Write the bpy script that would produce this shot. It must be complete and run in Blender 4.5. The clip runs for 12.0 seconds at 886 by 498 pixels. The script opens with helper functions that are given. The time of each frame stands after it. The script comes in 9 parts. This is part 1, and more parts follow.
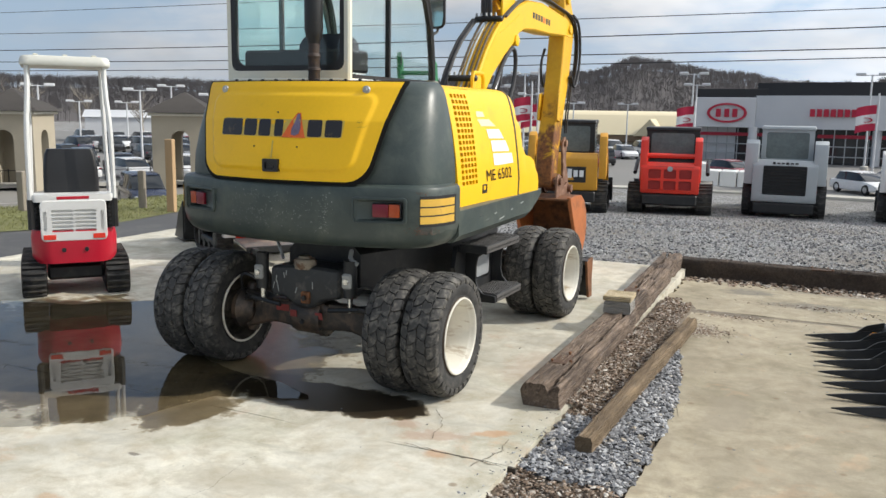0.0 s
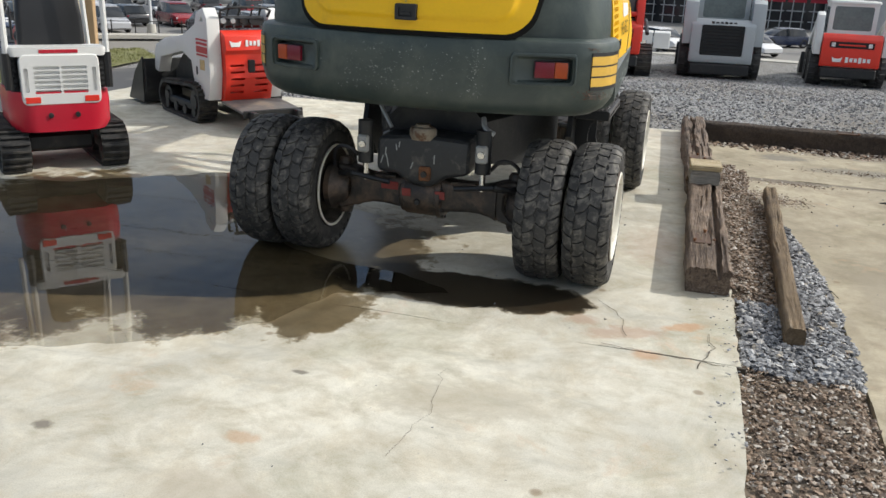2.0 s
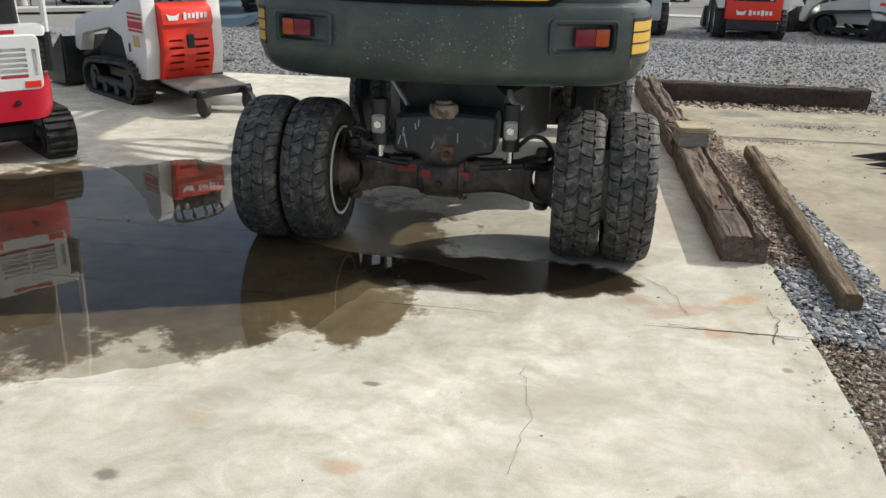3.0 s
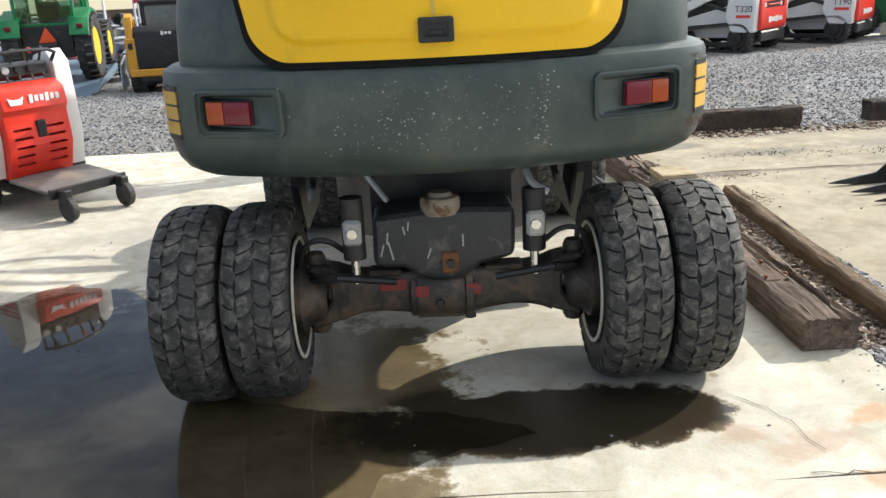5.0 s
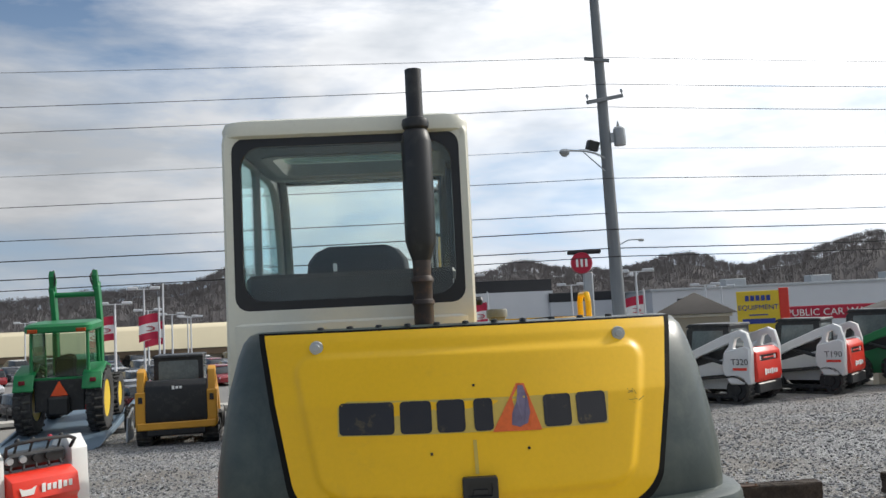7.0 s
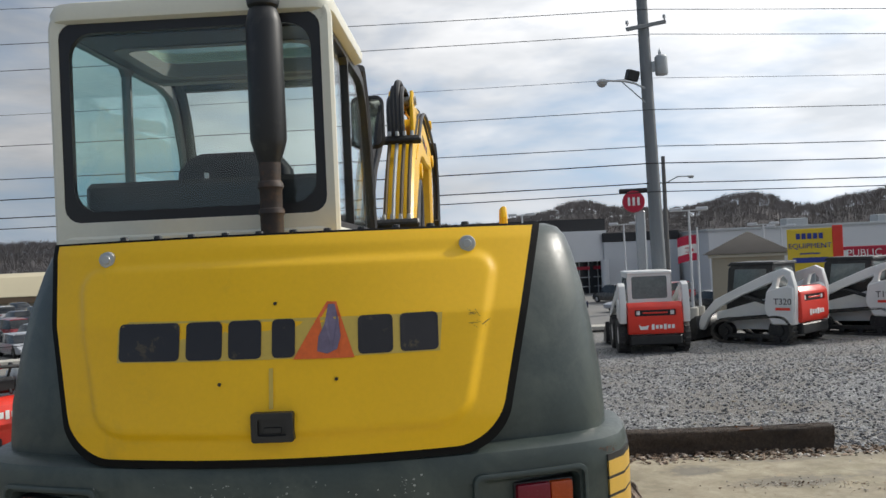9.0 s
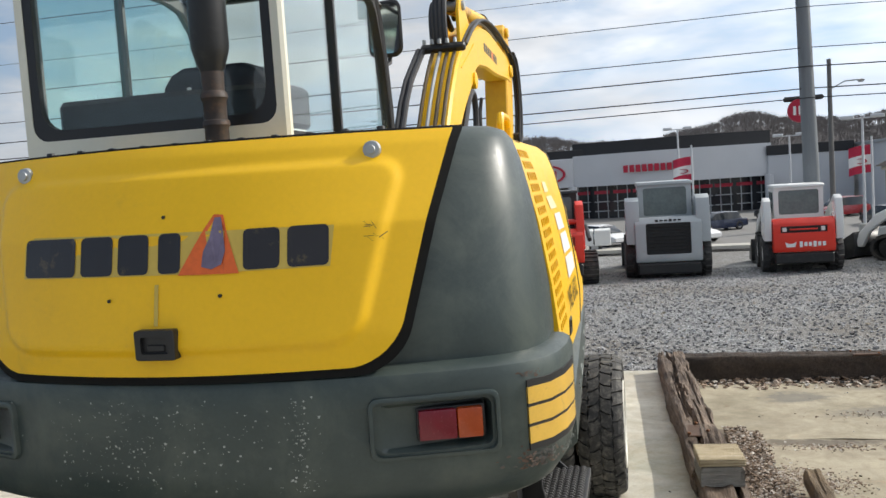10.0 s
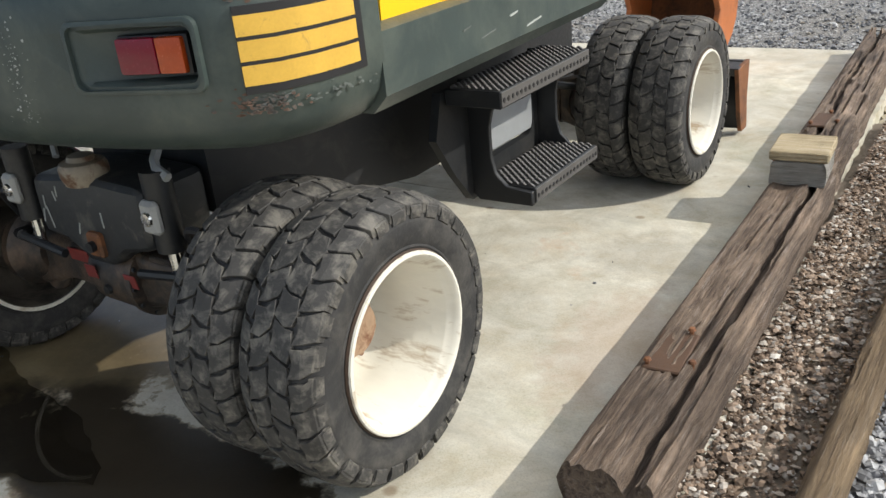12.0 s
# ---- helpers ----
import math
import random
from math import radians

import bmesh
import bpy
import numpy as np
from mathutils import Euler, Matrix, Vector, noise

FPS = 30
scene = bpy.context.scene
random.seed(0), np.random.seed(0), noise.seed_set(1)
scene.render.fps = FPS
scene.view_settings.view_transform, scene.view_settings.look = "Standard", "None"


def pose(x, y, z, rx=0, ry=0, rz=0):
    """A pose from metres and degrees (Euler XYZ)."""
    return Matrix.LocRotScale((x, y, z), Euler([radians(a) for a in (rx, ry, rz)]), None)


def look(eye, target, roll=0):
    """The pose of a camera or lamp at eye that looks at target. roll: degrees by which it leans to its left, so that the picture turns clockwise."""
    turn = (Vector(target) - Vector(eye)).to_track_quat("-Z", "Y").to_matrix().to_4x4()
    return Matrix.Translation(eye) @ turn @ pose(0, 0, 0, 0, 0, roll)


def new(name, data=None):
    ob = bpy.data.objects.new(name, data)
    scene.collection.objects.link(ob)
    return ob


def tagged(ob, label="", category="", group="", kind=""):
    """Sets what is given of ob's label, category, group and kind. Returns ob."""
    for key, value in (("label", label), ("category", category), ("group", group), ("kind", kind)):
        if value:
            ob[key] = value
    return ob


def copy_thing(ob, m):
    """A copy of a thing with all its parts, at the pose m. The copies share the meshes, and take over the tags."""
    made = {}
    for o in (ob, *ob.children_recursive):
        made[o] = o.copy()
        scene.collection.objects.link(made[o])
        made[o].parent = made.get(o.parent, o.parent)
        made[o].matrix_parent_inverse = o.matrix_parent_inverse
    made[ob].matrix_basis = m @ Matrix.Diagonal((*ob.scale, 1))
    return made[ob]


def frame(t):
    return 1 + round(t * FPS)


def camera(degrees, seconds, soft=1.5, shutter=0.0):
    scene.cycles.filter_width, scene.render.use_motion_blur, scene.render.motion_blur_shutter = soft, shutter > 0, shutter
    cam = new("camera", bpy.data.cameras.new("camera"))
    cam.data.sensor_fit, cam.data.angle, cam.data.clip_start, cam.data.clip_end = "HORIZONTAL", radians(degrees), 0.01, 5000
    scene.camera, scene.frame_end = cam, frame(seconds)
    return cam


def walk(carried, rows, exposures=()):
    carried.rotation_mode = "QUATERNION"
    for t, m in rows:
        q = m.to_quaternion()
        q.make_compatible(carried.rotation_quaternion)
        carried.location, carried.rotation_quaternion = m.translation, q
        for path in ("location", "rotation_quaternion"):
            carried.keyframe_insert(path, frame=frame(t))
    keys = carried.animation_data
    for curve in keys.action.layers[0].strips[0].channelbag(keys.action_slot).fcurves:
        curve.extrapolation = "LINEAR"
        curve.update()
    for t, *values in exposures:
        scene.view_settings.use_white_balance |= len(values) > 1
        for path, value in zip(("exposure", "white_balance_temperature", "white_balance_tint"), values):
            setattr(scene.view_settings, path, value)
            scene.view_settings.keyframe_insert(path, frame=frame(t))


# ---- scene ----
cam = camera(55.4, 12.0)
PATH = [
    (0, (3.289, -4.473, 1.851), (2.455, -2.683, 1.531), 0.9),
    (0.5, (2.841, -4.379, 1.829), (2.089, -2.559, 1.481), 2.4),
    (1, (2.396, -4.462, 1.768), (1.768, -2.611, 1.343), 3.6),
    (1.5, (1.944, -4.377, 1.718), (1.375, -2.529, 1.206), 2.5),
    (2, (1.471, -4.321, 1.718), (0.95, -2.496, 1.088), 2.3),
    (2.5, (1.034, -4.287, 1.717), (0.701, -2.44, 1.027), 2.3),
    (2.7, (0.887, -4.252, 1.717), (0.575, -2.407, 1.011), 1.9),
    (4.3, (0.016, -3.304, 1.574), (-0.014, -1.422, 0.896), -2.4),
    (4.5, (-0.008, -3.126, 1.58), (-0.024, -1.244, 0.904), -2.7),
    (5, (-0.06, -2.9, 1.676), (-0.029, -0.999, 1.054), -2.9),
    (5.5, (-0.1, -2.832, 1.814), (-0.027, -0.898, 1.311), -3.6),
    (6, (-0.119, -2.843, 1.978), (-0.06, -0.854, 1.783), -3.8),
    (6.5, (-0.152, -2.876, 2.043), (-0.08, -0.877, 2.041), -2.5),
    (7, (-0.19, -2.894, 2.086), (-0.117, -0.902, 2.239), -2.8),
    (7.5, (-0.201, -2.852, 2.07), (-0.134, -0.862, 2.263), -2.7),
    (7.7, (-0.16, -2.797, 2.04), (-0.058, -0.803, 2.157), -2.5),
    (9.3, (0.755, -2.229, 1.927), (0.55, -0.24, 1.949), -3.1),
    (9.5, (0.873, -2.152, 1.91), (0.561, -0.176, 1.93), -3.5),
    (10, (1.257, -2.036, 1.871), (0.809, -0.092, 1.722), -3.8),
    (10.5, (1.586, -1.82, 1.816), (1.041, 0.094, 1.616), -4.1),
    (11, (1.959, -1.643, 1.774), (1.19, 0.182, 1.493), -3.1),
    (11.5, (2.218, -1.403, 1.668), (1.306, 0.296, 1.138), -0.7),
    (12, (2.389, -1.095, 1.558), (1.319, 0.385, 0.742), -5.8),
]
walk(cam, [(t, look(eye, target, roll)) for t, eye, target, roll in PATH],
     exposures=((0, -0.37), (1.5, -0.39), (2.5, -0.47), (4.5, -0.05), (5, 0.10), (5.5, 0.52), (6, 0.54), (6.5, 0.14), (7, -0.56), (7.5, -0.95), (9.5, -0.62), (10.5, -0.26), (11, -0.20), (12, -0.26)))



# ---- world and sun ----
SUN_ELEV, SUN_X, SUN_Y = radians(35.0), 0.91, 0.41
world = bpy.data.worlds.new("sky")
scene.world = world
world.use_nodes = True
wt = world.node_tree
wt.nodes.clear()


def wn(kind, **vals):
    n = wt.nodes.new(kind)
    for k, v in vals.items():
        n.inputs[k].default_value = v
    return n


sky = wt.nodes.new("ShaderNodeTexSky")
sky.sky_type, sky.sun_disc = "NISHITA", False
sky.sun_elevation, sky.sun_rotation = SUN_ELEV, math.atan2(SUN_X, SUN_Y)
sky.air_density, sky.dust_density, sky.ozone_density = 1.0, 0.35, 2.0
bg_sky = wn("ShaderNodeBackground", Strength=0.15)
wt.links.new(sky.outputs[0], bg_sky.inputs[0])
bg_haze = wn("ShaderNodeBackground", Color=(0.47, 0.60, 0.79, 1))
wco = wt.nodes.new("ShaderNodeTexCoord")
wmap = wt.nodes.new("ShaderNodeMapping")
wmap.inputs["Scale"].default_value = (1.0, 1.0, 3.6)
wmap.inputs["Location"].default_value = (0.35, 0.1, 0.2)
wt.links.new(wco.outputs["Generated"], wmap.inputs[0])
wnoise = wn("ShaderNodeTexNoise", Scale=2.3, Detail=9.0, Roughness=0.56, Distortion=0.25)
wt.links.new(wmap.outputs[0], wnoise.inputs["Vector"])
wramp = wt.nodes.new("ShaderNodeValToRGB")
wramp.color_ramp.elements[0].position, wramp.color_ramp.elements[1].position = 0.405, 0.60
wside = wt.nodes.new("ShaderNodeMapRange")
for i, v in ((1, -0.3), (2, 0.6), (3, -0.075), (4, 0.075)):
    wside.inputs[i].default_value = v
wadd = wt.nodes.new("ShaderNodeMath")
wadd.operation = "ADD"
wt.links.new(wnoise.outputs[0], wadd.inputs[0])
wt.links.new(wside.outputs[0], wadd.inputs[1])
wt.links.new(wadd.outputs[0], wramp.inputs[0])
# light and dark parts of the clouds
wnoise2 = wn("ShaderNodeTexNoise", Scale=3.7, Detail=6.0, Roughness=0.55)
wt.links.new(wmap.outputs[0], wnoise2.inputs["Vector"])
wramp2 = wt.nodes.new("ShaderNodeValToRGB")
wramp2.color_ramp.elements[0].position, wramp2.color_ramp.elements[1].position = 0.36, 0.62
wramp2.color_ramp.elements[0].color = (0.60, 0.635, 0.68, 1)
wramp2.color_ramp.elements[1].color = (0.95, 0.96, 0.98, 1)
wt.links.new(wnoise2.outputs[0], wramp2.inputs[0])
# thin cloud glows round the sun
wdot = wt.nodes.new("ShaderNodeVectorMath")
wdot.operation = "DOT_PRODUCT"
wdot.inputs[1].default_value = Vector((SUN_X * math.cos(SUN_ELEV), SUN_Y * math.cos(SUN_ELEV), math.sin(SUN_ELEV))).normalized()
wt.links.new(wco.outputs["Generated"], wdot.inputs[0])
wmr = wt.nodes.new("ShaderNodeMapRange")
for i, v in ((1, 0.1), (2, 1.0), (3, 1.0), (4, 2.8)):
    wmr.inputs[i].default_value = v
wt.links.new(wdot.outputs["Value"], wmr.inputs[0])
wt.links.new(wdot.outputs["Value"], wside.inputs[0])
bg_cloud = wt.nodes.new("ShaderNodeBackground")
wt.links.new(wramp2.outputs[0], bg_cloud.inputs[0])
wt.links.new(wmr.outputs[0], bg_cloud.inputs[1])
wmix = wt.nodes.new("ShaderNodeMixShader")
wout = wt.nodes.new("ShaderNodeOutputWorld")
wt.links.new(wramp.outputs[0], wmix.inputs[0])
# pale haze towards the horizon
wsep = wt.nodes.new("ShaderNodeSeparateXYZ")
wt.links.new(wco.outputs["Generated"], wsep.inputs[0])
wlow = wt.nodes.new("ShaderNodeMapRange")
wlow.interpolation_type = "SMOOTHSTEP"
for i, v in ((1, 0.0), (2, 0.42), (3, 0.9), (4, 0.0)):
    wlow.inputs[i].default_value = v
wt.links.new(wsep.outputs[2], wlow.inputs[0])
wt.links.new(wmr.outputs[0], bg_haze.inputs[1])
whaze = wt.nodes.new("ShaderNodeMixShader")
wt.links.new(wlow.outputs[0], whaze.inputs[0])
wt.links.new(bg_sky.outputs[0], whaze.inputs[1])
wt.links.new(bg_haze.outputs[0], whaze.inputs[2])
wt.links.new(whaze.outputs[0], wmix.inputs[1])
wt.links.new(bg_cloud.outputs[0], wmix.inputs[2])
wt.links.new(wmix.outputs[0], wout.inputs[0])

sun_data = bpy.data.lights.new("sun", "SUN")
sun_data.energy, sun_data.angle, sun_data.color = 5.0, radians(0.6), (1.0, 0.95, 0.86)
sun = new("sun", sun_data)
sun.matrix_world = look((30, 14, 23), (30 - SUN_X, 14 - SUN_Y, 23 - math.tan(SUN_ELEV) * math.hypot(SUN_X, SUN_Y)))


# ---- materials ----
MATS = {}


def nodes_of(name):
    m = bpy.data.materials.new(name)
    m.use_nodes = True
    nt = m.node_tree
    return m, nt, nt.nodes["Principled BSDF"]


def add(nt, kind, **vals):
    n = nt.nodes.new(kind)
    for k, v in vals.items():
        n.inputs[k].default_value = v
    return n


def ramp(nt, src, stops):
    r = nt.nodes.new("ShaderNodeValToRGB")
    while len(r.color_ramp.elements) < len(stops):
        r.color_ramp.elements.new(0.5)
    for e, (p, c) in zip(r.color_ramp.elements, stops):
        e.position, e.color = p, (*c, 1) if len(c) == 3 else c
    nt.links.new(src, r.inputs[0])
    return r.outputs[0]


def mixc(nt, fac, a, b, mode="MIX"):
    n = nt.nodes.new("ShaderNodeMix")
    n.data_type, n.blend_type = "RGBA", mode
    for i, v in ((0, fac), (6, a), (7, b)):
        if isinstance(v, (int, float)):
            n.inputs[i].default_value = v
        elif isinstance(v, tuple):
            n.inputs[i].default_value = (*v, 1) if len(v) == 3 else v
        else:
            nt.links.new(v, n.inputs[i])
    return n.outputs[2]


def coords(nt, scale=(1, 1, 1)):
    c = nt.nodes.new("ShaderNodeTexCoord")
    mp = nt.nodes.new("ShaderNodeMapping")
    mp.inputs["Scale"].default_value = scale
    nt.links.new(c.outputs["Object"], mp.inputs[0])
    return mp.outputs[0]


def noise_of(nt, vec, scale, detail=5.0, rough=0.6, dist=0.0):
    n = add(nt, "ShaderNodeTexNoise", Scale=scale, Detail=detail, Roughness=rough, Distortion=dist)
    nt.links.new(vec, n.inputs["Vector"])
    return n.outputs[0]


def bump(nt, b, height, strength, distance):
    n = add(nt, "ShaderNodeBump", Strength=strength, Distance=distance)
    nt.links.new(height, n.inputs["Height"])
    nt.links.new(n.outputs[0], b.inputs["Normal"])


def surface(name, base, rough=0.5, metal=0.0, vary=0.12, big=1.6, fine=40.0, relief=0.15, depth=0.002, dirt=None, dirt_at=(0.56, 0.72),
            dirt_scale=4.0, coat=0.0, stretch=(1, 1, 1), per_object=0.0, spec=0.5):
    """A worn surface: colour that varies at two scales, patches of dirt, uneven gloss and fine relief."""
    if name in MATS:
        return MATS[name]
    m, nt, b = nodes_of(name)
    v = coords(nt, stretch)
    n1, n2 = noise_of(nt, v, big, 4.0), noise_of(nt, v, fine, 6.0, 0.65)
    lo, hi = tuple(c * (1 - vary) for c in base), tuple(min(1, c * (1 + vary)) for c in base)
    col = ramp(nt, n1, ((0.3, lo), (0.7, hi)))
    col = mixc(nt, 0.5, col, ramp(nt, n2, ((0.3, tuple(c * (1 - vary) for c in base)), (0.7, tuple(min(1, c * (1 + vary * 0.7)) for c in base)))))
    if dirt:
        n3 = noise_of(nt, v, dirt_scale, 8.0, 0.7, 0.4)
        mask = ramp(nt, n3, ((dirt_at[0], (0, 0, 0)), (dirt_at[1], (1, 1, 1))))
        col = mixc(nt, mask, col, dirt)
    if per_object:
        oi = nt.nodes.new("ShaderNodeObjectInfo")
        tone = ramp(nt, oi.outputs["Random"], ((0.0, (1 - per_object,) * 3), (1.0, (1 + per_object * 0.4,) * 3)))
        col = mixc(nt, 1.0, col, tone, "MULTIPLY")
    nt.links.new(col, b.inputs["Base Color"])
    rr = ramp(nt, n2, ((0.25, (max(0.02, rough - 0.08),) * 3), (0.75, (min(1, rough + 0.10),) * 3)))
    nt.links.new(rr, b.inputs["Roughness"])
    b.inputs["Metallic"].default_value = metal
    b.inputs["Specular IOR Level"].default_value = spec
    if coat:
        b.inputs["Coat Weight"].default_value, b.inputs["Coat Roughness"].default_value = coat, 0.12
    if relief:
        bump(nt, b, n2, relief, depth)
    MATS[name] = m
    return m


def glass(name, tint=(1, 1, 1), rough=0.0, gloss=0.08):
    """A thin pane: clear with a Fresnel gloss."""
    if name in MATS:
        return MATS[name]
    m, nt, b = nodes_of(name)
    nt.nodes.remove(b)
    tr = add(nt, "ShaderNodeBsdfTransparent", Color=(*tint, 1))
    gl = add(nt, "ShaderNodeBsdfGlossy", Color=(1, 1, 1, 1), Roughness=rough)
    fr = add(nt, "ShaderNodeLayerWeight", Blend=0.5)
    pw = nt.nodes.new("ShaderNodeMath")
    pw.operation, pw.inputs[1].default_value = "POWER", 5.0
    nt.links.new(fr.outputs["Facing"], pw.inputs[0])
    sc = nt.nodes.new("ShaderNodeMath")
    sc.operation, sc.inputs[1].default_value, sc.inputs[2].default_value = "MULTIPLY_ADD", 0.7, 0.03 + gloss
    nt.links.new(pw.outputs[0], sc.inputs[0])
    mx = nt.nodes.new("ShaderNodeMixShader")
    nt.links.new(sc.outputs[0], mx.inputs[0])
    nt.links.new(tr.outputs[0], mx.inputs[1])
    nt.links.new(gl.outputs[0], mx.inputs[2])
    nt.links.new(mx.outputs[0], nt.nodes["Material Output"].inputs[0])
    MATS[name] = m
    return m


YELLOW = surface("yellow paint", (0.84, 0.49, 0.012), 0.36, vary=0.06, big=2.2, fine=60, relief=0.03, dirt=(0.60, 0.36, 0.03), dirt_at=(0.58, 0.86), dirt_scale=3.0, spec=0.32)
YELLOW_WORN = surface("worn yellow paint", (0.78, 0.46, 0.03), 0.42, vary=0.10, big=3, fine=50, relief=0.1, dirt=(0.26, 0.085, 0.02), dirt_at=(0.50, 0.63), dirt_scale=5.0)
GREY_BODY = surface("dark grey body paint", (0.041, 0.057, 0.054), 0.38, vary=0.22, big=2.6, fine=90, relief=0.08, dirt=(0.095, 0.112, 0.094), dirt_at=(0.45, 0.76), dirt_scale=3.4)
CREAM = surface("cream cab paint", (0.66, 0.655, 0.56), 0.38, vary=0.05, big=3, fine=60, relief=0.03, dirt=(0.36, 0.34, 0.27), dirt_at=(0.62, 0.8), dirt_scale=5)
BLACK_STEEL = surface("black painted steel", (0.013, 0.014, 0.015), 0.45, vary=0.3, big=4, fine=60, relief=0.12, dirt=(0.048, 0.045, 0.040), dirt_at=(0.52, 0.78), dirt_scale=6)
INNER_RIM = surface("dark brown inner rim", (0.10, 0.085, 0.065), 0.7, vary=0.3, big=6, fine=50, relief=0.2, dirt=(0.03, 0.025, 0.02), dirt_at=(0.48, 0.64), dirt_scale=7)
GREASY = surface("greasy axle steel", (0.030, 0.025, 0.021), 0.5, vary=0.4, big=7, fine=60, relief=0.5, depth=0.005, dirt=(0.115, 0.078, 0.052), dirt_at=(0.44, 0.66), dirt_scale=9)
RUST = surface("rusty steel", (0.19, 0.075, 0.028), 0.72, vary=0.35, big=5, fine=50, relief=0.35, dirt=(0.06, 0.028, 0.014), dirt_at=(0.46, 0.66), dirt_scale=7)
RUBBER = surface("tyre rubber", (0.022, 0.022, 0.022), 0.68, vary=0.35, big=6, fine=60, relief=0.5, depth=0.003, dirt=(0.075, 0.070, 0.062), dirt_at=(0.44, 0.72), dirt_scale=11)
TREAD_FACE = surface("worn tread rubber", (0.038, 0.0365, 0.034), 0.70, vary=0.5, big=9, fine=75, relief=0.6, depth=0.003, dirt=(0.145, 0.135, 0.115), dirt_at=(0.48, 0.66), dirt_scale=22)
WHITE_RIM = surface("off white rim paint", (0.68, 0.655, 0.57), 0.42, vary=0.08, big=6, fine=60, relief=0.08, dirt=(0.30, 0.20, 0.10), dirt_at=(0.54, 0.70), dirt_scale=13, stretch=(0.30, 1, 1))
WHITE = surface("white machine paint", (0.72, 0.72, 0.70), 0.35, vary=0.05, big=3, fine=60, relief=0.03, dirt=(0.35, 0.33, 0.29), dirt_at=(0.64, 0.82), dirt_scale=5)
RED = surface("red machine paint", (0.50, 0.010, 0.030), 0.36, vary=0.10, big=3, fine=60, relief=0.03, coat=0.2)
ORANGE_RED = surface("orange red machine paint", (0.76, 0.038, 0.018), 0.36, vary=0.08, big=3, fine=60, relief=0.03, coat=0.2)
GREEN = surface("green machine paint", (0.008, 0.185, 0.055), 0.36, vary=0.10, big=3, fine=50, relief=0.03)
CAT_YELLOW = surface("orange yellow machine paint", (0.62, 0.30, 0.025), 0.4, vary=0.1, big=3, fine=50, relief=0.03)
PALE_GREY = surface("pale grey machine paint", (0.40, 0.43, 0.44), 0.45, vary=0.08, big=3, fine=50, relief=0.05, dirt=(0.22, 0.13, 0.06), dirt_at=(0.60, 0.76), dirt_scale=4)
BLACK_PLASTIC = surface("black plastic", (0.014, 0.014, 0.015), 0.42, vary=0.25, big=6, fine=80, relief=0.08)
HOSE = surface("hydraulic hose", (0.022, 0.022, 0.024), 0.5, vary=0.3, big=10, fine=120, relief=0.1)
CHROME = surface("bright steel", (0.62, 0.62, 0.60), 0.22, 1.0, vary=0.08, big=10, fine=90, relief=0.02)
ZINC = surface("galvanised steel", (0.42, 0.44, 0.45), 0.5, 0.6, vary=0.12, big=6, fine=50, relief=0.05)
RED_LENS = surface("red lamp lens", (0.16, 0.004, 0.016), 0.22, vary=0.15, big=20, fine=160, relief=0.15, coat=0.1)
AMBER_LENS = surface("amber lamp lens", (0.38, 0.055, 0.008), 0.22, vary=0.15, big=20, fine=160, relief=0.15, coat=0.1)
REFLECTOR = surface("yellow reflector", (0.62, 0.38, 0.06), 0.35, vary=0.12, big=12, fine=120, relief=0.12, dirt=(0.25, 0.17, 0.06), dirt_at=(0.6, 0.75), dirt_scale=16)
DECAL_BLACK = surface("black decal film", (0.018, 0.016, 0.018), 0.4, vary=0.2, big=10, fine=60, relief=0.02, dirt=(0.16, 0.12, 0.05), dirt_at=(0.60, 0.74), dirt_scale=14)
DECAL_GHOST = surface("faded decal film", (0.56, 0.40, 0.075), 0.45, vary=0.1, big=14, fine=60, relief=0.02)
DECAL_ORANGE = surface("orange decal film", (0.72, 0.13, 0.02), 0.4, vary=0.2, big=14, fine=60, relief=0.02)
DECAL_BLUE = surface("grey violet decal film", (0.16, 0.13, 0.20), 0.4, vary=0.3, big=20, fine=60, relief=0.02)
DECAL_WHITE = surface("white decal film", (0.80, 0.80, 0.78), 0.35, vary=0.04, big=10, fine=60, relief=0.01)
DECAL_CREAM = surface("pale yellow decal film", (0.80, 0.72, 0.40), 0.35, vary=0.04, big=10, fine=60, relief=0.01)
CHIP = surface("bare chipped paint", (0.34, 0.36, 0.34), 0.55, vary=0.15, big=30, fine=120, relief=0.1)
CAB_LINER = surface("dark grey cab liner", (0.16, 0.165, 0.16), 0.6, vary=0.15, big=5, fine=60, relief=0.1)
SEAT = surface("dark seat cloth", (0.02, 0.022, 0.03), 0.75, vary=0.2, big=8, fine=200, relief=0.3)
GLASS = glass("window glass", (0.93, 0.97, 0.96), gloss=0.0)
GLASS_TEAL = glass("teal tinted glass", (0.78, 0.93, 0.92), gloss=0.0)
GLASS_CAB = glass("faintly green cab glass", (0.60, 0.70, 0.66), gloss=0.03)
# the grey stands in for sky light seen through and off the panes
LOADER_GLASS = surface("opaque grey cab glass", (0.14, 0.17, 0.17), 0.12, vary=0.3, big=3, fine=20, relief=0)
CAR_GLASS = surface("dark car glass", (0.012, 0.015, 0.018), 0.06, vary=0.2, big=2, fine=20, relief=0)


# ---- mesh helpers ----
def mesh_of(name, bm, material, smooth=35):
    bmesh.ops.recalc_face_normals(bm, faces=bm.faces)
    me = bpy.data.meshes.new(name)
    if smooth:
        for f in bm.faces:
            f.smooth = True
        lim = radians(smooth)
        for e in bm.edges:
            if len(e.link_faces) == 2 and e.calc_face_angle(0) > lim:
                e.smooth = False
    bm.to_mesh(me)
    bm.free()
    if material:
        me.materials.append(material)
    return me


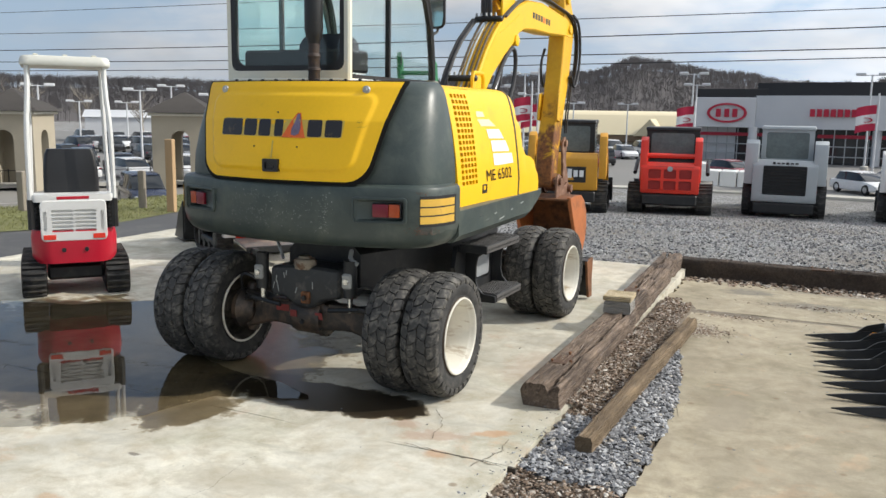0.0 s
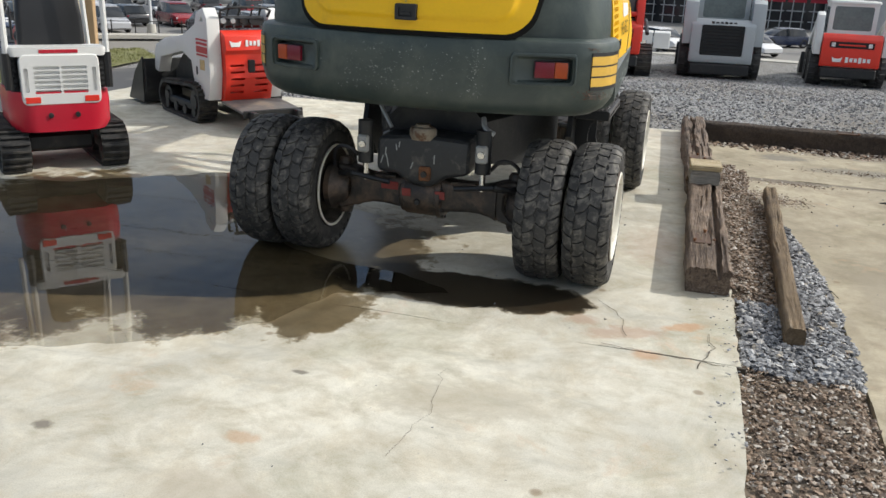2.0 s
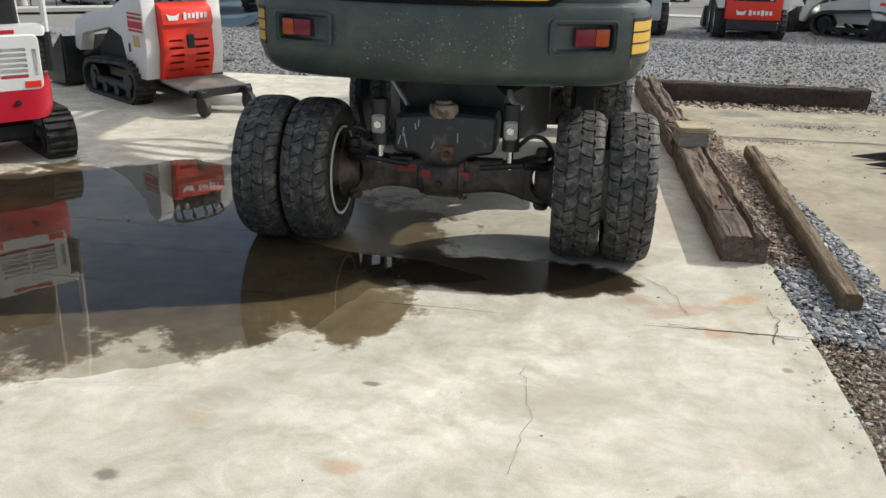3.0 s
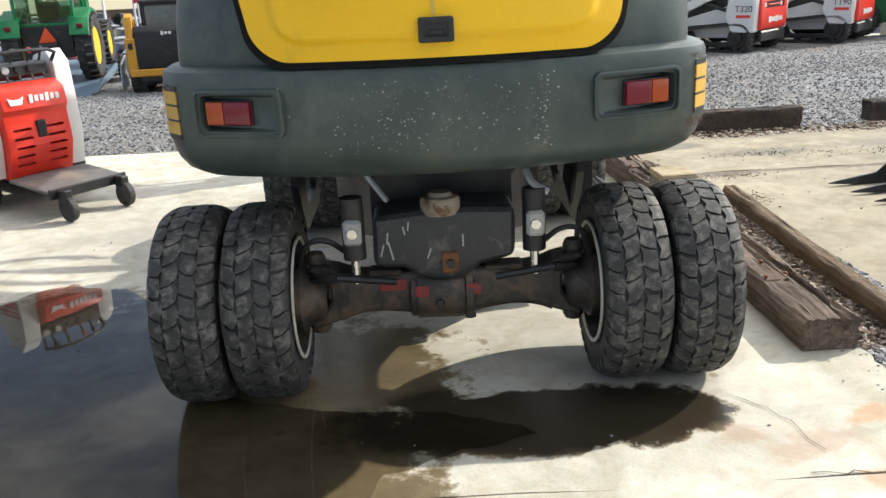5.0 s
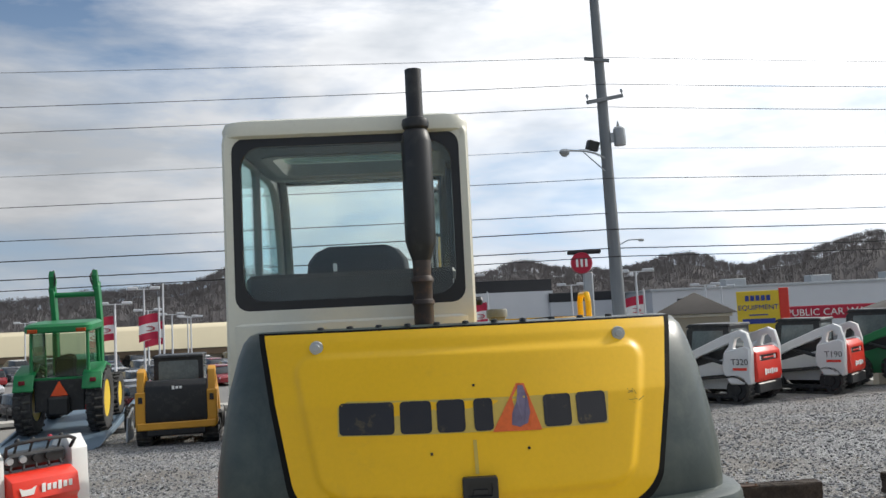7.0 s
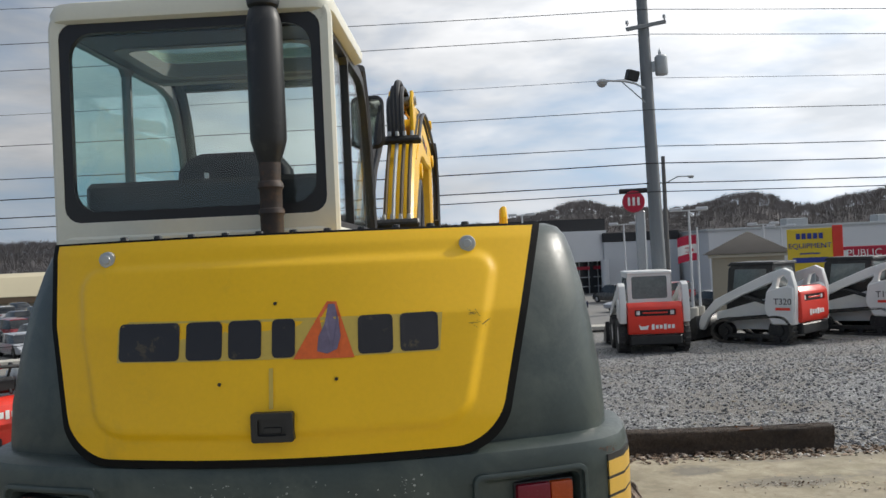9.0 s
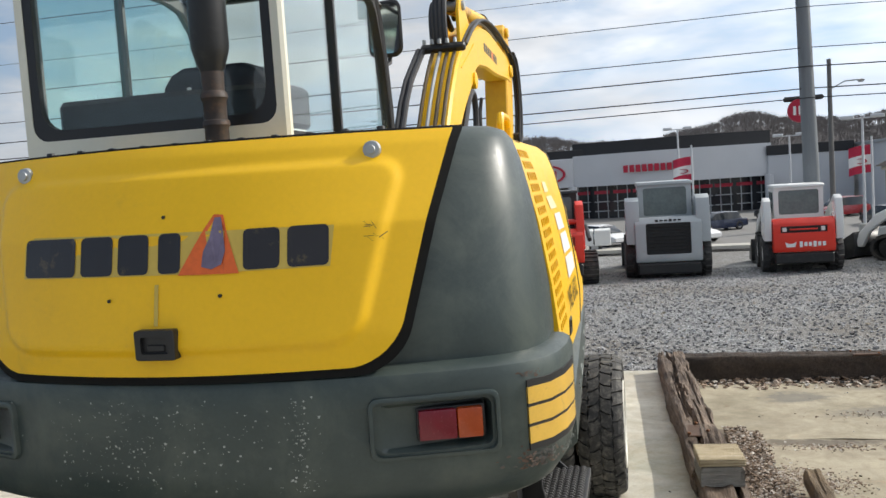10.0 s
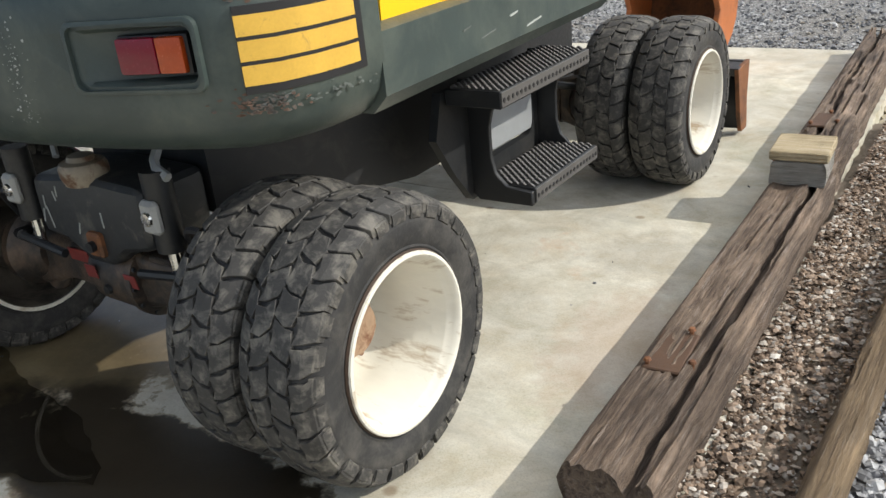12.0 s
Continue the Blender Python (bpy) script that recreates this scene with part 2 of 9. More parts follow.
def part(name, bm, material, parent, label="", smooth=35):
    """One mesh object under a thing or a part."""
    me = bm if isinstance(bm, bpy.types.Mesh) else mesh_of(name, bm, material, smooth)
    ob = new(name, me)
    ob.parent = parent
    if label:
        tagged(ob, label)
    return ob


def thing(name, label, category, at=None, group="", kind=""):
    ob = new(name)
    ob.empty_display_size = 0.2
    if at is not None:
        ob.matrix_basis = at
    return tagged(ob, label, category, group, kind)


def solid(name, bm, material, label, category, at=None, group="", kind="", smooth=35):
    ob = new(name, mesh_of(name, bm, material, smooth))
    if at is not None:
        ob.matrix_basis = at
    return tagged(ob, label, category, group, kind)


def bevelled(bm, width, segs=2, angle=30):
    if width > 0:
        es = [e for e in bm.edges if len(e.link_faces) == 2 and e.calc_face_angle(0) > radians(angle)]
        bmesh.ops.bevel(bm, geom=es, offset=width, segments=segs, profile=0.6, affect="EDGES", clamp_overlap=True)
    return bm


def box(c, s, bev=0.01, rot=None, into=None, segs=1):
    """A bevelled box with centre c and size s; rot: degrees about x, y, z."""
    bm = bmesh.new()
    bmesh.ops.create_cube(bm, size=1.0)
    bmesh.ops.scale(bm, vec=s, verts=bm.verts)
    bevelled(bm, bev, segs)
    m = pose(*c, *(rot or (0, 0, 0)))
    bmesh.ops.transform(bm, matrix=m, verts=bm.verts)
    return joined(into, bm)


def joined(into, bm):
    """Moves the pieces of bm into another bmesh."""
    if into is None:
        return bm
    moved = {v: into.verts.new(v.co) for v in bm.verts}
    for f in bm.faces:
        into.faces.new([moved[v] for v in f.verts])
    bm.free()
    return into


AXES = {"x": Matrix(((0, 0, 1), (1, 0, 0), (0, 1, 0))), "y": Matrix(((1, 0, 0), (0, 0, 1), (0, 1, 0))), "z": Matrix.Identity(3)}


def prism(pts, axis, lo, hi, bev=0.0, into=None, segs=1):
    """An outline pushed along an axis; x: points are (y, z), y: (x, z), z: (x, y)."""
    bm = bmesh.new()
    m = AXES[axis]
    a = [bm.verts.new(m @ Vector((p[0], p[1], lo))) for p in pts]
    b = [bm.verts.new(m @ Vector((p[0], p[1], hi))) for p in pts]
    bm.faces.new(a[::-1])
    bm.faces.new(b)
    n = len(pts)
    for i in range(n):
        bm.faces.new((a[i], a[(i + 1) % n], b[(i + 1) % n], b[i]))
    bmesh.ops.recalc_face_normals(bm, faces=bm.faces)
    bevelled(bm, bev, segs)
    return joined(into, bm)


def rounded(w, h, r, segs=4, cx=0.0, cy=0.0):
    """The outline of a rounded rectangle."""
    out = []
    for sx, sy, a0 in ((1, 1, 0), (-1, 1, 90), (-1, -1, 180), (1, -1, 270)):
        for i in range(segs + 1):
            a = radians(a0 + 90 * i / segs)
            out.append((cx + sx * (w / 2 - r) + r * math.cos(a), cy + sy * (h / 2 - r) + r * math.sin(a)))
    return out


def lathe(profile, axis, c=(0, 0, 0), segs=32, into=None, closed=False, caps=True):
    """A profile of (radius, height) turned about an axis."""
    bm = bmesh.new()
    m = AXES[axis]
    rings = []
    for r, h in profile:
        rings.append([bm.verts.new(m @ Vector((r * math.cos(2 * math.pi * i / segs), r * math.sin(2 * math.pi * i / segs), h)) + Vector(c)) for i in range(segs)])
    pairs = list(zip(rings, rings[1:])) + ([(rings[-1], rings[0])] if closed else [])
    for a, b in pairs:
        for i in range(segs):
            bm.faces.new((a[i], a[(i + 1) % segs], b[(i + 1) % segs], b[i]))
    if caps and not closed:
        for ring, p in ((rings[0], profile[0]), (rings[-1], profile[-1])):
            if p[0] > 1e-5:
                bm.faces.new(ring)
    bmesh.ops.remove_doubles(bm, verts=bm.verts, dist=1e-5)
    return joined(into, bm)


def tube(pts, r, segs=8, into=None, smooth=0):
    """A round bar or hose along points; r: one radius or one for each point."""
    pts = [Vector(p) for p in pts]
    for _ in range(smooth):
        q = [pts[0]]
        for a, b in zip(pts, pts[1:]):
            q += [a * 0.75 + b * 0.25, a * 0.25 + b * 0.75]
        pts = q + [pts[-1]]
    rs = r if isinstance(r, (list, tuple)) else [r] * len(pts)
    if len(rs) != len(pts):
        rs = [rs[0] + (rs[-1] - rs[0]) * i / (len(pts) - 1) for i in range(len(pts))]
    bm = bmesh.new()
    rings, up = [], None
    for i, p in enumerate(pts):
        d = (pts[min(i + 1, len(pts) - 1)] - pts[max(i - 1, 0)]).normalized()
        if up is None:
            up = d.orthogonal().normalized()
        up = (up - d * up.dot(d)).normalized()
        s = d.cross(up)
        rings.append([bm.verts.new(p + (up * math.cos(2 * math.pi * k / segs) + s * math.sin(2 * math.pi * k / segs)) * rs[i]) for k in range(segs)])
    for a, b in zip(rings, rings[1:]):
        for k in range(segs):
            bm.faces.new((a[k], a[(k + 1) % segs], b[(k + 1) % segs], b[k]))
    bm.faces.new(rings[0][::-1])
    bm.faces.new(rings[-1])
    return joined(into, bm)


def loft(rings, caps=True, into=None, closed=True):
    """A skin over rings that have the same number of points."""
    bm = bmesh.new()
    vs = [[bm.verts.new(p) for p in ring] for ring in rings]
    n = len(vs[0])
    for a, b in zip(vs, vs[1:]):
        for k in range(n if closed else n - 1):
            bm.faces.new((a[k], a[(k + 1) % n], b[(k + 1) % n], b[k]))
    if caps:
        bm.faces.new(vs[0][::-1])
        bm.faces.new(vs[-1])
    bmesh.ops.recalc_face_normals(bm, faces=bm.faces)
    return joined(into, bm)


def thick(bm, d):
    """Gives a sheet thickness against its normals."""
    bmesh.ops.recalc_face_normals(bm, faces=bm.faces)
    bmesh.ops.solidify(bm, geom=bm.faces[:], thickness=d)
    return bm


def lettering(words, size, m, depth=0.002, align="CENTER", squeeze=1.0):
    """Words in the built-in font as a mesh, standing in the x-z plane and facing -y, moved by m."""
    cu = bpy.data.curves.new("words", "FONT")
    cu.body, cu.size, cu.extrude, cu.align_x, cu.align_y, cu.resolution_u = words, size, depth, align, "CENTER", 3
    tmp = bpy.data.objects.new("tmp", cu)
    scene.collection.objects.link(tmp)
    me = bpy.data.meshes.new_from_object(tmp.evaluated_get(bpy.context.evaluated_depsgraph_get()))
    bpy.data.objects.remove(tmp)
    bm = bmesh.new()
    bm.from_mesh(me)
    bpy.data.meshes.remove(me)
    bmesh.ops.transform(bm, matrix=m @ pose(0, 0, 0, 90) @ Matrix.Diagonal((squeeze, 1, 1, 1)), verts=bm.verts)
    return bm


def islands(bm):
    """Each joined piece of a bmesh as a bmesh of its own."""
    seen, out = set(), []
    for start in bm.verts:
        if start in seen:
            continue
        group, todo = [], [start]
        seen.add(start)
        while todo:
            v = todo.pop()
            group.append(v)
            for e in v.link_edges:
                w = e.other_vert(v)
                if w not in seen:
                    seen.add(w)
                    todo.append(w)
        one = bmesh.new()
        moved = {v: one.verts.new(v.co) for v in group}
        for f in {f for v in group for f in v.link_faces}:
            one.faces.new([moved[v] for v in f.verts])
        if one.faces:
            out.append(one)
        else:
            one.free()
    bm.free()
    return out


# ---- ground ----
def smooth01(v):
    v = max(0.0, min(1.0, v))
    return v * v * (3 - 2 * v)


def yard_edge(az):
    """How far the level yard reaches in a direction (degrees from ahead)."""
    a = abs(az)
    if az < 0:
        return 26 - 13 * smooth01((a - 12) / 45)
    return 26 + 8 * smooth01((a - 25) / 30)


def ground_z(x, y):
    r, az = math.hypot(x, y), math.degrees(math.atan2(x, y))
    near = -0.14 - 0.06 * smooth01((y - 4) / 6) - 0.58 * smooth01((y - 9) / 11)
    if abs(az) > 100:
        return near
    return near - (near + 3.0) * smooth01((r - yard_edge(az)) / 11) + 0.5 * smooth01((r - 60) / 60)


def gravel_material(name, tones, scale):
    m, nt, b = nodes_of(name)
    v = coords(nt)
    vo = add(nt, "ShaderNodeTexVoronoi", Scale=scale, Randomness=1.0)
    nt.links.new(v, vo.inputs["Vector"])
    sep = nt.nodes.new("ShaderNodeSeparateColor")
    nt.links.new(vo.outputs["Color"], sep.inputs[0])
    col = ramp(nt, sep.outputs[0], tones)
    mud = ramp(nt, noise_of(nt, v, 0.35, 5.0, 0.6), ((0.42, (0, 0, 0)), (0.66, (0.75, 0.75, 0.75))))
    col = mixc(nt, mud, col, (0.20, 0.175, 0.14))
    nt.links.new(col, b.inputs["Base Color"])
    b.inputs["Roughness"].default_value = 0.85
    inv = nt.nodes.new("ShaderNodeMath")
    inv.operation, inv.inputs[0].default_value = "SUBTRACT", 1.0
    nt.links.new(vo.outputs["Distance"], inv.inputs[1])
    bump(nt, b, inv.outputs[0], 1.0, 0.03)
    return m


GRAVEL = gravel_material("grey crushed gravel", ((0.0, (0.10, 0.10, 0.10)), (0.45, (0.25, 0.25, 0.246)), (0.8, (0.37, 0.37, 0.362)), (1.0, (0.58, 0.58, 0.57))), 38)
ASPHALT = surface("worn asphalt", (0.075, 0.075, 0.077), 0.85, vary=0.2, big=0.3, fine=40, relief=0.3, dirt=(0.15, 0.145, 0.13), dirt_at=(0.5, 0.75), dirt_scale=0.8)
ROAD = surface("sun bleached road", (0.225, 0.213, 0.19), 0.9, vary=0.12, big=0.12, fine=12, relief=0.1, dirt=(0.18, 0.17, 0.15), dirt_at=(0.55, 0.75), dirt_scale=0.25)
LOT = surface("pale parking lot", (0.20, 0.195, 0.185), 0.9, vary=0.15, big=0.08, fine=8, relief=0.1)
GRASS_SOIL = surface("winter grass", (0.16, 0.165, 0.06), 0.95, vary=0.35, big=0.8, fine=18, relief=0.6, depth=0.03, dirt=(0.17, 0.14, 0.07), dirt_at=(0.5, 0.7), dirt_scale=1.5)
KERB = surface("concrete kerb", (0.46, 0.44, 0.39), 0.85, vary=0.1, big=2, fine=20, relief=0.2)

GRID_R = [0.01, 3, 6, 8, 10, 12, 14, 16, 18, 20, 22, 24, 26, 28, 30, 32, 34, 36, 38, 41, 45, 50, 58, 68, 80, 95, 115, 135, 165, 200, 250, 320, 420, 700, 1500, 4000]
bm = bmesh.new()
rings = []
for r in GRID_R:
    rings.append([bm.verts.new((r * math.sin(2 * math.pi * k / 120), r * math.cos(2 * math.pi * k / 120), ground_z(r * math.sin(2 * math.pi * k / 120), r * math.cos(2 * math.pi * k / 120)))) for k in range(120)])
for a, b in zip(rings, rings[1:]):
    for k in range(120):
        bm.faces.new((a[k], a[(k + 1) % 120], b[(k + 1) % 120], b[k]))
bm.faces.new(rings[0])
solid("ground", bm, GRAVEL, "grey crushed gravel yard reaching out to the horizon", "ground", kind="structure")


def ring_sheet(r0, r1, a0, a1, dz, na=60, nr=6, edge=None):
    """A sheet that lies on the ground between two radii and two directions; edge: radii count from the yard's edge."""
    bm = bmesh.new()
    rows = []
    for i in range(nr + 1):
        row = []
        for k in range(na + 1):
            az = a0 + (a1 - a0) * k / na
            r = r0 + (r1 - r0) * i / nr + (yard_edge(az) if edge else 0)
            x, y = r * math.sin(radians(az)), r * math.cos(radians(az))
            row.append(bm.verts.new((x, y, ground_z(x, y) + dz)))
        rows.append(row)
    for a, b in zip(rows, rows[1:]):
        for k in range(na):
            bm.faces.new((a[k], a[k + 1], b[k + 1], b[k]))
    return bm


solid("road", ring_sheet(37, 49, -88, 80, 0.05, 80), ROAD, "wide sun-bleached asphalt road below the yard", "road", kind="structure")
solid("parking_lot", ring_sheet(50.5, 160, -85, 80, 0.05, 80, 24), LOT, "pale asphalt dealer car park on rising ground", "parking lot", kind="structure")
k1 = ring_sheet(49, 50.5, -86, 80, 0.18, 80, 1)
solid("pavement", thick(k1, 0.2), KERB, "pale concrete pavement and kerb beside the road", "pavement", kind="structure")
# a white line along the road
solid("road_marking", ring_sheet(41.4, 41.6, -86, 80, 0.07, 80, 1), KERB, "faded white line painted along the road", "road marking", kind="structure")


def tuft_mesh(rng, spots, h, w, name):
    """Grass blades as thin bent triangles."""
    vs, fs = [], []
    for x, y, z in spots:
        for _ in range(3):
            a, t = rng.uniform(0, 6.283), rng.uniform(0, 6.283)
            hh, l = h * rng.uniform(0.5, 1.3), h * rng.uniform(0.2, 0.7)
            i = len(vs)
            dx, dy = math.cos(a) * w, math.sin(a) * w
            ox, oy = x + rng.uniform(-0.05, 0.05), y + rng.uniform(-0.05, 0.05)
            vs += [(ox - dx, oy - dy, z), (ox + dx, oy + dy, z), (ox + math.cos(t) * l, oy + math.sin(t) * l, z + hh)]
            fs.append((i, i + 1, i + 2))
    me = bpy.data.meshes.new(name)
    me.from_pydata(vs, [], fs)
    return me


solid("side_road", ring_sheet(0.9, 24.0, -88, -40, 0.02, 60, 14, True), ROAD, "sun-bleached side road running below the verge", "road", kind="structure")
grass_base = ring_sheet(-3.4, 1.2, -86, -40, 0.04, 40, 6, True)
solid("grass_verge", grass_base, GRASS_SOIL, "strip of patchy winter grass above the road", "grass", kind="structure")
rng = random.Random(5)
spots = []
for _ in range(5000):
    az = rng.uniform(-80, -40)
    r = yard_edge(az) + rng.uniform(-3.3, 1.0)
    x, y = r * math.sin(radians(az)), r * math.cos(radians(az))
    spots.append((x, y, ground_z(x, y) + 0.02))
me = tuft_mesh(rng, spots, 0.06, 0.010, "grass")
me.materials.append(surface("grass blades", (0.20, 0.205, 0.075), 0.8, vary=0.4, big=1.5, fine=20, relief=0))
tagged(new("grass", me), "short tufts of green and straw winter grass", "grass", kind="stuff")

# asphalt drive beside the slab
bm = bmesh.new()
q = [(-6.05, -9), (-5.9, 2.4), (-5.75, 6.5), (-4.4, 8.2), (-7.6, 10.5), (-9.0, 6.0), (-10.5, 2.5), (-16, -9)]
vs = [bm.verts.new((x, y, ground_z(x, y) + 0.035)) for x, y in q]
bm.faces.new(vs)
bmesh.ops.triangulate(bm, faces=bm.faces[:])
solid("drive", bm, ASPHALT, "dark worn asphalt drive beside the concrete slab", "drive", kind="structure")


# ---- concrete slabs ----
def concrete_material(name, base, warm, wet=None, stains=()):
    m, nt, b = nodes_of(name)
    v = coords(nt)
    n1, n2, n3 = noise_of(nt, v, 0.55, 6.0, 0.6, 0.6), noise_of(nt, v, 5.0, 8.0, 0.7, 0.3), noise_of(nt, v, 160.0, 3.0)
    col = ramp(nt, n1, ((0.28, tuple(c * 0.70 for c in base)), (0.5, base), (0.70, tuple(min(1, c * 1.24) for c in base))))
    col = mixc(nt, ramp(nt, n2, ((0.42, (0, 0, 0)), (0.66, (0.75, 0.75, 0.75)))), col, warm)
    grit = ramp(nt, n3, ((0.30, (0.72, 0.72, 0.72)), (0.55, (1, 1, 1))))
    col = mixc(nt, 0.6, col, grit, "MULTIPLY")
    # pale drag marks and dull streaks
    vs2 = coords(nt, (1.0, 4.5, 1.0))
    st = ramp(nt, noise_of(nt, vs2, 1.1, 7.0, 0.65, 0.8), ((0.54, (0, 0, 0)), (0.70, (0.55, 0.55, 0.55))))
    col = mixc(nt, st, col, tuple(c * 0.66 for c in base))
    wave = ramp(nt, noise_of(nt, v, 2.6, 7.0, 0.66, 1.6), ((0.36, (0.84, 0.835, 0.80)), (0.50, (1.0,) * 3), (0.66, (1.14, 1.14, 1.13))))
    col = mixc(nt, 0.9, col, wave, "MULTIPLY")
    blot = ramp(nt, noise_of(nt, v, 0.9, 8.0, 0.72, 0.7), ((0.50, (0, 0, 0)), (0.66, (0.6,) * 3)))
    col = mixc(nt, blot, col, mixc(nt, 1.0, col, (0.70, 0.71, 0.62), "MULTIPLY"))
    fleck = ramp(nt, noise_of(nt, v, 34.0, 5.0, 0.7), ((0.62, (0, 0, 0)), (0.72, (0.5,) * 3)))
    col = mixc(nt, fleck, col, tuple(c * 0.5 for c in base))
    # few dark and rusty spots
    vo = add(nt, "ShaderNodeTexVoronoi", Scale=2.6, Randomness=1.0)
    nt.links.new(v, vo.inputs["Vector"])
    col = mixc(nt, ramp(nt, vo.outputs["Distance"], ((0.0, (0.75,) * 3), (0.045, (0.6,) * 3), (0.075, (0, 0, 0)))), col, (0.20, 0.14, 0.08))
    rust = ramp(nt, noise_of(nt, v, 1.7, 7.0, 0.7, 0.5), ((0.60, (0, 0, 0)), (0.72, (0.55,) * 3)))
    col = mixc(nt, rust, col, (0.52, 0.33, 0.20))
    def oval(cx, cy, rx, ry, turn):
        """Distance from a place, 1 on the oval's rim."""
        g = nt.nodes.new("ShaderNodeTexCoord")
        mp = nt.nodes.new("ShaderNodeMapping")
        mp.vector_type = "TEXTURE"
        mp.inputs["Location"].default_value, mp.inputs["Scale"].default_value, mp.inputs["Rotation"].default_value = (cx, cy, 0), (rx, ry, 1), (0, 0, radians(turn))
        nt.links.new(g.outputs["Object"], mp.inputs[0])
        ln = nt.nodes.new("ShaderNodeVectorMath")
        ln.operation = "LENGTH"
        nt.links.new(mp.outputs[0], ln.inputs[0])
        return ln.outputs["Value"]

    def ragged(value, scale, amount):
        ad = nt.nodes.new("ShaderNodeMath")
        sc = nt.nodes.new("ShaderNodeMath")
        ad.operation, sc.operation = "ADD", "MULTIPLY_ADD"
        sc.inputs[1].default_value, sc.inputs[2].default_value = amount, -amount / 2
        nt.links.new(noise_of(nt, v, scale, 9.0, 0.68), sc.inputs[0])
        nt.links.new(value, ad.inputs[0])
        nt.links.new(sc.outputs[0], ad.inputs[1])
        return ad.outputs[0]

    # oil, clay and rust spilt at some places
    for cx, cy, rx, ry, turn, tone, much in stains:
        mask = ramp(nt, ragged(oval(cx, cy, rx, ry, turn), 9.0, 1.9), ((0.55, (much,) * 3), (1.05, (0, 0, 0))))
        col = mixc(nt, mask, col, tone)
    rough = 0.8
    if wet:
        near = None
        for spot in wet:
            ln = oval(*spot)
            if near is None:
                near = ln
            else:
                mn = nt.nodes.new("ShaderNodeMath")
                mn.operation = "MINIMUM"
                nt.links.new(near, mn.inputs[0])
                nt.links.new(ln, mn.inputs[1])
                near = mn.outputs[0]
        rim = ragged(near, 2.4, 1.3)
        wm = ramp(nt, rim, ((0.92, (1, 1, 1)), (1.02, (0, 0, 0))))
        stain = ramp(nt, rim, ((0.98, (0.6,) * 3), (1.7, (0, 0, 0))))
        col = mixc(nt, stain, col, mixc(nt, 1.0, col, (0.74, 0.66, 0.54), "MULTIPLY"))
        # pale silt on puddle bed; at its end wet concrete with shade painted in
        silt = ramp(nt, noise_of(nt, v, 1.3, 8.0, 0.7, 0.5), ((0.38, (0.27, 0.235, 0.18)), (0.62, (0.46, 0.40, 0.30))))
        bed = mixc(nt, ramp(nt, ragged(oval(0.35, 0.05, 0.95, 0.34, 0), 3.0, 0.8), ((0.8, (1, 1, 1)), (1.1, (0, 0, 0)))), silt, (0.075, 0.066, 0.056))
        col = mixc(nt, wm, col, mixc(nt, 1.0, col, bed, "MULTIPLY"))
        nt.links.new(ramp(nt, wm, ((0.0, (0.8,) * 3), (1.0, (0.30,) * 3))), b.inputs["Roughness"])
    else:
        b.inputs["Roughness"].default_value = rough
    nt.links.new(col, b.inputs["Base Color"])
    bump(nt, b, n3, 0.25, 0.002)
    return m


RUSTY, OILY, CLAY = (0.46, 0.235, 0.10), (0.16, 0.14, 0.115), (0.40, 0.27, 0.19)
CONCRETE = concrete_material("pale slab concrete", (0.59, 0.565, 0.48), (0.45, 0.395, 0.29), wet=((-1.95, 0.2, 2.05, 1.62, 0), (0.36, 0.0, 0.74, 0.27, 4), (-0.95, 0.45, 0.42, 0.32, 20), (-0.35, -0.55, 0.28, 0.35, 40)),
                             stains=((1.29, -0.26, 0.26, 0.10, 20, CLAY, 0.6), (1.42, -0.50, 0.10, 0.07, 0, RUSTY, 0.55), (1.58, -0.08, 0.16, 0.06, 30, RUSTY, 0.6), (1.06, -0.17, 0.12, 0.08, 0, CLAY, 0.6), (-0.02, -1.82, 0.09, 0.05, 0, RUSTY, 0.4),
                                     (-0.76, -2.0, 0.05, 0.04, 0, OILY, 0.8), (-0.04, -1.25, 0.05, 0.025, 0, OILY, 0.8), (1.35, 1.3, 0.22, 0.5, 0, CLAY, 0.35), (1.2, 2.0, 0.3, 0.3, 0, OILY, 0.25), (0.7, -1.25, 0.5, 0.2, 10, (0.40, 0.36, 0.28), 0.5),
                                     (0.1, -2.2, 0.35, 0.16, -20, (0.42, 0.37, 0.29), 0.5), (-0.6, -2.7, 0.5, 0.2, 15, (0.42, 0.38, 0.30), 0.4), (-1.6, 3.0, 1.4, 0.25, 8, (0.33, 0.31, 0.27), 0.55)))
CONCRETE_TAN = concrete_material("tan old concrete", (0.37, 0.325, 0.235), (0.25, 0.21, 0.145),
                                 stains=((2.5, 5.4, 0.32, 0.22, 10, (0.15, 0.14, 0.12), 0.7), (3.2, 4.95, 0.6, 0.2, 5, (0.16, 0.145, 0.12), 0.7), (3.4, 5.75, 0.7, 0.16, 0, (0.19, 0.17, 0.14), 0.6), (4.6, 5.1, 0.9, 0.25, 0, (0.18, 0.16, 0.13), 0.6),
                                         (2.35, 4.15, 0.5, 0.10, 0, (0.10, 0.08, 0.06), 0.8), (3.6, 4.2, 1.3, 0.07, 0, (0.11, 0.09, 0.065), 0.8), (2.75, 1.2, 0.2, 0.5, 0, (0.27, 0.235, 0.175), 0.5), (3.1, 0.3, 0.5, 0.3, 30, (0.27, 0.235, 0.17), 0.4), (3.9, 2.6, 0.5, 0.9, 0, (0.22, 0.17, 0.12), 0.5)))


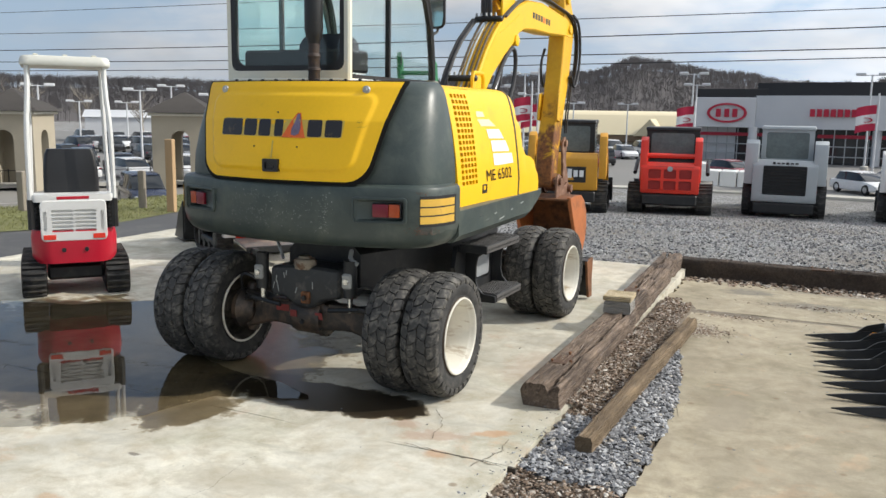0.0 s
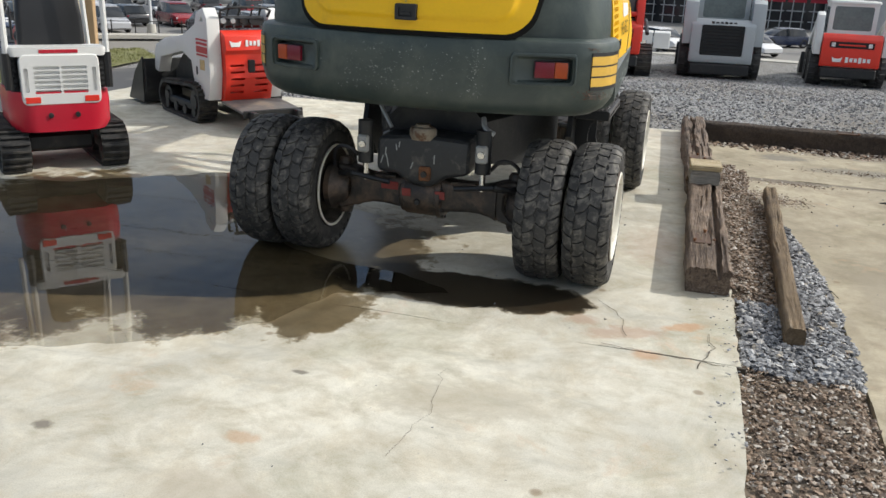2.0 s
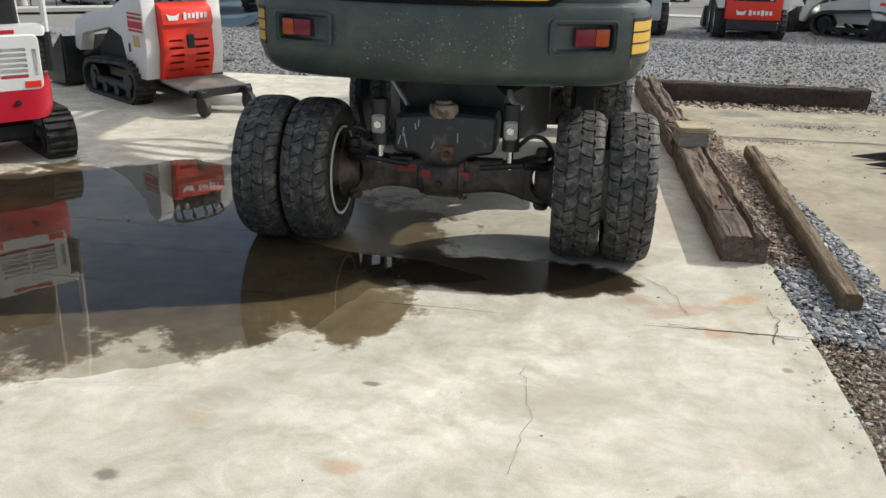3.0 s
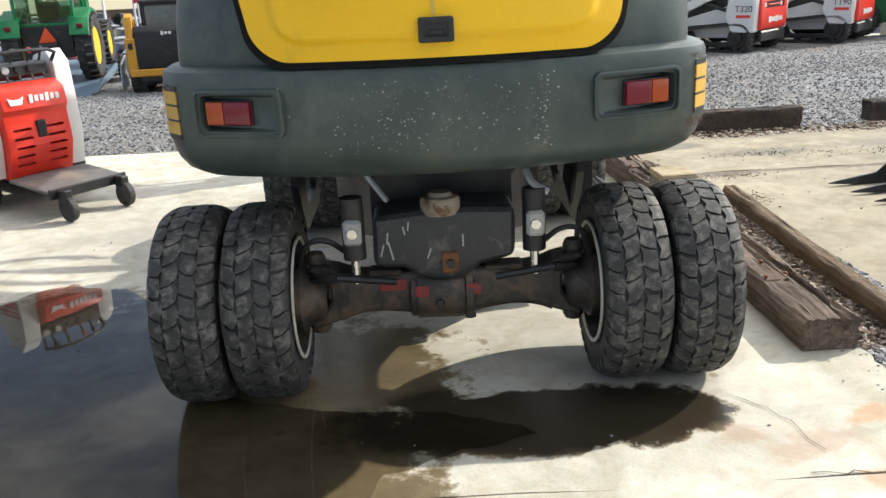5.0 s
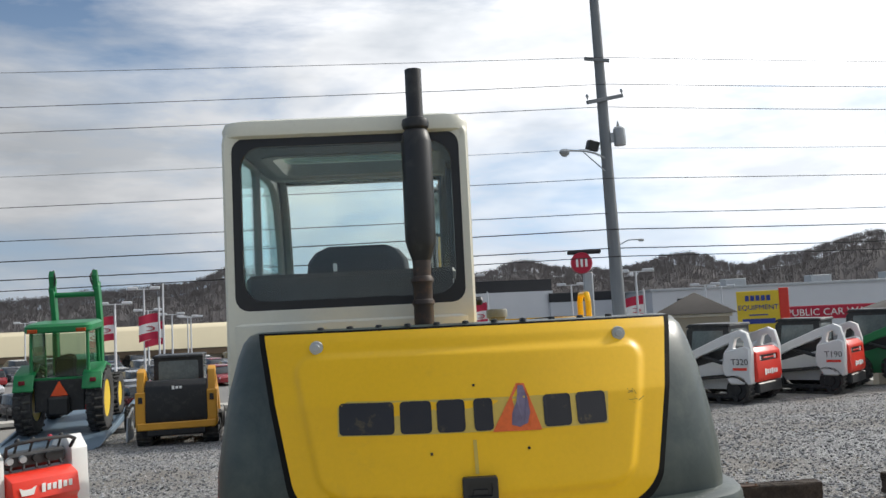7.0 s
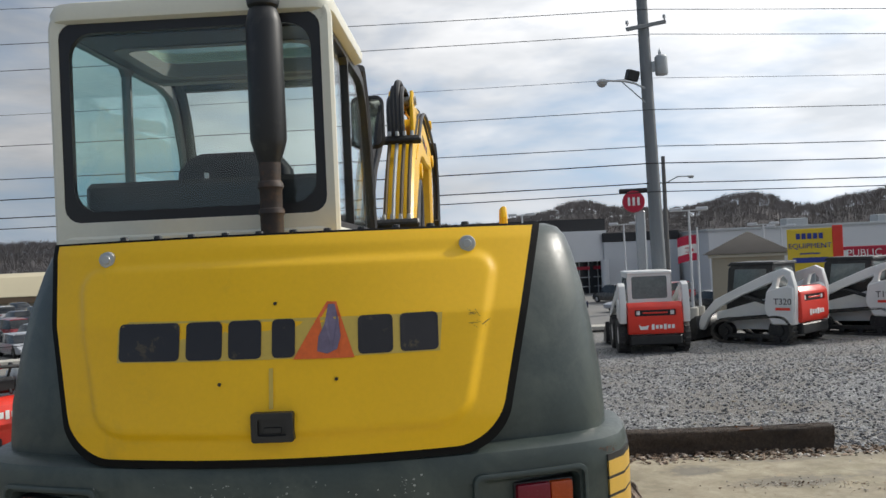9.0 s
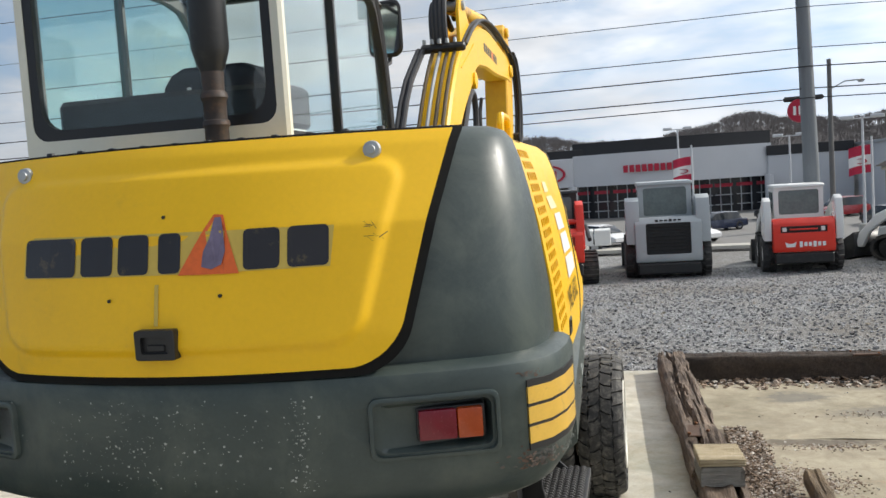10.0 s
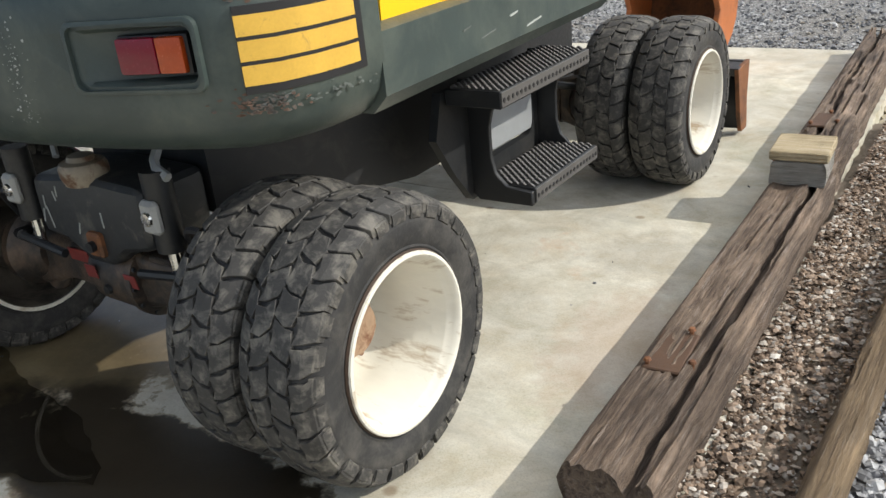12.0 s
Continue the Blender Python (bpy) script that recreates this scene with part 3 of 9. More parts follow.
def slab_piece(x0, x1, y0, y1, z0, z1, jag=0.012, seed=1):
    """A slab with slightly chipped edges."""
    rng = random.Random(seed)
    pts = []
    def run(a, b, n):
        for i in range(n):
            t = i / n
            j = rng.uniform(-jag, jag) if i else 0
            pts.append((a[0] + (b[0] - a[0]) * t + (j if abs(a[0] - b[0]) < 0.3 else 0), a[1] + (b[1] - a[1]) * t + (j if abs(a[1] - b[1]) < 0.3 else 0)))
    run((x0, y0), (x1, y0), 24)
    run((x1, y0), (x1 - 0.06, y1), 60)
    run((x1 - 0.06, y1), (x0, y1), 24)
    run((x0, y1), (x0, y0), 24)
    return prism(pts, "z", z0, z1)


slab = thing("concrete_slab", "pale stained concrete slab with cracks and a wide puddle", "pavement", kind="structure")
for i, (x0, x1, y0, y1) in enumerate(((-6.0, 1.885, -9.5, -0.475), (-6.0, 1.85, -0.467, 2.40), (-6.0, 1.745, 2.408, 6.08))):
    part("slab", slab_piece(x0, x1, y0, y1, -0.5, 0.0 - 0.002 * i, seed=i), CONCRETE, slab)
tan = thing("old_concrete_apron", "tan weathered concrete apron with joints and silt", "pavement", kind="structure")
for i, (x0, x1, y0, y1) in enumerate(((2.43, 9.0, -9.5, -0.445), (2.43, 9.0, -0.437, 4.24), (1.72, 9.0, 4.252, 5.86))):
    part("slab", slab_piece(x0, x1, y0, y1, -0.5, -0.085 - 0.005 * i, 0.03, seed=9 + i), CONCRETE_TAN, tan)
part("slab", prism([(2.475, 0.95), (2.48, 2.2), (2.47, 4.23), (1.93, 4.23), (2.02, 3.6), (2.11, 2.95), (2.17, 2.45), (2.27, 1.95), (2.35, 1.5)], "z", -0.5, -0.087), CONCRETE_TAN, tan)
# joint grit
GRIT = surface("dark joint grit", (0.05, 0.04, 0.03), 0.95, vary=0.4, big=5, fine=40, relief=0.5)
solid("joint_filler", prism([(-6, -0.48), (1.87, -0.48), (1.87, -0.46), (-6, -0.46)], "z", -0.1, -0.006), GRIT, "dark grit packed in the slab joint", "joint", kind="structure")

# puddle
WATER, nt, b = nodes_of("puddle water")
b.inputs["Base Color"].default_value = (0.40, 0.40, 0.385, 1)
b.inputs["Roughness"].default_value, b.inputs["Transmission Weight"].default_value, b.inputs["IOR"].default_value = 0.0, 1.0, 1.33
bump(nt, b, noise_of(nt, coords(nt), 9.0, 2.0), 0.02, 0.01)
edge = [(0.30, -0.06), (0.05, -0.22), (-0.22, -0.36), (-0.34, -0.54), (-0.46, -0.84), (-0.62, -1.0), (-0.86, -1.22), (-1.14, -1.36), (-1.6, -1.52), (-2.3, -1.55), (-3.2, -1.35), (-4.1, -0.6), (-4.6, 0.4), (-3.9, 0.85),
        (-3.32, 1.08), (-2.96, 1.30), (-2.58, 1.56), (-2.2, 1.94), (-1.8, 1.76), (-1.4, 1.32), (-1.2, 0.80), (-0.95, 0.36), (-0.62, 0.20), (-0.36, 0.18), (0.02, 0.10)]
pts = []
for i, a in enumerate(edge):
    b2 = edge[(i + 1) % len(edge)]
    for k in range(10):
        t = k / 10
        x, y = a[0] + (b2[0] - a[0]) * t, a[1] + (b2[1] - a[1]) * t
        n = noise.noise_vector((x * 3.1, y * 3.1, 0.4)) * 0.11 + noise.noise_vector((x * 11, y * 11, 2.0)) * 0.035
        pts.append((x + n.x, y + n.y))
bm = bmesh.new()
bm.faces.new([bm.verts.new((x, y, 0.004)) for x, y in pts])
bmesh.ops.triangulate(bm, faces=bm.faces[:])
puddle = solid("puddle", bm, WATER, "shallow still puddle of rainwater reflecting the sky", "puddle", kind="structure", smooth=0)
puddle.visible_shadow = False


# cracks: thin dark grooves that wander
def crack(pts, w, z, seed):
    rng = random.Random(seed)
    path = []
    for a, b in zip(pts, pts[1:]):
        n = max(3, int(math.dist(a, b) / 0.05))
        for i in range(n):
            t = i / n
            path.append((a[0] + (b[0] - a[0]) * t + rng.uniform(-0.016, 0.016), a[1] + (b[1] - a[1]) * t + rng.uniform(-0.016, 0.016)))
    bm = bmesh.new()
    rows = []
    for i, (x, y) in enumerate(path):
        j, k = path[max(0, i - 1)], path[min(len(path) - 1, i + 1)]
        d = Vector((k[0] - j[0], k[1] - j[1])).normalized()
        ww = w * rng.uniform(0.4, 1.2)
        rows.append((bm.verts.new((x - d.y * ww, y + d.x * ww, z)), bm.verts.new((x + d.y * ww, y - d.x * ww, z))))
    for a, b in zip(rows, rows[1:]):
        bm.faces.new((a[0], a[1], b[1], b[0]))
    return bm


CRACK = surface("crack shadow grit", (0.09, 0.075, 0.055), 0.95, vary=0.3, big=8, fine=60, relief=0.2)
for i, (p, w) in enumerate((([(1.64, -0.58), (1.72, -0.3), (1.68, -0.1)], 0.0025), ([(1.12, 0.12), (1.25, -0.05), (1.30, -0.35)], 0.0022), ([(0.55, -1.0), (0.60, -1.4), (0.55, -1.8)], 0.0007),
                            ([(1.2, -0.45), (1.87, -0.50)], 0.0028), ([(-2.0, -2.5), (-1.2, -2.2), (-0.4, -2.6)], 0.0007))):
    solid("crack", crack(p, w, 0.0035, i), CRACK, "thin wandering crack in the slab", "crack", kind="structure", smooth=0)


# ---- loose stones and bark ----
def stones(spots, sizes, seed, flat=0.6):
    """Many small broken stones as one mesh."""
    rng = np.random.default_rng(seed)
    base = np.array([(1, 0, 0), (-1, 0, 0), (0, 1, 0), (0, -1, 0), (0, 0, 1), (0, 0, -1), (0.7, 0.7, 0.45), (-0.7, 0.6, 0.5), (0.6, -0.75, 0.4), (-0.65, -0.7, 0.5)], float)
    tri = [(0, 6, 4), (6, 2, 4), (2, 7, 4), (7, 1, 4), (1, 9, 4), (9, 3, 4), (3, 8, 4), (8, 0, 4), (0, 2, 6), (2, 1, 7), (1, 3, 9), (3, 0, 8), (0, 5, 2), (2, 5, 1), (1, 5, 3), (3, 5, 0)]
    n = len(spots)
    v = base[None] * rng.uniform(0.7, 1.25, (n, len(base), 1)) * np.asarray(sizes)[:, None, None]
    v *= rng.uniform(0.6, 1.2, (n, 1, 3)) * np.array([1, 1, flat])
    a = rng.uniform(0, 6.283, n)
    b = rng.uniform(-0.6, 0.6, n)
    ca, sa, cb, sb = np.cos(a), np.sin(a), np.cos(b), np.sin(b)
    x, y, z = v[..., 0].copy(), v[..., 1].copy(), v[..., 2].copy()
    y, z = y * cb[:, None] - z * sb[:, None], y * sb[:, None] + z * cb[:, None]
    v[..., 0], v[..., 1], v[..., 2] = x * ca[:, None] - y * sa[:, None], x * sa[:, None] + y * ca[:, None], z
    v += np.asarray(spots)[:, None, :]
    f = (np.array(tri)[None] + (np.arange(n) * len(base))[:, None, None]).reshape(-1, 3)
    me = bpy.data.meshes.new("stones")
    me.from_pydata(v.reshape(-1, 3).tolist(), [], f.tolist())
    return me


def island_material(name, tones, rough=0.85):
    m, nt, b = nodes_of(name)
    g = nt.nodes.new("ShaderNodeNewGeometry")
    col = ramp(nt, g.outputs["Random Per Island"], tones)
    n = noise_of(nt, coords(nt), 60.0, 4.0)
    col = mixc(nt, 0.5, col, ramp(nt, n, ((0.3, (0.6,) * 3), (0.7, (1.1,) * 3))), "MULTIPLY")
    nt.links.new(col, b.inputs["Base Color"])
    b.inputs["Roughness"].default_value = rough
    return m


STONE = island_material("broken limestone", ((0.0, (0.095, 0.096, 0.10)), (0.35, (0.185, 0.187, 0.194)), (0.7, (0.30, 0.303, 0.31)), (0.92, (0.50, 0.503, 0.505)), (1.0, (0.36, 0.31, 0.24))))
BARK = island_material("brown bark and silt", ((0.0, (0.075, 0.052, 0.036)), (0.35, (0.20, 0.14, 0.095)), (0.65, (0.33, 0.245, 0.18)), (0.85, (0.42, 0.375, 0.32)), (1.0, (0.62, 0.58, 0.52))))
SOIL = surface("brown soil", (0.15, 0.12, 0.09), 0.9, vary=0.4, big=4, fine=60, relief=0.6, depth=0.01)

# bed of the strip between the two concretes
bm = bmesh.new()
nx, ny = 26, 140


def bed_point(x, y):
    """The soil falls away where the old apron begins."""
    edge_x = 2.30 if y < 1.3 else max(2.0, 2.30 - 0.15 * (y - 1.3))
    return (x, y, -0.045 - 0.075 * smooth01((x - edge_x) / 0.12) + 0.015 * noise.noise((x * 7, y * 3.5, 0)))


rows = [[bm.verts.new(bed_point(1.68 + 0.79 * i / nx, -9.5 + 13.8 * k / ny)) for i in range(nx + 1)] for k in range(ny + 1)]
for a, b in zip(rows, rows[1:]):
    for i in range(nx):
        bm.faces.new((a[i], a[i + 1], b[i + 1], b[i]))
solid("planting_strip", bm, SOIL, "dark soil strip between two concrete slabs", "soil", kind="structure")

rs = np.random.default_rng(11)
def scatter(n, x0, x1, y0, y1, z, keep=lambda x, y: True):
    out = []
    for x, y in zip(rs.uniform(x0, x1, n), rs.uniform(y0, y1, n)):
        if keep(x, y):
            out.append((x, y, z - (0.045 * smooth01((x - 2.28) / 0.16) if -0.05 < z < -0.02 else 0) + rs.uniform(-0.012, 0.015)))
    return out


def grey_zone(x, y):
    wob = 0.12 * noise.noise((x * 3, y * 3, 5.0))
    edge_x = 2.43 + 0.05 * noise.noise((y * 4, 1.0, 0)) - max(0, y - 1.2) * 0.16
    return -0.42 + wob < y < 2.6 + wob and x < edge_x and (x > 2.10 + 0.025 * y + wob * 0.3 or y < 0.45 + wob)


def bark_zone(x, y):
    return x < (2.40 if y < 1.3 else max(2.06, 2.40 - 0.16 * (y - 1.3))) + 0.07 * noise.noise((y * 3, 4.0, 0)) and not grey_zone(x, y)


sp = scatter(14000, 1.86, 2.5, -0.7, 2.8, -0.034, grey_zone)
me = stones(sp, 0.008 + 0.017 * rs.random(len(sp)) ** 1.3, 3)
me.materials.append(STONE)
tagged(new("crushed_stone", me), "loose blue-grey crushed stone in the strip", "gravel", kind="stuff")
sp = scatter(36000, 1.84, 2.62, -3.6, 4.22, -0.036, bark_zone)
sp += [(x, y, z + 0.030 * noise.noise((x * 9, y * 5, 1))) for x, y, z in scatter(6000, 1.795, 1.945, 0.62, 4.2, 0.002)]
me = stones(sp, 0.004 + 0.013 * rs.random(len(sp)) ** 1.8, 4, 0.5)
me.materials.append(BARK)
tagged(new("bark_mulch", me), "brown bark chips and silty gravel in the strip", "mulch", kind="stuff")
sp = scatter(2600, 1.66, 9.0, 5.62, 6.10, -0.10, lambda x, y: y > 5.70 + 0.1 * noise.noise((x * 2, 0, 0)))
me = stones(sp, rs.uniform(0.012, 0.035, len(sp)), 5, 0.5)
me.materials.append(BARK)
tagged(new("leaf_litter", me), "brown leaf litter against the sleeper edging", "litter", kind="stuff")
# silt drifts on the old apron
for i, (cx, cy, rx, ry, n) in enumerate(((2.30, 3.35, 0.24, 0.24, 900), (2.05, 3.45, 0.26, 0.34, 900), (2.45, 4.05, 0.5, 0.10, 300), (3.2, 4.85, 0.9, 0.15, 160), (4.4, 4.7, 1.2, 0.2, 160), (3.95, 3.1, 0.35, 0.5, 400))):
    sp = [(cx + rs.normal() * rx * 0.42, cy + rs.normal() * ry * 0.42, -0.088) for _ in range(n)]
    me = stones(sp, rs.uniform(0.004, 0.013, n), 20 + i, 0.4)
    me.materials.append(BARK)
    tagged(new("silt_drift", me), "patch of brown silt and twigs on the concrete", "litter", kind="stuff")
# the yard's gravel, thick near the slab and thinner farther off
sp = []
for _ in range(34000):
    y = 6.12 + 15 * rs.random() ** 1.5
    x = rs.uniform(-6.5 - 0.1 * y, 4.5 + 0.55 * y)
    if y > 6.32 or x < 1.5:
        sp.append((x, y, ground_z(x, y) + 0.01))
me = stones(sp, 0.010 + 0.022 * rs.random(len(sp)) ** 1.5, 6)
me.materials.append(STONE)
tagged(new("yard_gravel", me), "coarse grey crushed stone lying over the yard", "gravel", kind="stuff")
# crumbs on the slab
sp = scatter(130, -2.5, 1.85, -4.0, 3.0, 0.004) + scatter(110, 1.70, 1.86, -1.5, 0.5, 0.004) + scatter(260, 2.45, 5.5, -1.5, 5.8, -0.086)
me = stones(sp, rs.uniform(0.003, 0.009, len(sp)), 7)
me.materials.append(STONE)
tagged(new("grit_crumbs", me), "scattered grit and crumbs on the concrete", "grit", kind="stuff")


# ---- sleepers and lumber ----
def wood_material(name, dark, light, grain_axis, worn=0.0):
    """Weathered wood with grain along one axis."""
    m, nt, b = nodes_of(name)
    sc = {"x": (1.5, 22, 22), "y": (22, 1.5, 22)}[grain_axis]
    v = coords(nt, sc)
    n1 = noise_of(nt, v, 1.6, 8.0, 0.7, 0.6)
    n2 = noise_of(nt, coords(nt), 2.2, 6.0, 0.7)
    n3 = noise_of(nt, coords(nt, {"x": (3.0, 95, 95), "y": (95, 3.0, 95)}[grain_axis]), 1.0, 6.0, 0.7, 1.0)
    col = ramp(nt, n1, ((0.30, dark), (0.52, tuple((a + c) / 2 for a, c in zip(dark, light))), (0.72, light)))
    # silvered ridges and black checks along the grain
    col = mixc(nt, ramp(nt, n3, ((0.54, (0, 0, 0)), (0.70, (0.6 + worn * 0.4,) * 3))), col, tuple(min(1.0, (c + sum(light) / 3) * 0.62) for c in light))
    col = mixc(nt, ramp(nt, n3, ((0.30, (0.9,) * 3), (0.43, (0, 0, 0)))), col, tuple(c * 0.32 for c in dark))
    col = mixc(nt, ramp(nt, n2, ((0.42, (0, 0, 0)), (0.68, (0.7,) * 3))), col, tuple(c * 0.6 for c in dark))
    nt.links.new(col, b.inputs["Base Color"])
    b.inputs["Roughness"].default_value = 0.85
    both = nt.nodes.new("ShaderNodeMath")
    both.operation = "ADD"
    nt.links.new(n1, both.inputs[0])
    nt.links.new(n3, both.inputs[1])
    bump(nt, b, both.outputs[0], 1.0, 0.014)
    return m


SLEEPER = wood_material("weathered sleeper wood", (0.032, 0.018, 0.012), (0.34, 0.25, 0.18), "y", 0.6)
SLEEPER_X = wood_material("dark sleeper wood", (0.028, 0.020, 0.015), (0.11, 0.080, 0.058), "x")
LUMBER = wood_material("grey brown lumber", (0.095, 0.062, 0.032), (0.30, 0.215, 0.125), "y")


def timber(w, h, l, seed, axis="y", split=None, rag=0.010):
    """A squared timber with raised grain, worn arrises, ragged ends and, where split is given, a check running along its top."""
    rng = random.Random(seed)
    bm = bmesh.new()
    n = max(12, int(l / 0.032))
    half = w / 2
    fine = 22 if w > 0.15 else 10
    prof = [(-half, 0.0), (-half, h * 0.25), (-half, h * 0.5), (-half, h * 0.75), (-half + 0.003, h - 0.016), (-half + 0.012, h - 0.004)]
    tops = [-half + 0.022 + (w - 0.044) * i / fine for i in range(fine + 1)]
    if split is not None:
        tops = [x for x in tops if abs(x - split) > 0.024]
        prof += [(x, h) for x in tops if x < split]
        prof += [(split - 0.020, h), (split - 0.006, h - 0.055), (split + 0.006, h - 0.055), (split + 0.020, h)]
        prof += [(x, h) for x in tops if x > split]
    else:
        prof += [(x, h) for x in tops]
    prof += [(half - 0.012, h - 0.004), (half - 0.003, h - 0.016), (half, h * 0.75), (half, h * 0.5), (half, h * 0.25), (half, 0.0)]
    rings = []
    for k in range(n + 1):
        t = l * k / n
        ring = []
        for i, (x, z) in enumerate(prof):
            o = rag * noise.noise((x * 14 + seed, t * 3.2, z * 14)) + rag * 0.5 * noise.noise((x * 40, t * 11 + seed, z * 40))
            grain = rag * 0.42 * noise.noise((x * 85 + seed, t * 4.0, z * 85))
            check = noise.noise((x * 55 + seed * 3, t * 1.4, z * 55))
            if check < -0.36:
                grain -= rag * 1.1
            zz = z + (o + grain if z > 0.01 else 0)
            xx = x + ((o + grain) * 0.8 if abs(abs(x) - half) < 0.014 else 0)
            if split is not None and abs(x - split) < 0.024:
                xx += 0.030 * noise.noise((t * 1.7, seed, 1)) + 0.010 * noise.noise((t * 9, seed, 3))
            e = rng.uniform(-0.012, 0.012) if k in (0, n) else 0
            ring.append((xx, t + e, zz))
        rings.append(ring)
    loft(rings, True, bm)
    bmesh.ops.recalc_face_normals(bm, faces=bm.faces)
    return bm


TAR = surface("tarry plate print", (0.085, 0.045, 0.025), 0.7, vary=0.3, big=8, fine=60, relief=0.4, depth=0.004)


def sleeper(label, w, h, l, seed, mat, at, split, rag, prints):
    """A sleeper with the print of its rail chair and the spikes left in it."""
    th = thing("railway_sleeper", label, "timber", at, "sleepers edging the slab")
    part("timber", timber(w, h, l, seed, split=split, rag=rag), mat, th, smooth=60)
    rng = random.Random(seed)
    for y in prints:
        part("plate_print", box((-0.045, y, h - 0.006), (0.115, 0.24, 0.016), 0.004, rot=(0, 0, 3)), TAR, th, "dark rusty print of a rail plate")
        for dx, dy in ((-0.085, -0.10), (-0.02, 0.12), (0.035, -0.05)):
            part("spike", lathe([(0.0, 0.022), (0.009, 0.020), (0.013, 0.012), (0.007, 0.008), (0.007, -0.02)], "z", (dx, y + dy, h - 0.002 + rng.uniform(-0.006, 0.004)), 8), RUST, th, "rusty spike head")
    return th


sleeper("weathered brown railway sleeper with a long split along its top", 0.25, 0.155, 2.36, 2, SLEEPER, pose(1.69, 0.465, 0.0, 0, 0, 0.9), 0.055, 0.014, (0.62,))
sleeper("dark cracked railway sleeper laid in line along the slab edge", 0.24, 0.18, 3.16, 5, SLEEPER, pose(1.635, 2.86, 0.0, 0, 0, 2.2), -0.03, 0.02, (0.7,))
sleeper("dark tarred sleeper edging between apron and gravel", 0.20, 0.24, 2.40, 8, SLEEPER_X, pose(4.02, 6.16, -0.12, 0, 0, 90.0), None, 0.012, (0.8,))
sleeper("dark tarred sleeper edging beyond a gap in the row", 0.20, 0.22, 2.4, 9, SLEEPER_X, pose(7.3, 6.45, -0.12, 0, 0, 91.0), None, 0.012, (1.1,))
solid("landscape_timber", timber(0.10, 0.10, 3.22, 12, rag=0.006), LUMBER, "long thin squared post lying on the gravel strip", "timber", pose(2.118, -0.06, -0.03, 0, 0, -1.5))
blk = thing("timber_block", "pale sawn block standing across two sleepers", "block", pose(1.65, 2.62, 0.155, 0, 0, 3.5))
part("block", timber(0.232, 0.105, 0.25, 31, rag=0.003), wood_material("grey end grain", (0.22, 0.21, 0.19), (0.42, 0.40, 0.36), "x"), blk)
part("cap_board", box((0, 0.125, 0.130), (0.245, 0.27, 0.045), 0.006), wood_material("pale sawn board", (0.42, 0.33, 0.19), (0.66, 0.56, 0.38), "x"), blk, "pale tan sawn board")


# ---- the wheeled excavator ----
def carved(bm, cutter, name="tmp"):
    """What is left of bm when the closed pieces of cutter are taken away."""
    bmesh.ops.recalc_face_normals(bm, faces=bm.faces)
    bmesh.ops.recalc_face_normals(cutter, faces=cutter.faces)
    a, b = bpy.data.meshes.new("a"), bpy.data.meshes.new("b")
    bm.to_mesh(a), cutter.to_mesh(b)
    bm.free(), cutter.free()
    oa, ob = new("a", a), new("b", b)
    md = oa.modifiers.new("cut", "BOOLEAN")
    md.operation, md.solver, md.object = "DIFFERENCE", "EXACT", ob
    bpy.context.view_layer.update()
    me = bpy.data.meshes.new_from_object(oa.evaluated_get(bpy.context.evaluated_depsgraph_get()))
    for o in (oa, ob):
        bpy.data.objects.remove(o)
    out = bmesh.new()
    out.from_mesh(me)
    for m in (me, a, b):
        bpy.data.meshes.remove(m)
    return out


def rear_y(x, bulge=0.21):
    return -0.01 + bulge * (x / 0.93) ** 2


HALF = [(0.0, -0.01), (0.2, 0.0), (0.4, 0.03), (0.6, 0.077), (0.75, 0.127), (0.87, 0.177), (0.945, 0.225), (1.0, 0.295), (1.032, 0.39), (1.046, 0.50), (1.046, 0.64)]


def plan(inset, sx=1.0, back=0.0, front=0.64, dy=0.0):
    """The body's outline from above at one height."""
    right = []
    for x, y in HALF:
        k = (1.046 - inset) / 1.046
        yy = y + inset * max(0.0, 1 - y / 0.64) + dy
        right.append((x * k * sx, min(yy, front)))
    right[-1] = (right[-1][0], front)
    left = [(-x, y) for x, y in right[1:]][::-1]
    return left + right


exc = thing("wheeled_excavator", "yellow and grey wheeled excavator with cream cab on twin tyres", "excavator")

# counterweight bumper with two lamp pockets and worn lower edge
rings = [[(x, y, z) for x, y in plan(ins)] for z, ins in ((0.985, 0.16), (0.995, 0.10), (1.025, 0.05), (1.07, 0.018), (1.14, 0.0), (1.30, 0.0), (1.368, 0.0), (1.390, 0.008), (1.402, 0.028), (1.406, 0.085))]
bm = loft(rings)
cut = bmesh.new()
for s in (-1, 1):
    pocket = loft([[(x, y, z) for x, z in rounded(w, h, 0.022, 4)] for y, w, h in ((-0.12, 0.340, 0.156), (-0.004, 0.326, 0.143), (0.008, 0.314, 0.131))] + [[(x, 0.040 + s * x * 0.19, z) for x, z in rounded(0.292, 0.112, 0.018, 4)]])
    bmesh.ops.transform(pocket, matrix=pose(s * 0.712, 0.110, 1.246, 0, 0, s * 19), verts=pocket.verts)
    joined(cut, pocket)
bumper = part("counterweight_bumper", carved(bm, cut), GREY_BODY, exc, "scuffed dark grey rear bumper", smooth=30)
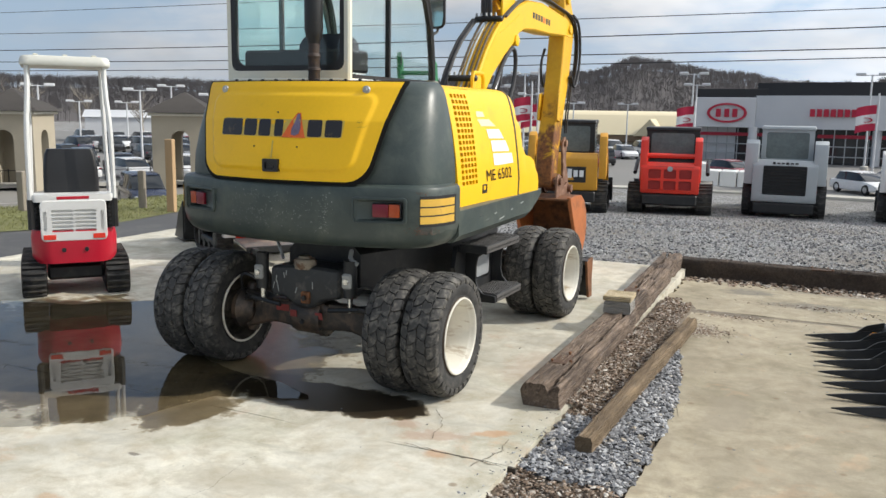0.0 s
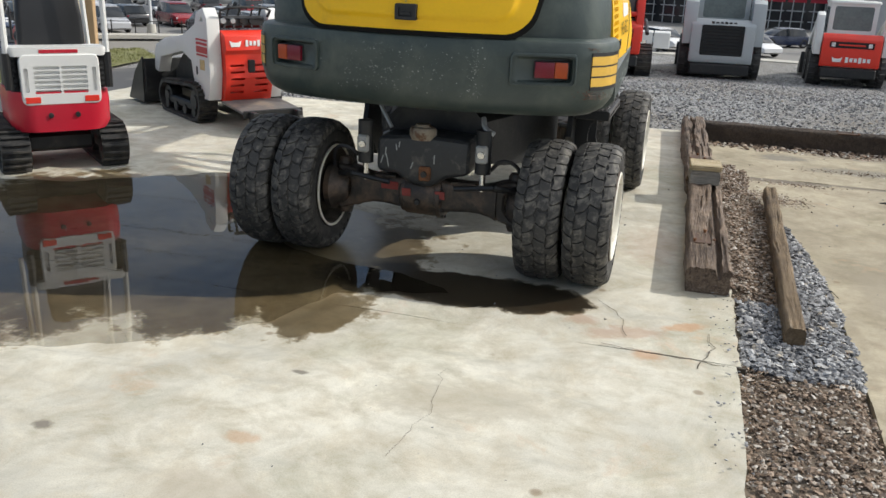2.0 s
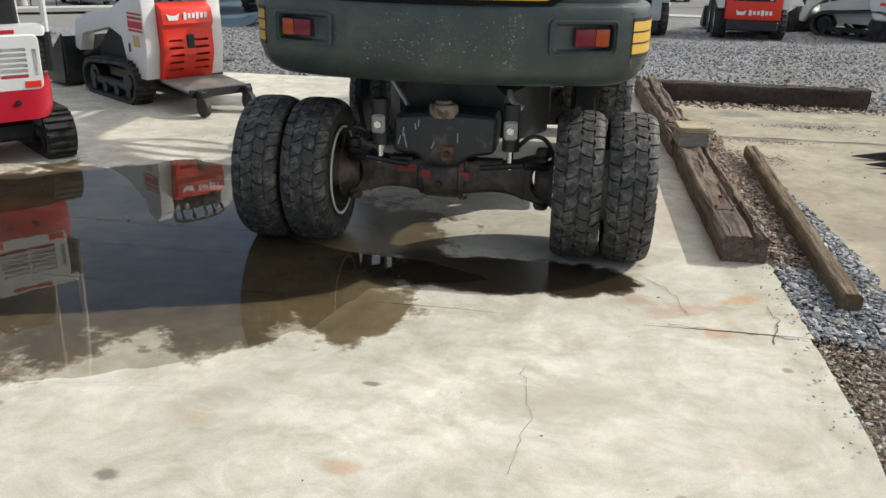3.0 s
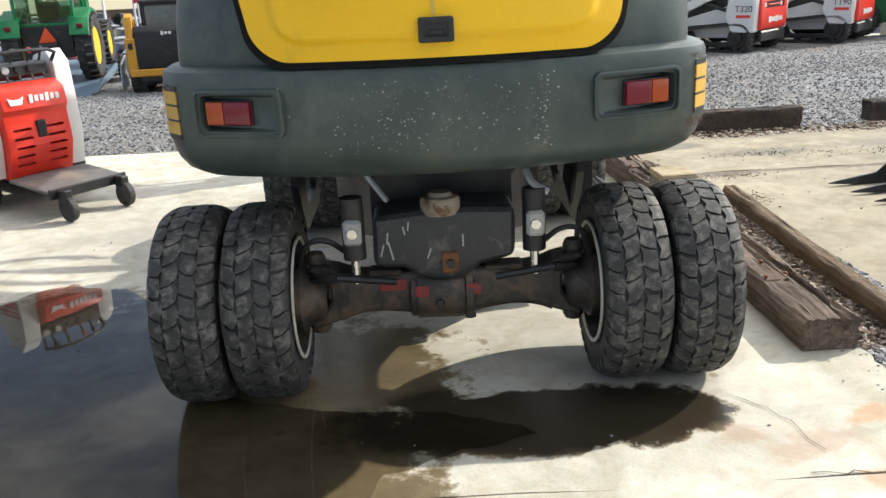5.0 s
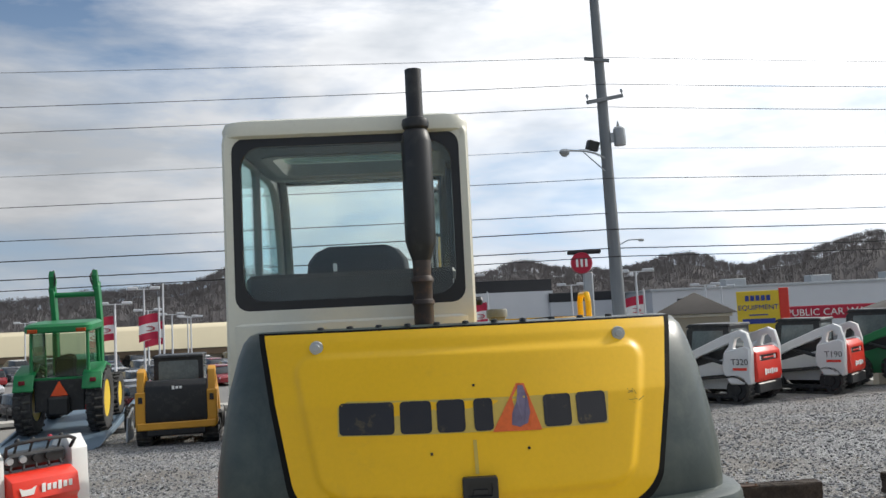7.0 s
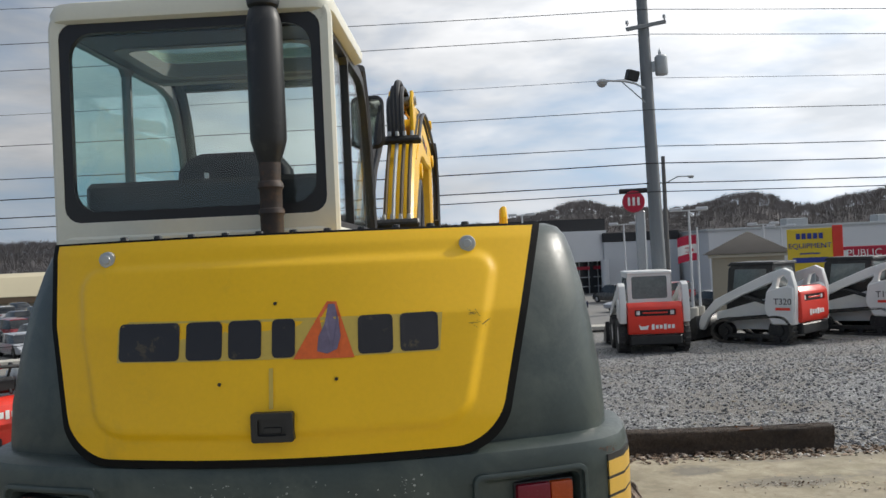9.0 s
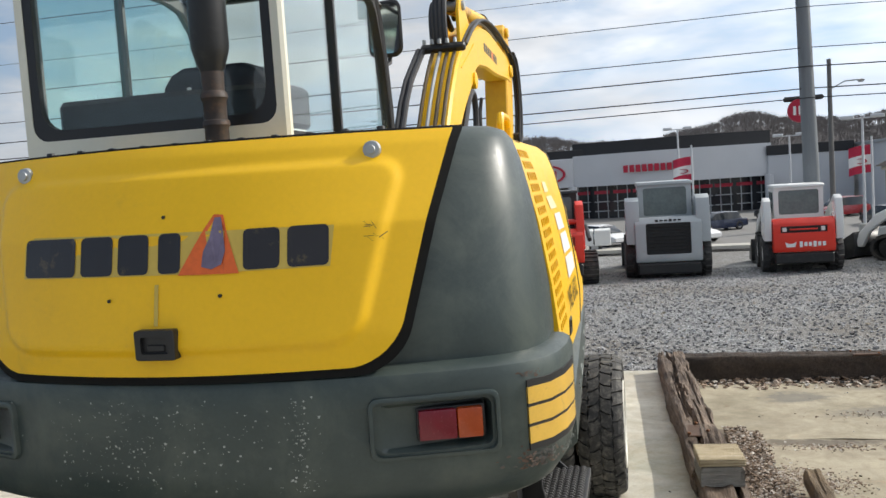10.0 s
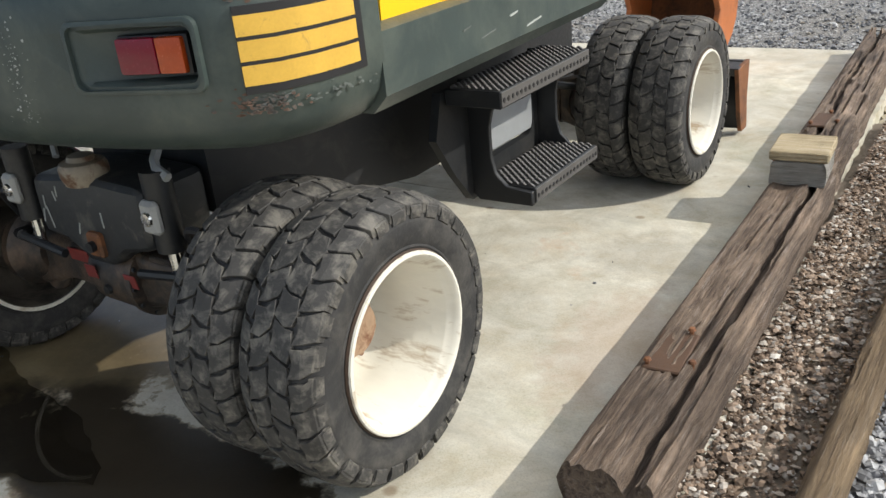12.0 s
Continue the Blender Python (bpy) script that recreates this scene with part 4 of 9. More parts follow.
for s in (-1, 1):
    def tilted(bm):
        bmesh.ops.transform(bm, matrix=pose(s * 0.712, 0.110, 1.246, 0, 0, s * 19), verts=bm.verts)
        return bm
    # a pressed ridge frames each pocket
    part("pocket_ridge", tilted(carved(loft([[(x, y, z) for x, z in rounded(w, h, 0.026, 4)] for y, w, h in ((0.02, 0.358, 0.176), (-0.002, 0.354, 0.172), (-0.004, 0.348, 0.166))]), prism(rounded(0.332, 0.150, 0.022, 4), "y", -0.2, 0.2))), GREY_BODY, exc)
    lamp = part("tail_lamp", tilted(box((s * 0.046, 0.050, 0.0), (0.190, 0.055, 0.094), 0.010, segs=2)), BLACK_PLASTIC, exc, "red and amber tail lamp in a pocket")
    part("red_lens", tilted(box((s * 0.008, 0.020, 0.0), (0.104, 0.03, 0.084), 0.008, segs=2)), RED_LENS, lamp, "dull red lens")
    part("amber_lens", tilted(box((s * 0.096, 0.020, 0.0), (0.070, 0.03, 0.084), 0.008, segs=2)), AMBER_LENS, lamp, "amber lens")
    # three reflector strips wrap each corner
    for k in range(3):
        z0 = 1.165 + 0.0555 * k
        outer = [p for p in plan(-0.006) if p[0] * s > 0.925]
        inner = [p for p in plan(0.01) if p[0] * s > 0.915]
        ring = []
        for (x, y), (u, v) in zip(outer, inner[-len(outer):] if s > 0 else inner[:len(outer)]):
            y, v = min(y, 0.535), min(v, 0.535)
            ring.append([(x, y, z0), (x, y, z0 + 0.046), (u, v, z0 + 0.046), (u, v, z0)])
        part("reflector_strip", loft(ring), REFLECTOR, exc, "worn yellow reflector strip")
    back = []
    for (x, y), (u, v) in zip([p for p in plan(-0.0045) if p[0] * s > 0.905], [p for p in plan(0.02) if p[0] * s > 0.87][:99]):
        y, v = min(y, 0.562), min(v, 0.562)
        back.append([(x, y, 1.146), (x, y, 1.342), (u, v, 1.342), (u, v, 1.146)])
    part("reflector_backing", loft(back), BLACK_PLASTIC, exc)

# grey cowl that frames the hood
def cowl(z):
    t = max(0.0, (z - 1.40) / 0.66)
    return 1.0 - 0.105 * t ** 1.35
def lean_in(z):
    return 0.225 * max(0.0, z - 1.5) + 0.28 * max(0.0, z - 1.8) + 0.6 * max(0.0, z - 2.015) ** 1.2
rings = []
for z, ins in ((1.385, 0.062), (1.43, 0.060), (1.55, 0.054), (1.70, 0.052), (1.85, 0.05), (1.96, 0.055), (2.02, 0.065), (2.05, 0.085), (2.062, 0.12)):
    rings.append([(x, y + (lean_in(z) + 0.024) * max(0, min(1, (0.70 - y) / 0.45)), z) for x, y in plan(ins, cowl(z), front=0.70)])
part("rear_cowl", loft(rings), GREY_BODY, exc, "smooth dark grey cowl round the hood", smooth=40)


def hood_half(z, grow=0.0):
    w = 0.612 + (z - 1.39) / 0.66 * 0.150 + grow
    b = 1.420 - grow
    if z < b + 0.12:
        w -= 0.12 - math.sqrt(max(0.0, 0.12 ** 2 - (b + 0.12 - z) ** 2))
    return w


def hood_y(x, z):
    return -0.012 + 0.265 * (x / 0.93) ** 2 + lean_in(z) - 0.03 * max(0, 1.5 - z)


def hood_plate(grow, off, raised):
    bm = bmesh.new()
    z0, z1 = 1.420 - grow, 2.052 + grow * 0.3
    NX, NZ = (150, 84) if raised else (48, 40)
    zs = [z0 + 0.12 * (1 - math.cos(math.pi * 0.5 * i / 16)) for i in range(16)] + [z0 + 0.12 + (z1 - z0 - 0.12) * i / (NZ - 16) for i in range(NZ - 15)]
    rows = []
    for z in zs:
        w = hood_half(z, grow)
        row = []
        for k in range(NX + 1):
            x = w * (2 * k / NX - 1)
            y = hood_y(x, z) + off
            if raised:
                qx, qz = abs(x) - (w - 0.085 - 0.09), abs(z - 1.728) - (0.257 - 0.09)
                d = 0.09 - math.hypot(max(qx, 0), max(qz, 0)) - min(max(qx, qz), 0)
                y -= 0.016 * smooth01(d / 0.030)
            row.append(bm.verts.new((x, y, z)))
        rows.append(row)
    for a, b in zip(rows, rows[1:]):
        for k in range(NX):
            bm.faces.new((a[k], a[k + 1], b[k + 1], b[k]))
    bmesh.ops.recalc_face_normals(bm, faces=bm.faces)
    bmesh.ops.solidify(bm, geom=bm.faces[:], thickness=0.02)
    return bm


part("hood_seal", hood_plate(0.024, -0.004, False), surface("black rubber seal", (0.006, 0.006, 0.006), 0.8, vary=0.2, relief=0.05, spec=0.2), exc, "black rubber seal")
hood = part("engine_hood", hood_plate(0.0, -0.012, True), YELLOW, exc, "yellow engine hood with a pressed panel", smooth=50)
# latch, locks, bolt holes
part("latch", carved(prism(rounded(0.118, 0.082, 0.008, 3, 0.0, 1.512), "y", -0.056, 0.02, 0.002), prism(rounded(0.08, 0.046, 0.006, 3, 0.0, 1.512), "y", -0.10, -0.044)), BLACK_PLASTIC, hood, "black recessed paddle latch")
part("latch_pocket", box((0, -0.045, 1.503), (0.05, 0.008, 0.018), 0.002), BLACK_PLASTIC, hood)
for s in (-1, 1):
    yl = hood_y(s * 0.555, 2.0) - 0.012
    part("lock", lathe([(0.0, -0.022), (0.012, -0.022), (0.014, -0.016), (0.024, -0.014), (0.026, 0.0)], "y", (s * 0.555, yl, 2.0), 16), ZINC, hood, "round steel hood lock")
for x, z in ((-0.155, 1.63), (0.175, 1.633), (-0.0, 1.85)):
    part("screw_hole", lathe([(0.0, 0.0), (0.005, 0.0), (0.005, 0.01)], "y", (x, hood_y(x, z) - 0.034, z), 8), BLACK_PLASTIC, hood)


def hood_patch(pts, off, mat, name, label="", div=6):
    """A thin film that follows the hood; pts: outline in x and z."""
    bm = bmesh.new()
    vs = []
    n = len(pts)
    for i, a in enumerate(pts):
        b = pts[(i + 1) % n]
        for k in range(div):
            vs.append((a[0] + (b[0] - a[0]) * k / div, a[1] + (b[1] - a[1]) * k / div))
    bm.faces.new([bm.verts.new((x, hood_y(x, z) - 0.0298 - off, z)) for x, z in vs])
    bmesh.ops.triangulate(bm, faces=bm.faces[:])
    return part(name, bm, mat, hood, label, smooth=0)


# the maker's mark as plain blocks: a faded strip, seven dark shapes, an orange peak
hood_patch([(-0.475, 1.695), (-0.475, 1.79), (-0.44, 1.812), (0.475, 1.802), (0.465, 1.694)], 0.0, DECAL_GHOST, "decal_strip", "faded strip behind the maker's mark", 12)
zt, zb = 1.806, 1.698
for x0, x1 in ((-0.470, -0.278), (-0.258, -0.150), (-0.132, -0.036), (-0.006, 0.060), (0.236, 0.334), (0.354, 0.462)):
    cx, w = (x0 + x1) / 2, x1 - x0
    hood_patch(rounded(w, zt - zb, 0.014, 3, cx, (zt + zb) / 2), 0.0012, DECAL_BLACK, "mark_block", "", 2)
hood_patch([(0.055, 1.692), (0.226, 1.690), (0.175, 1.848), (0.148, 1.850)], 0.0022, DECAL_ORANGE, "mark_peak", "orange peaked shape", 4)
hood_patch([(0.122, 1.712), (0.150, 1.704), (0.178, 1.716), (0.188, 1.752), (0.182, 1.800), (0.170, 1.842), (0.152, 1.842), (0.144, 1.790), (0.126, 1.752)], 0.0032, DECAL_BLUE, "mark_figure", "worn grey violet shape", 2)
hood_patch([(-0.012, 1.56), (0.000, 1.56), (-0.002, 1.67), (-0.014, 1.67)], 0.001, DECAL_GHOST, "scrape", "", 2)
rng = random.Random(77)
for i in range(9):
    x, z, a, l = 0.578 + rng.uniform(-0.022, 0.022), 1.765 + 0.028 * (i % 2) + rng.uniform(-0.006, 0.006), rng.uniform(-1.2, 1.2), rng.uniform(0.006, 0.014)
    dx, dz = math.cos(a) * l, math.sin(a) * l
    hood_patch([(x - dx, z - dz), (x - dx + 0.0022, z - dz - 0.0012), (x + dx + 0.0022, z + dz - 0.0012), (x + dx, z + dz)], 0.001, GREASY, "pencil_scrawl", "", 1)

# paint chips on the bumper
rng = random.Random(3)
bm = bmesh.new()
for _ in range(420):
    x, z = rng.choice((rng.gauss(-0.14, 0.10), rng.gauss(-0.12, 0.2), rng.uniform(-0.42, 0.42))), rng.uniform(1.09, 1.35)
    if rng.random() < 0.25:
        x = 0.36 + rng.gauss(0, 0.02)
    r = rng.uniform(0.0006, 0.0022) * rng.choice((1, 1, 1, 2.2))
    y = rear_y(x) - 0.0015
    o = [(x + r * math.cos(a + rng.uniform(-0.3, 0.3)) * rng.uniform(0.5, 1.4), z + r * math.sin(a) * rng.uniform(0.5, 1.2)) for a in (0, 1.2, 2.5, 3.8, 5.0)]
    bm.faces.new([bm.verts.new((u, rear_y(u) - 0.0016, w)) for u, w in o])
tagged(part("paint_chip", bm, CHIP, bumper, smooth=0), "pale chips in the paint", kind="stuff")

SCUFF = surface("pale scuffed paint", (0.095, 0.108, 0.098), 0.6, vary=0.3, big=20, fine=90, relief=0.2)
BRUISE = surface("rust brown scuff", (0.105, 0.060, 0.040), 0.7, vary=0.3, big=25, fine=90, relief=0.3, dirt=(0.07, 0.08, 0.078), dirt_at=(0.45, 0.6), dirt_scale=22)
def corner_flecks(u, z, su, sz, n, mat, name, label, seed):
    """Many tiny bruises round one place of the bumper's outline."""
    rng = random.Random(seed)
    half = [p for p in plan(-0.0014) if p[0] >= 0]
    lens = [0.0]
    for p, q in zip(half, half[1:]):
        lens.append(lens[-1] + math.dist(p, q))
    bm = bmesh.new()
    for _ in range(n):
        cu, cz, r = rng.gauss(u, su), rng.gauss(z, sz), rng.uniform(0.0015, 0.006)
        if not 1.096 < cz < 1.366:
            continue
        ring = []
        for a in (0, 1.1, 2.2, 3.3, 4.4, 5.5):
            uu, zz = cu + r * 1.5 * math.cos(a) * rng.uniform(0.5, 1.3), cz + r * 0.7 * math.sin(a) * rng.uniform(0.5, 1.3)
            ring.append(bm.verts.new((float(np.interp(uu, lens, [p[0] for p in half])), float(np.interp(uu, lens, [p[1] for p in half])), max(1.09, min(1.37, zz)))))
        bm.faces.new(ring)
    tagged(part(name, bm, mat, bumper, smooth=0), label, kind="stuff")


corner_flecks(1.03, 1.112, 0.045, 0.022, 200, BRUISE, "rust_scuff", "rust brown scuffs at the bumper corner", 4)
corner_flecks(1.00, 1.362, 0.030, 0.005, 30, BRUISE, "rust_scuff", "rust brown scuffs at the bumper corner", 9)
corner_flecks(1.21, 1.118, 0.085, 0.014, 40, SCUFF, "pale_scuff", "pale scuffs at the bumper corner", 15)
for s, z, l in ((1.25, 1.10, 0.10), (1.45, 1.13, 0.06), (1.62, 1.08, 0.12), (1.9, 1.12, 0.05), (2.2, 1.15, 0.09), (1.1, 1.14, 0.05)):
    part("scratch", box((1.0475 - 0.080 * (s - 0.63) / 2.27, s, z), (0.003, l, 0.006), 0.0, rot=(6, 0, 0)), CHIP if s > 1.4 else SCUFF, exc)

# side body with the louvre holes
SECT = [(1.0, 1.205), (1.004, 1.36), (0.985, 1.55), (0.955, 1.75), (0.915, 1.92), (0.885, 2.0), (0.845, 2.035), (0.78, 2.05), (0.60, 2.055)]
def side_ring(y, k, inner=0.0):
    out = [(x * k - inner, y, z - (0.4 * inner if z > 2.05 else 0)) for x, z in SECT]
    return out
rings = []
for i in range(13):
    y = 0.705 + 1.39 * i / 12
    rings.append(side_ring(y, 1.0 - 0.015 * (y - 0.7) / 1.4))
sheet = loft(rings, False, closed=False)
bmesh.ops.recalc_face_normals(sheet, faces=sheet.faces)
if sum(f.normal.x for f in sheet.faces) < 0:
    bmesh.ops.reverse_faces(sheet, faces=sheet.faces[:])
bmesh.ops.solidify(sheet, geom=sheet.faces[:], thickness=0.03)
cut = bmesh.new()
for r in range(16):
    for c in range(5):
        z = 1.385 + r * 0.0395
        y = 0.805 + c * 0.066 + 0.004 * r / 16
        prism(rounded(0.049, 0.029, 0.010, 2, y, z), "x", 0.75, 1.15, into=cut)
part("side_panel", carved(sheet, cut), YELLOW, exc, "yellow side door with rows of louvre holes", smooth=30)
# added sheet; its brown stands in for the dim bay behind the holes
part("louvre_backing", box((0.84, 0.96, 1.66), (0.02, 0.52, 0.74), 0.0), surface("brown sheet behind louvres", (0.075, 0.055, 0.026), 0.8, vary=0.3, big=8, fine=80, relief=0.4), exc)
# front part beyond the seam
FRONT = ((2.112, 2.2), (2.16, 2.06), (2.22, 1.98), (2.30, 1.82), (2.35, 1.62), (2.38, 1.53), (2.55, 1.51), (2.68, 1.47), (2.74, 1.40), (2.78, 1.28))
rings = []
for y, top in FRONT:
    k = 0.980 - 0.02 * (y - 2.1)
    rings.append([(x * k, y, min(z, top)) for x, z in SECT] + [(0.28, y, min(2.055, top)), (0.28, y, 1.205)])
part("front_side_panel", loft(rings), YELLOW, exc, "yellow front quarter panel with a stepped nose")
part("seam_gap", loft([[(x * 0.9875, y, z + 0.003) for x, z in SECT] + [(0.28, y, 2.04), (0.28, y, 1.205)] for y in (2.085, 2.118)]), BLACK_PLASTIC, exc)
for s in (-1, 1):
    rings = []
    for y in (0.63, 1.0, 1.5, 2.0, 2.5, 2.80, 2.90):
        x = (1.046 - 0.080 * (y - 0.63) / 2.27) * s
        cut_z = 0.0 if y < 2.6 else (y - 2.6) * 0.45
        rings.append([(x, y, 1.215), (x, y, 1.05 + cut_z), (x - s * 0.05, y, 1.0 + cut_z), (x - s * 0.5, y, 1.0 + cut_z), (x - s * 0.5, y, 1.23), (x - s * 0.03, y, 1.23)])
    part("side_skirt", loft(rings), GREY_BODY, exc, "dark grey side skirt with scratches")
# film flashes and the type words on the side
def side_x(y, z):
    k = 1.0 - 0.015 * (y - 0.7) / 1.4
    for (x0, z0), (x1, z1) in zip(SECT, SECT[1:]):
        if z0 <= z <= z1:
            return (x0 + (x1 - x0) * (z - z0) / (z1 - z0)) * k
    return SECT[-1][0] * k
def side_film(pts, mat, name, label=""):
    bm = bmesh.new()
    vs = []
    for i, a in enumerate(pts):
        b = pts[(i + 1) % len(pts)]
        for k in range(5):
            y, z = a[0] + (b[0] - a[0]) * k / 5, a[1] + (b[1] - a[1]) * k / 5
            vs.append(bm.verts.new((side_x(y, z) + 0.003, y, z)))
    bm.faces.new(vs)
    bmesh.ops.triangulate(bm, faces=bm.faces[:])
    part(name, bm, mat, exc, label, smooth=0)
for quad, film_mat in (([(1.227, 1.878), (1.373, 1.874), (1.398, 1.838), (1.22, 1.836)], DECAL_CREAM), ([(1.222, 1.82), (1.482, 1.82), (1.619, 1.767), (1.279, 1.771)], DECAL_CREAM),
                       ([(1.384, 1.749), (1.683, 1.746), (1.783, 1.675), (1.422, 1.682)], DECAL_WHITE), ([(1.461, 1.665), (1.814, 1.66), (1.889, 1.578), (1.469, 1.584)], DECAL_WHITE),
                       ([(1.478, 1.570), (1.94, 1.561), (1.975, 1.484), (1.484, 1.481)], DECAL_WHITE)):
    side_film(quad, film_mat, "flash", "white flash on the side door" if film_mat is DECAL_WHITE else "pale yellow flash on the side door")
words = lettering("ME 6502", 0.118, Matrix.Translation((side_x(1.58, 1.41) + 0.007, 1.592, 1.41)) @ pose(0, 0, 0, -5.5, 0, 91.6), 0.002, squeeze=1.5)
for v in words.verts:
    v.co.x = side_x(v.co.y, v.co.z) + 0.0045
for one in islands(words):
    part("letter", one, DECAL_BLACK, exc, "black letter of the type designation", smooth=0)
part("side_latch", carved(box((0.993, 1.245, 1.325), (0.02, 0.10, 0.065), 0.004), box((1.003, 1.245, 1.332), (0.02, 0.07, 0.03), 0.0)), BLACK_PLASTIC, exc, "small black flush latch")

# left flank and deck
part("left_panel", prism([(0.705, 1.2), (0.705, 1.9), (0.90, 1.9), (0.90, 1.30), (2.7, 1.30), (2.75, 1.2)], "x", -0.93, -0.88), YELLOW, exc)
part("deck", box((0, 0.64, 2.028), (1.3, 0.44, 0.03), 0.01), YELLOW, exc, "yellow deck behind the cab")
part("platform", box((-0.02, 1.75, 1.09), (1.78, 2.1, 0.17), 0.02), BLACK_STEEL, exc)
part("deck_front", box((0.36, 1.45, 2.0), (0.52, 1.28, 0.05), 0.01), YELLOW, exc)
for i in range(11):
    part("hood_fastener", lathe([(0.0, 0.012), (0.012, 0.01), (0.014, 0.0)], "z", (-0.55 + 0.11 * i, 0.36, 2.062), 8), BLACK_STEEL, exc)
part("grab_handle", tube([(0.72, 1.69, 2.03), (0.72, 1.69, 2.13), (0.72, 1.72, 2.17), (0.72, 1.91, 2.17), (0.72, 1.945, 2.13), (0.72, 1.945, 2.02)], 0.016, 8), YELLOW, exc, "yellow grab handle")
part("filler_cap", lathe([(0.0, 0.13), (0.052, 0.13), (0.058, 0.12), (0.058, 0.085), (0.045, 0.08), (0.045, 0.0)], "z", (0.26, 1.97, 1.985), 16), surface("dull grey cap", (0.16, 0.17, 0.15), 0.6, vary=0.2, big=12, fine=60, relief=0.2), exc, "grey filler cap")

# exhaust stack
exh = part("exhaust_pipe", lathe([(0.040, 2.335), (0.058, 2.39), (0.066, 2.42), (0.066, 2.845), (0.054, 2.895), (0.038, 2.91)], "z", (-0.152, 0.74, 0), 24), BLACK_STEEL, exc, "black exhaust muffler on a rusty flexible pipe")
part("flexible_pipe", lathe([(0.042, 2.02), (0.042, 2.14), (0.048, 2.15), (0.046, 2.165), (0.040, 2.17), (0.041, 2.235), (0.048, 2.245), (0.046, 2.26), (0.038, 2.27), (0.040, 2.335), (0.040, 2.345)], "z", (-0.152, 0.74, 0), 20), surface("burnt brown pipe", (0.045, 0.032, 0.026), 0.6, vary=0.3, big=14, fine=70, relief=0.3, dirt=(0.09, 0.05, 0.03), dirt_at=(0.5, 0.66), dirt_scale=16), exh, "burnt brown pipe with rings")
part("exhaust_collar", lathe([(0.036, 2.895), (0.056, 2.912), (0.060, 2.93), (0.056, 2.948), (0.034, 2.96)], "z", (-0.152, 0.74, 0), 20), BLACK_STEEL, exh)
part("exhaust_tip", lathe([(0.036, 2.95), (0.036, 3.17), (0.030, 3.17), (0.030, 2.98)], "z", (-0.152, 0.74, 0), 20), BLACK_STEEL, exh)


# ---- cab ----
CX, CW, CZ0, CZ1, CY = -0.464, 1.085, 1.30, 2.97, 0.84
cab = part("cab", prism(rounded(CW - 0.02, 1.70, 0.06, 3, CX, CY + 0.84), "z", 1.22, 2.10, 0.01), CREAM, exc, "cream painted cab")
rear = prism(rounded(CW, CZ1 - CZ0, 0.07, 4, CX, (CZ0 + CZ1) / 2), "y", CY, CY + 0.05, 0.012)
rear = carved(rear, prism(rounded(CW - 0.085, 0.765, 0.06, 4, CX, 2.536), "y", CY - 0.2, CY + 0.3))
part("rear_frame", rear, CREAM, cab)
seal = carved(prism(rounded(CW - 0.08, 0.77, 0.06, 4, CX, 2.536), "y", CY + 0.004, CY + 0.035), prism(rounded(CW - 0.16, 0.685, 0.09, 5, CX, 2.536), "y", CY - 0.2, CY + 0.3))
part("rear_window_seal", seal, BLACK_PLASTIC, cab, "black rubber window seal")
pane = part("rear_pane", prism(rounded(CW - 0.14, 0.70, 0.08, 5, CX, 2.536), "y", CY + 0.016, CY + 0.022), GLASS, cab)
pane.visible_shadow = False
SIDE = [(CY + 0.052, 1.3), (CY + 0.052, 2.94), (2.12, 2.94), (2.30, 2.915), (2.43, 2.82), (2.53, 2.62), (2.60, 2.30), (2.62, 2.0), (2.62, 1.3)]
HOLE1 = [(0.945, 2.13), (0.945, 2.85), (0.985, 2.89), (1.58, 2.89), (1.615, 2.86), (1.615, 2.13)]
HOLE2 = [(1.64, 2.13), (1.64, 2.86), (1.675, 2.89), (2.11, 2.89), (2.27, 2.865), (2.385, 2.78), (2.485, 2.58), (2.545, 2.30), (2.565, 2.13)]
for s, x0 in ((1, CX + CW / 2 - 0.078), (-1, CX - CW / 2 + 0.005)):
    cut = prism(HOLE1, "x", x0 - 0.2, x0 + 0.3)
    prism(HOLE2, "x", x0 - 0.2, x0 + 0.3, into=cut)
    part("side_frame", carved(prism(SIDE, "x", x0, x0 + 0.04), cut), BLACK_PLASTIC if s > 0 else CAB_LINER, cab, "dark side window frame")
    for hole, nm in ((HOLE1, "side_pane"), (HOLE2, "door_pane")):
        g = part(nm, prism(hole, "x", x0 + 0.016, x0 + 0.022), GLASS if s > 0 else GLASS_TEAL, cab, "" if s > 0 else "teal tinted pane")
        g.visible_shadow = False
part("corner_post", box((CX + CW / 2 - 0.045, CY + 0.075, 2.13), (0.045, 0.05, 1.62), 0.010), CREAM, cab)
roof = loft([[(x, y, z) for x, y in rounded(CW + g, 1.14 + g, 0.09, 4, CX, CY + 0.55)] for z, g in ((2.915, -0.03), (2.925, 0.005), (2.96, 0.012), (2.99, -0.01), (3.005, -0.09))])
roof = carved(roof, prism(rounded(0.82, 0.66, 0.08, 4, CX, 1.52), "z", 2.5, 3.5))
part("roof", roof, CREAM, cab, "cream cab roof with rounded edges")
g = part("skylight", prism(rounded(0.84, 0.68, 0.08, 4, CX, 1.52), "z", 2.955, 2.961), GLASS_CAB, cab, "tinted roof window")
g.visible_shadow = False
part("skylight_frame", carved(prism(rounded(0.86, 0.70, 0.08, 4, CX, 1.52), "z", 2.885, 2.950), prism(rounded(0.76, 0.60, 0.07, 4, CX, 1.52), "z", 2.5, 3.5)), CAB_LINER, cab, "dark grey frame of the roof window")
part("windscreen_header", box((CX, 2.02, 2.915), (CW - 0.10, 0.10, 0.05), 0.012), CAB_LINER, cab)
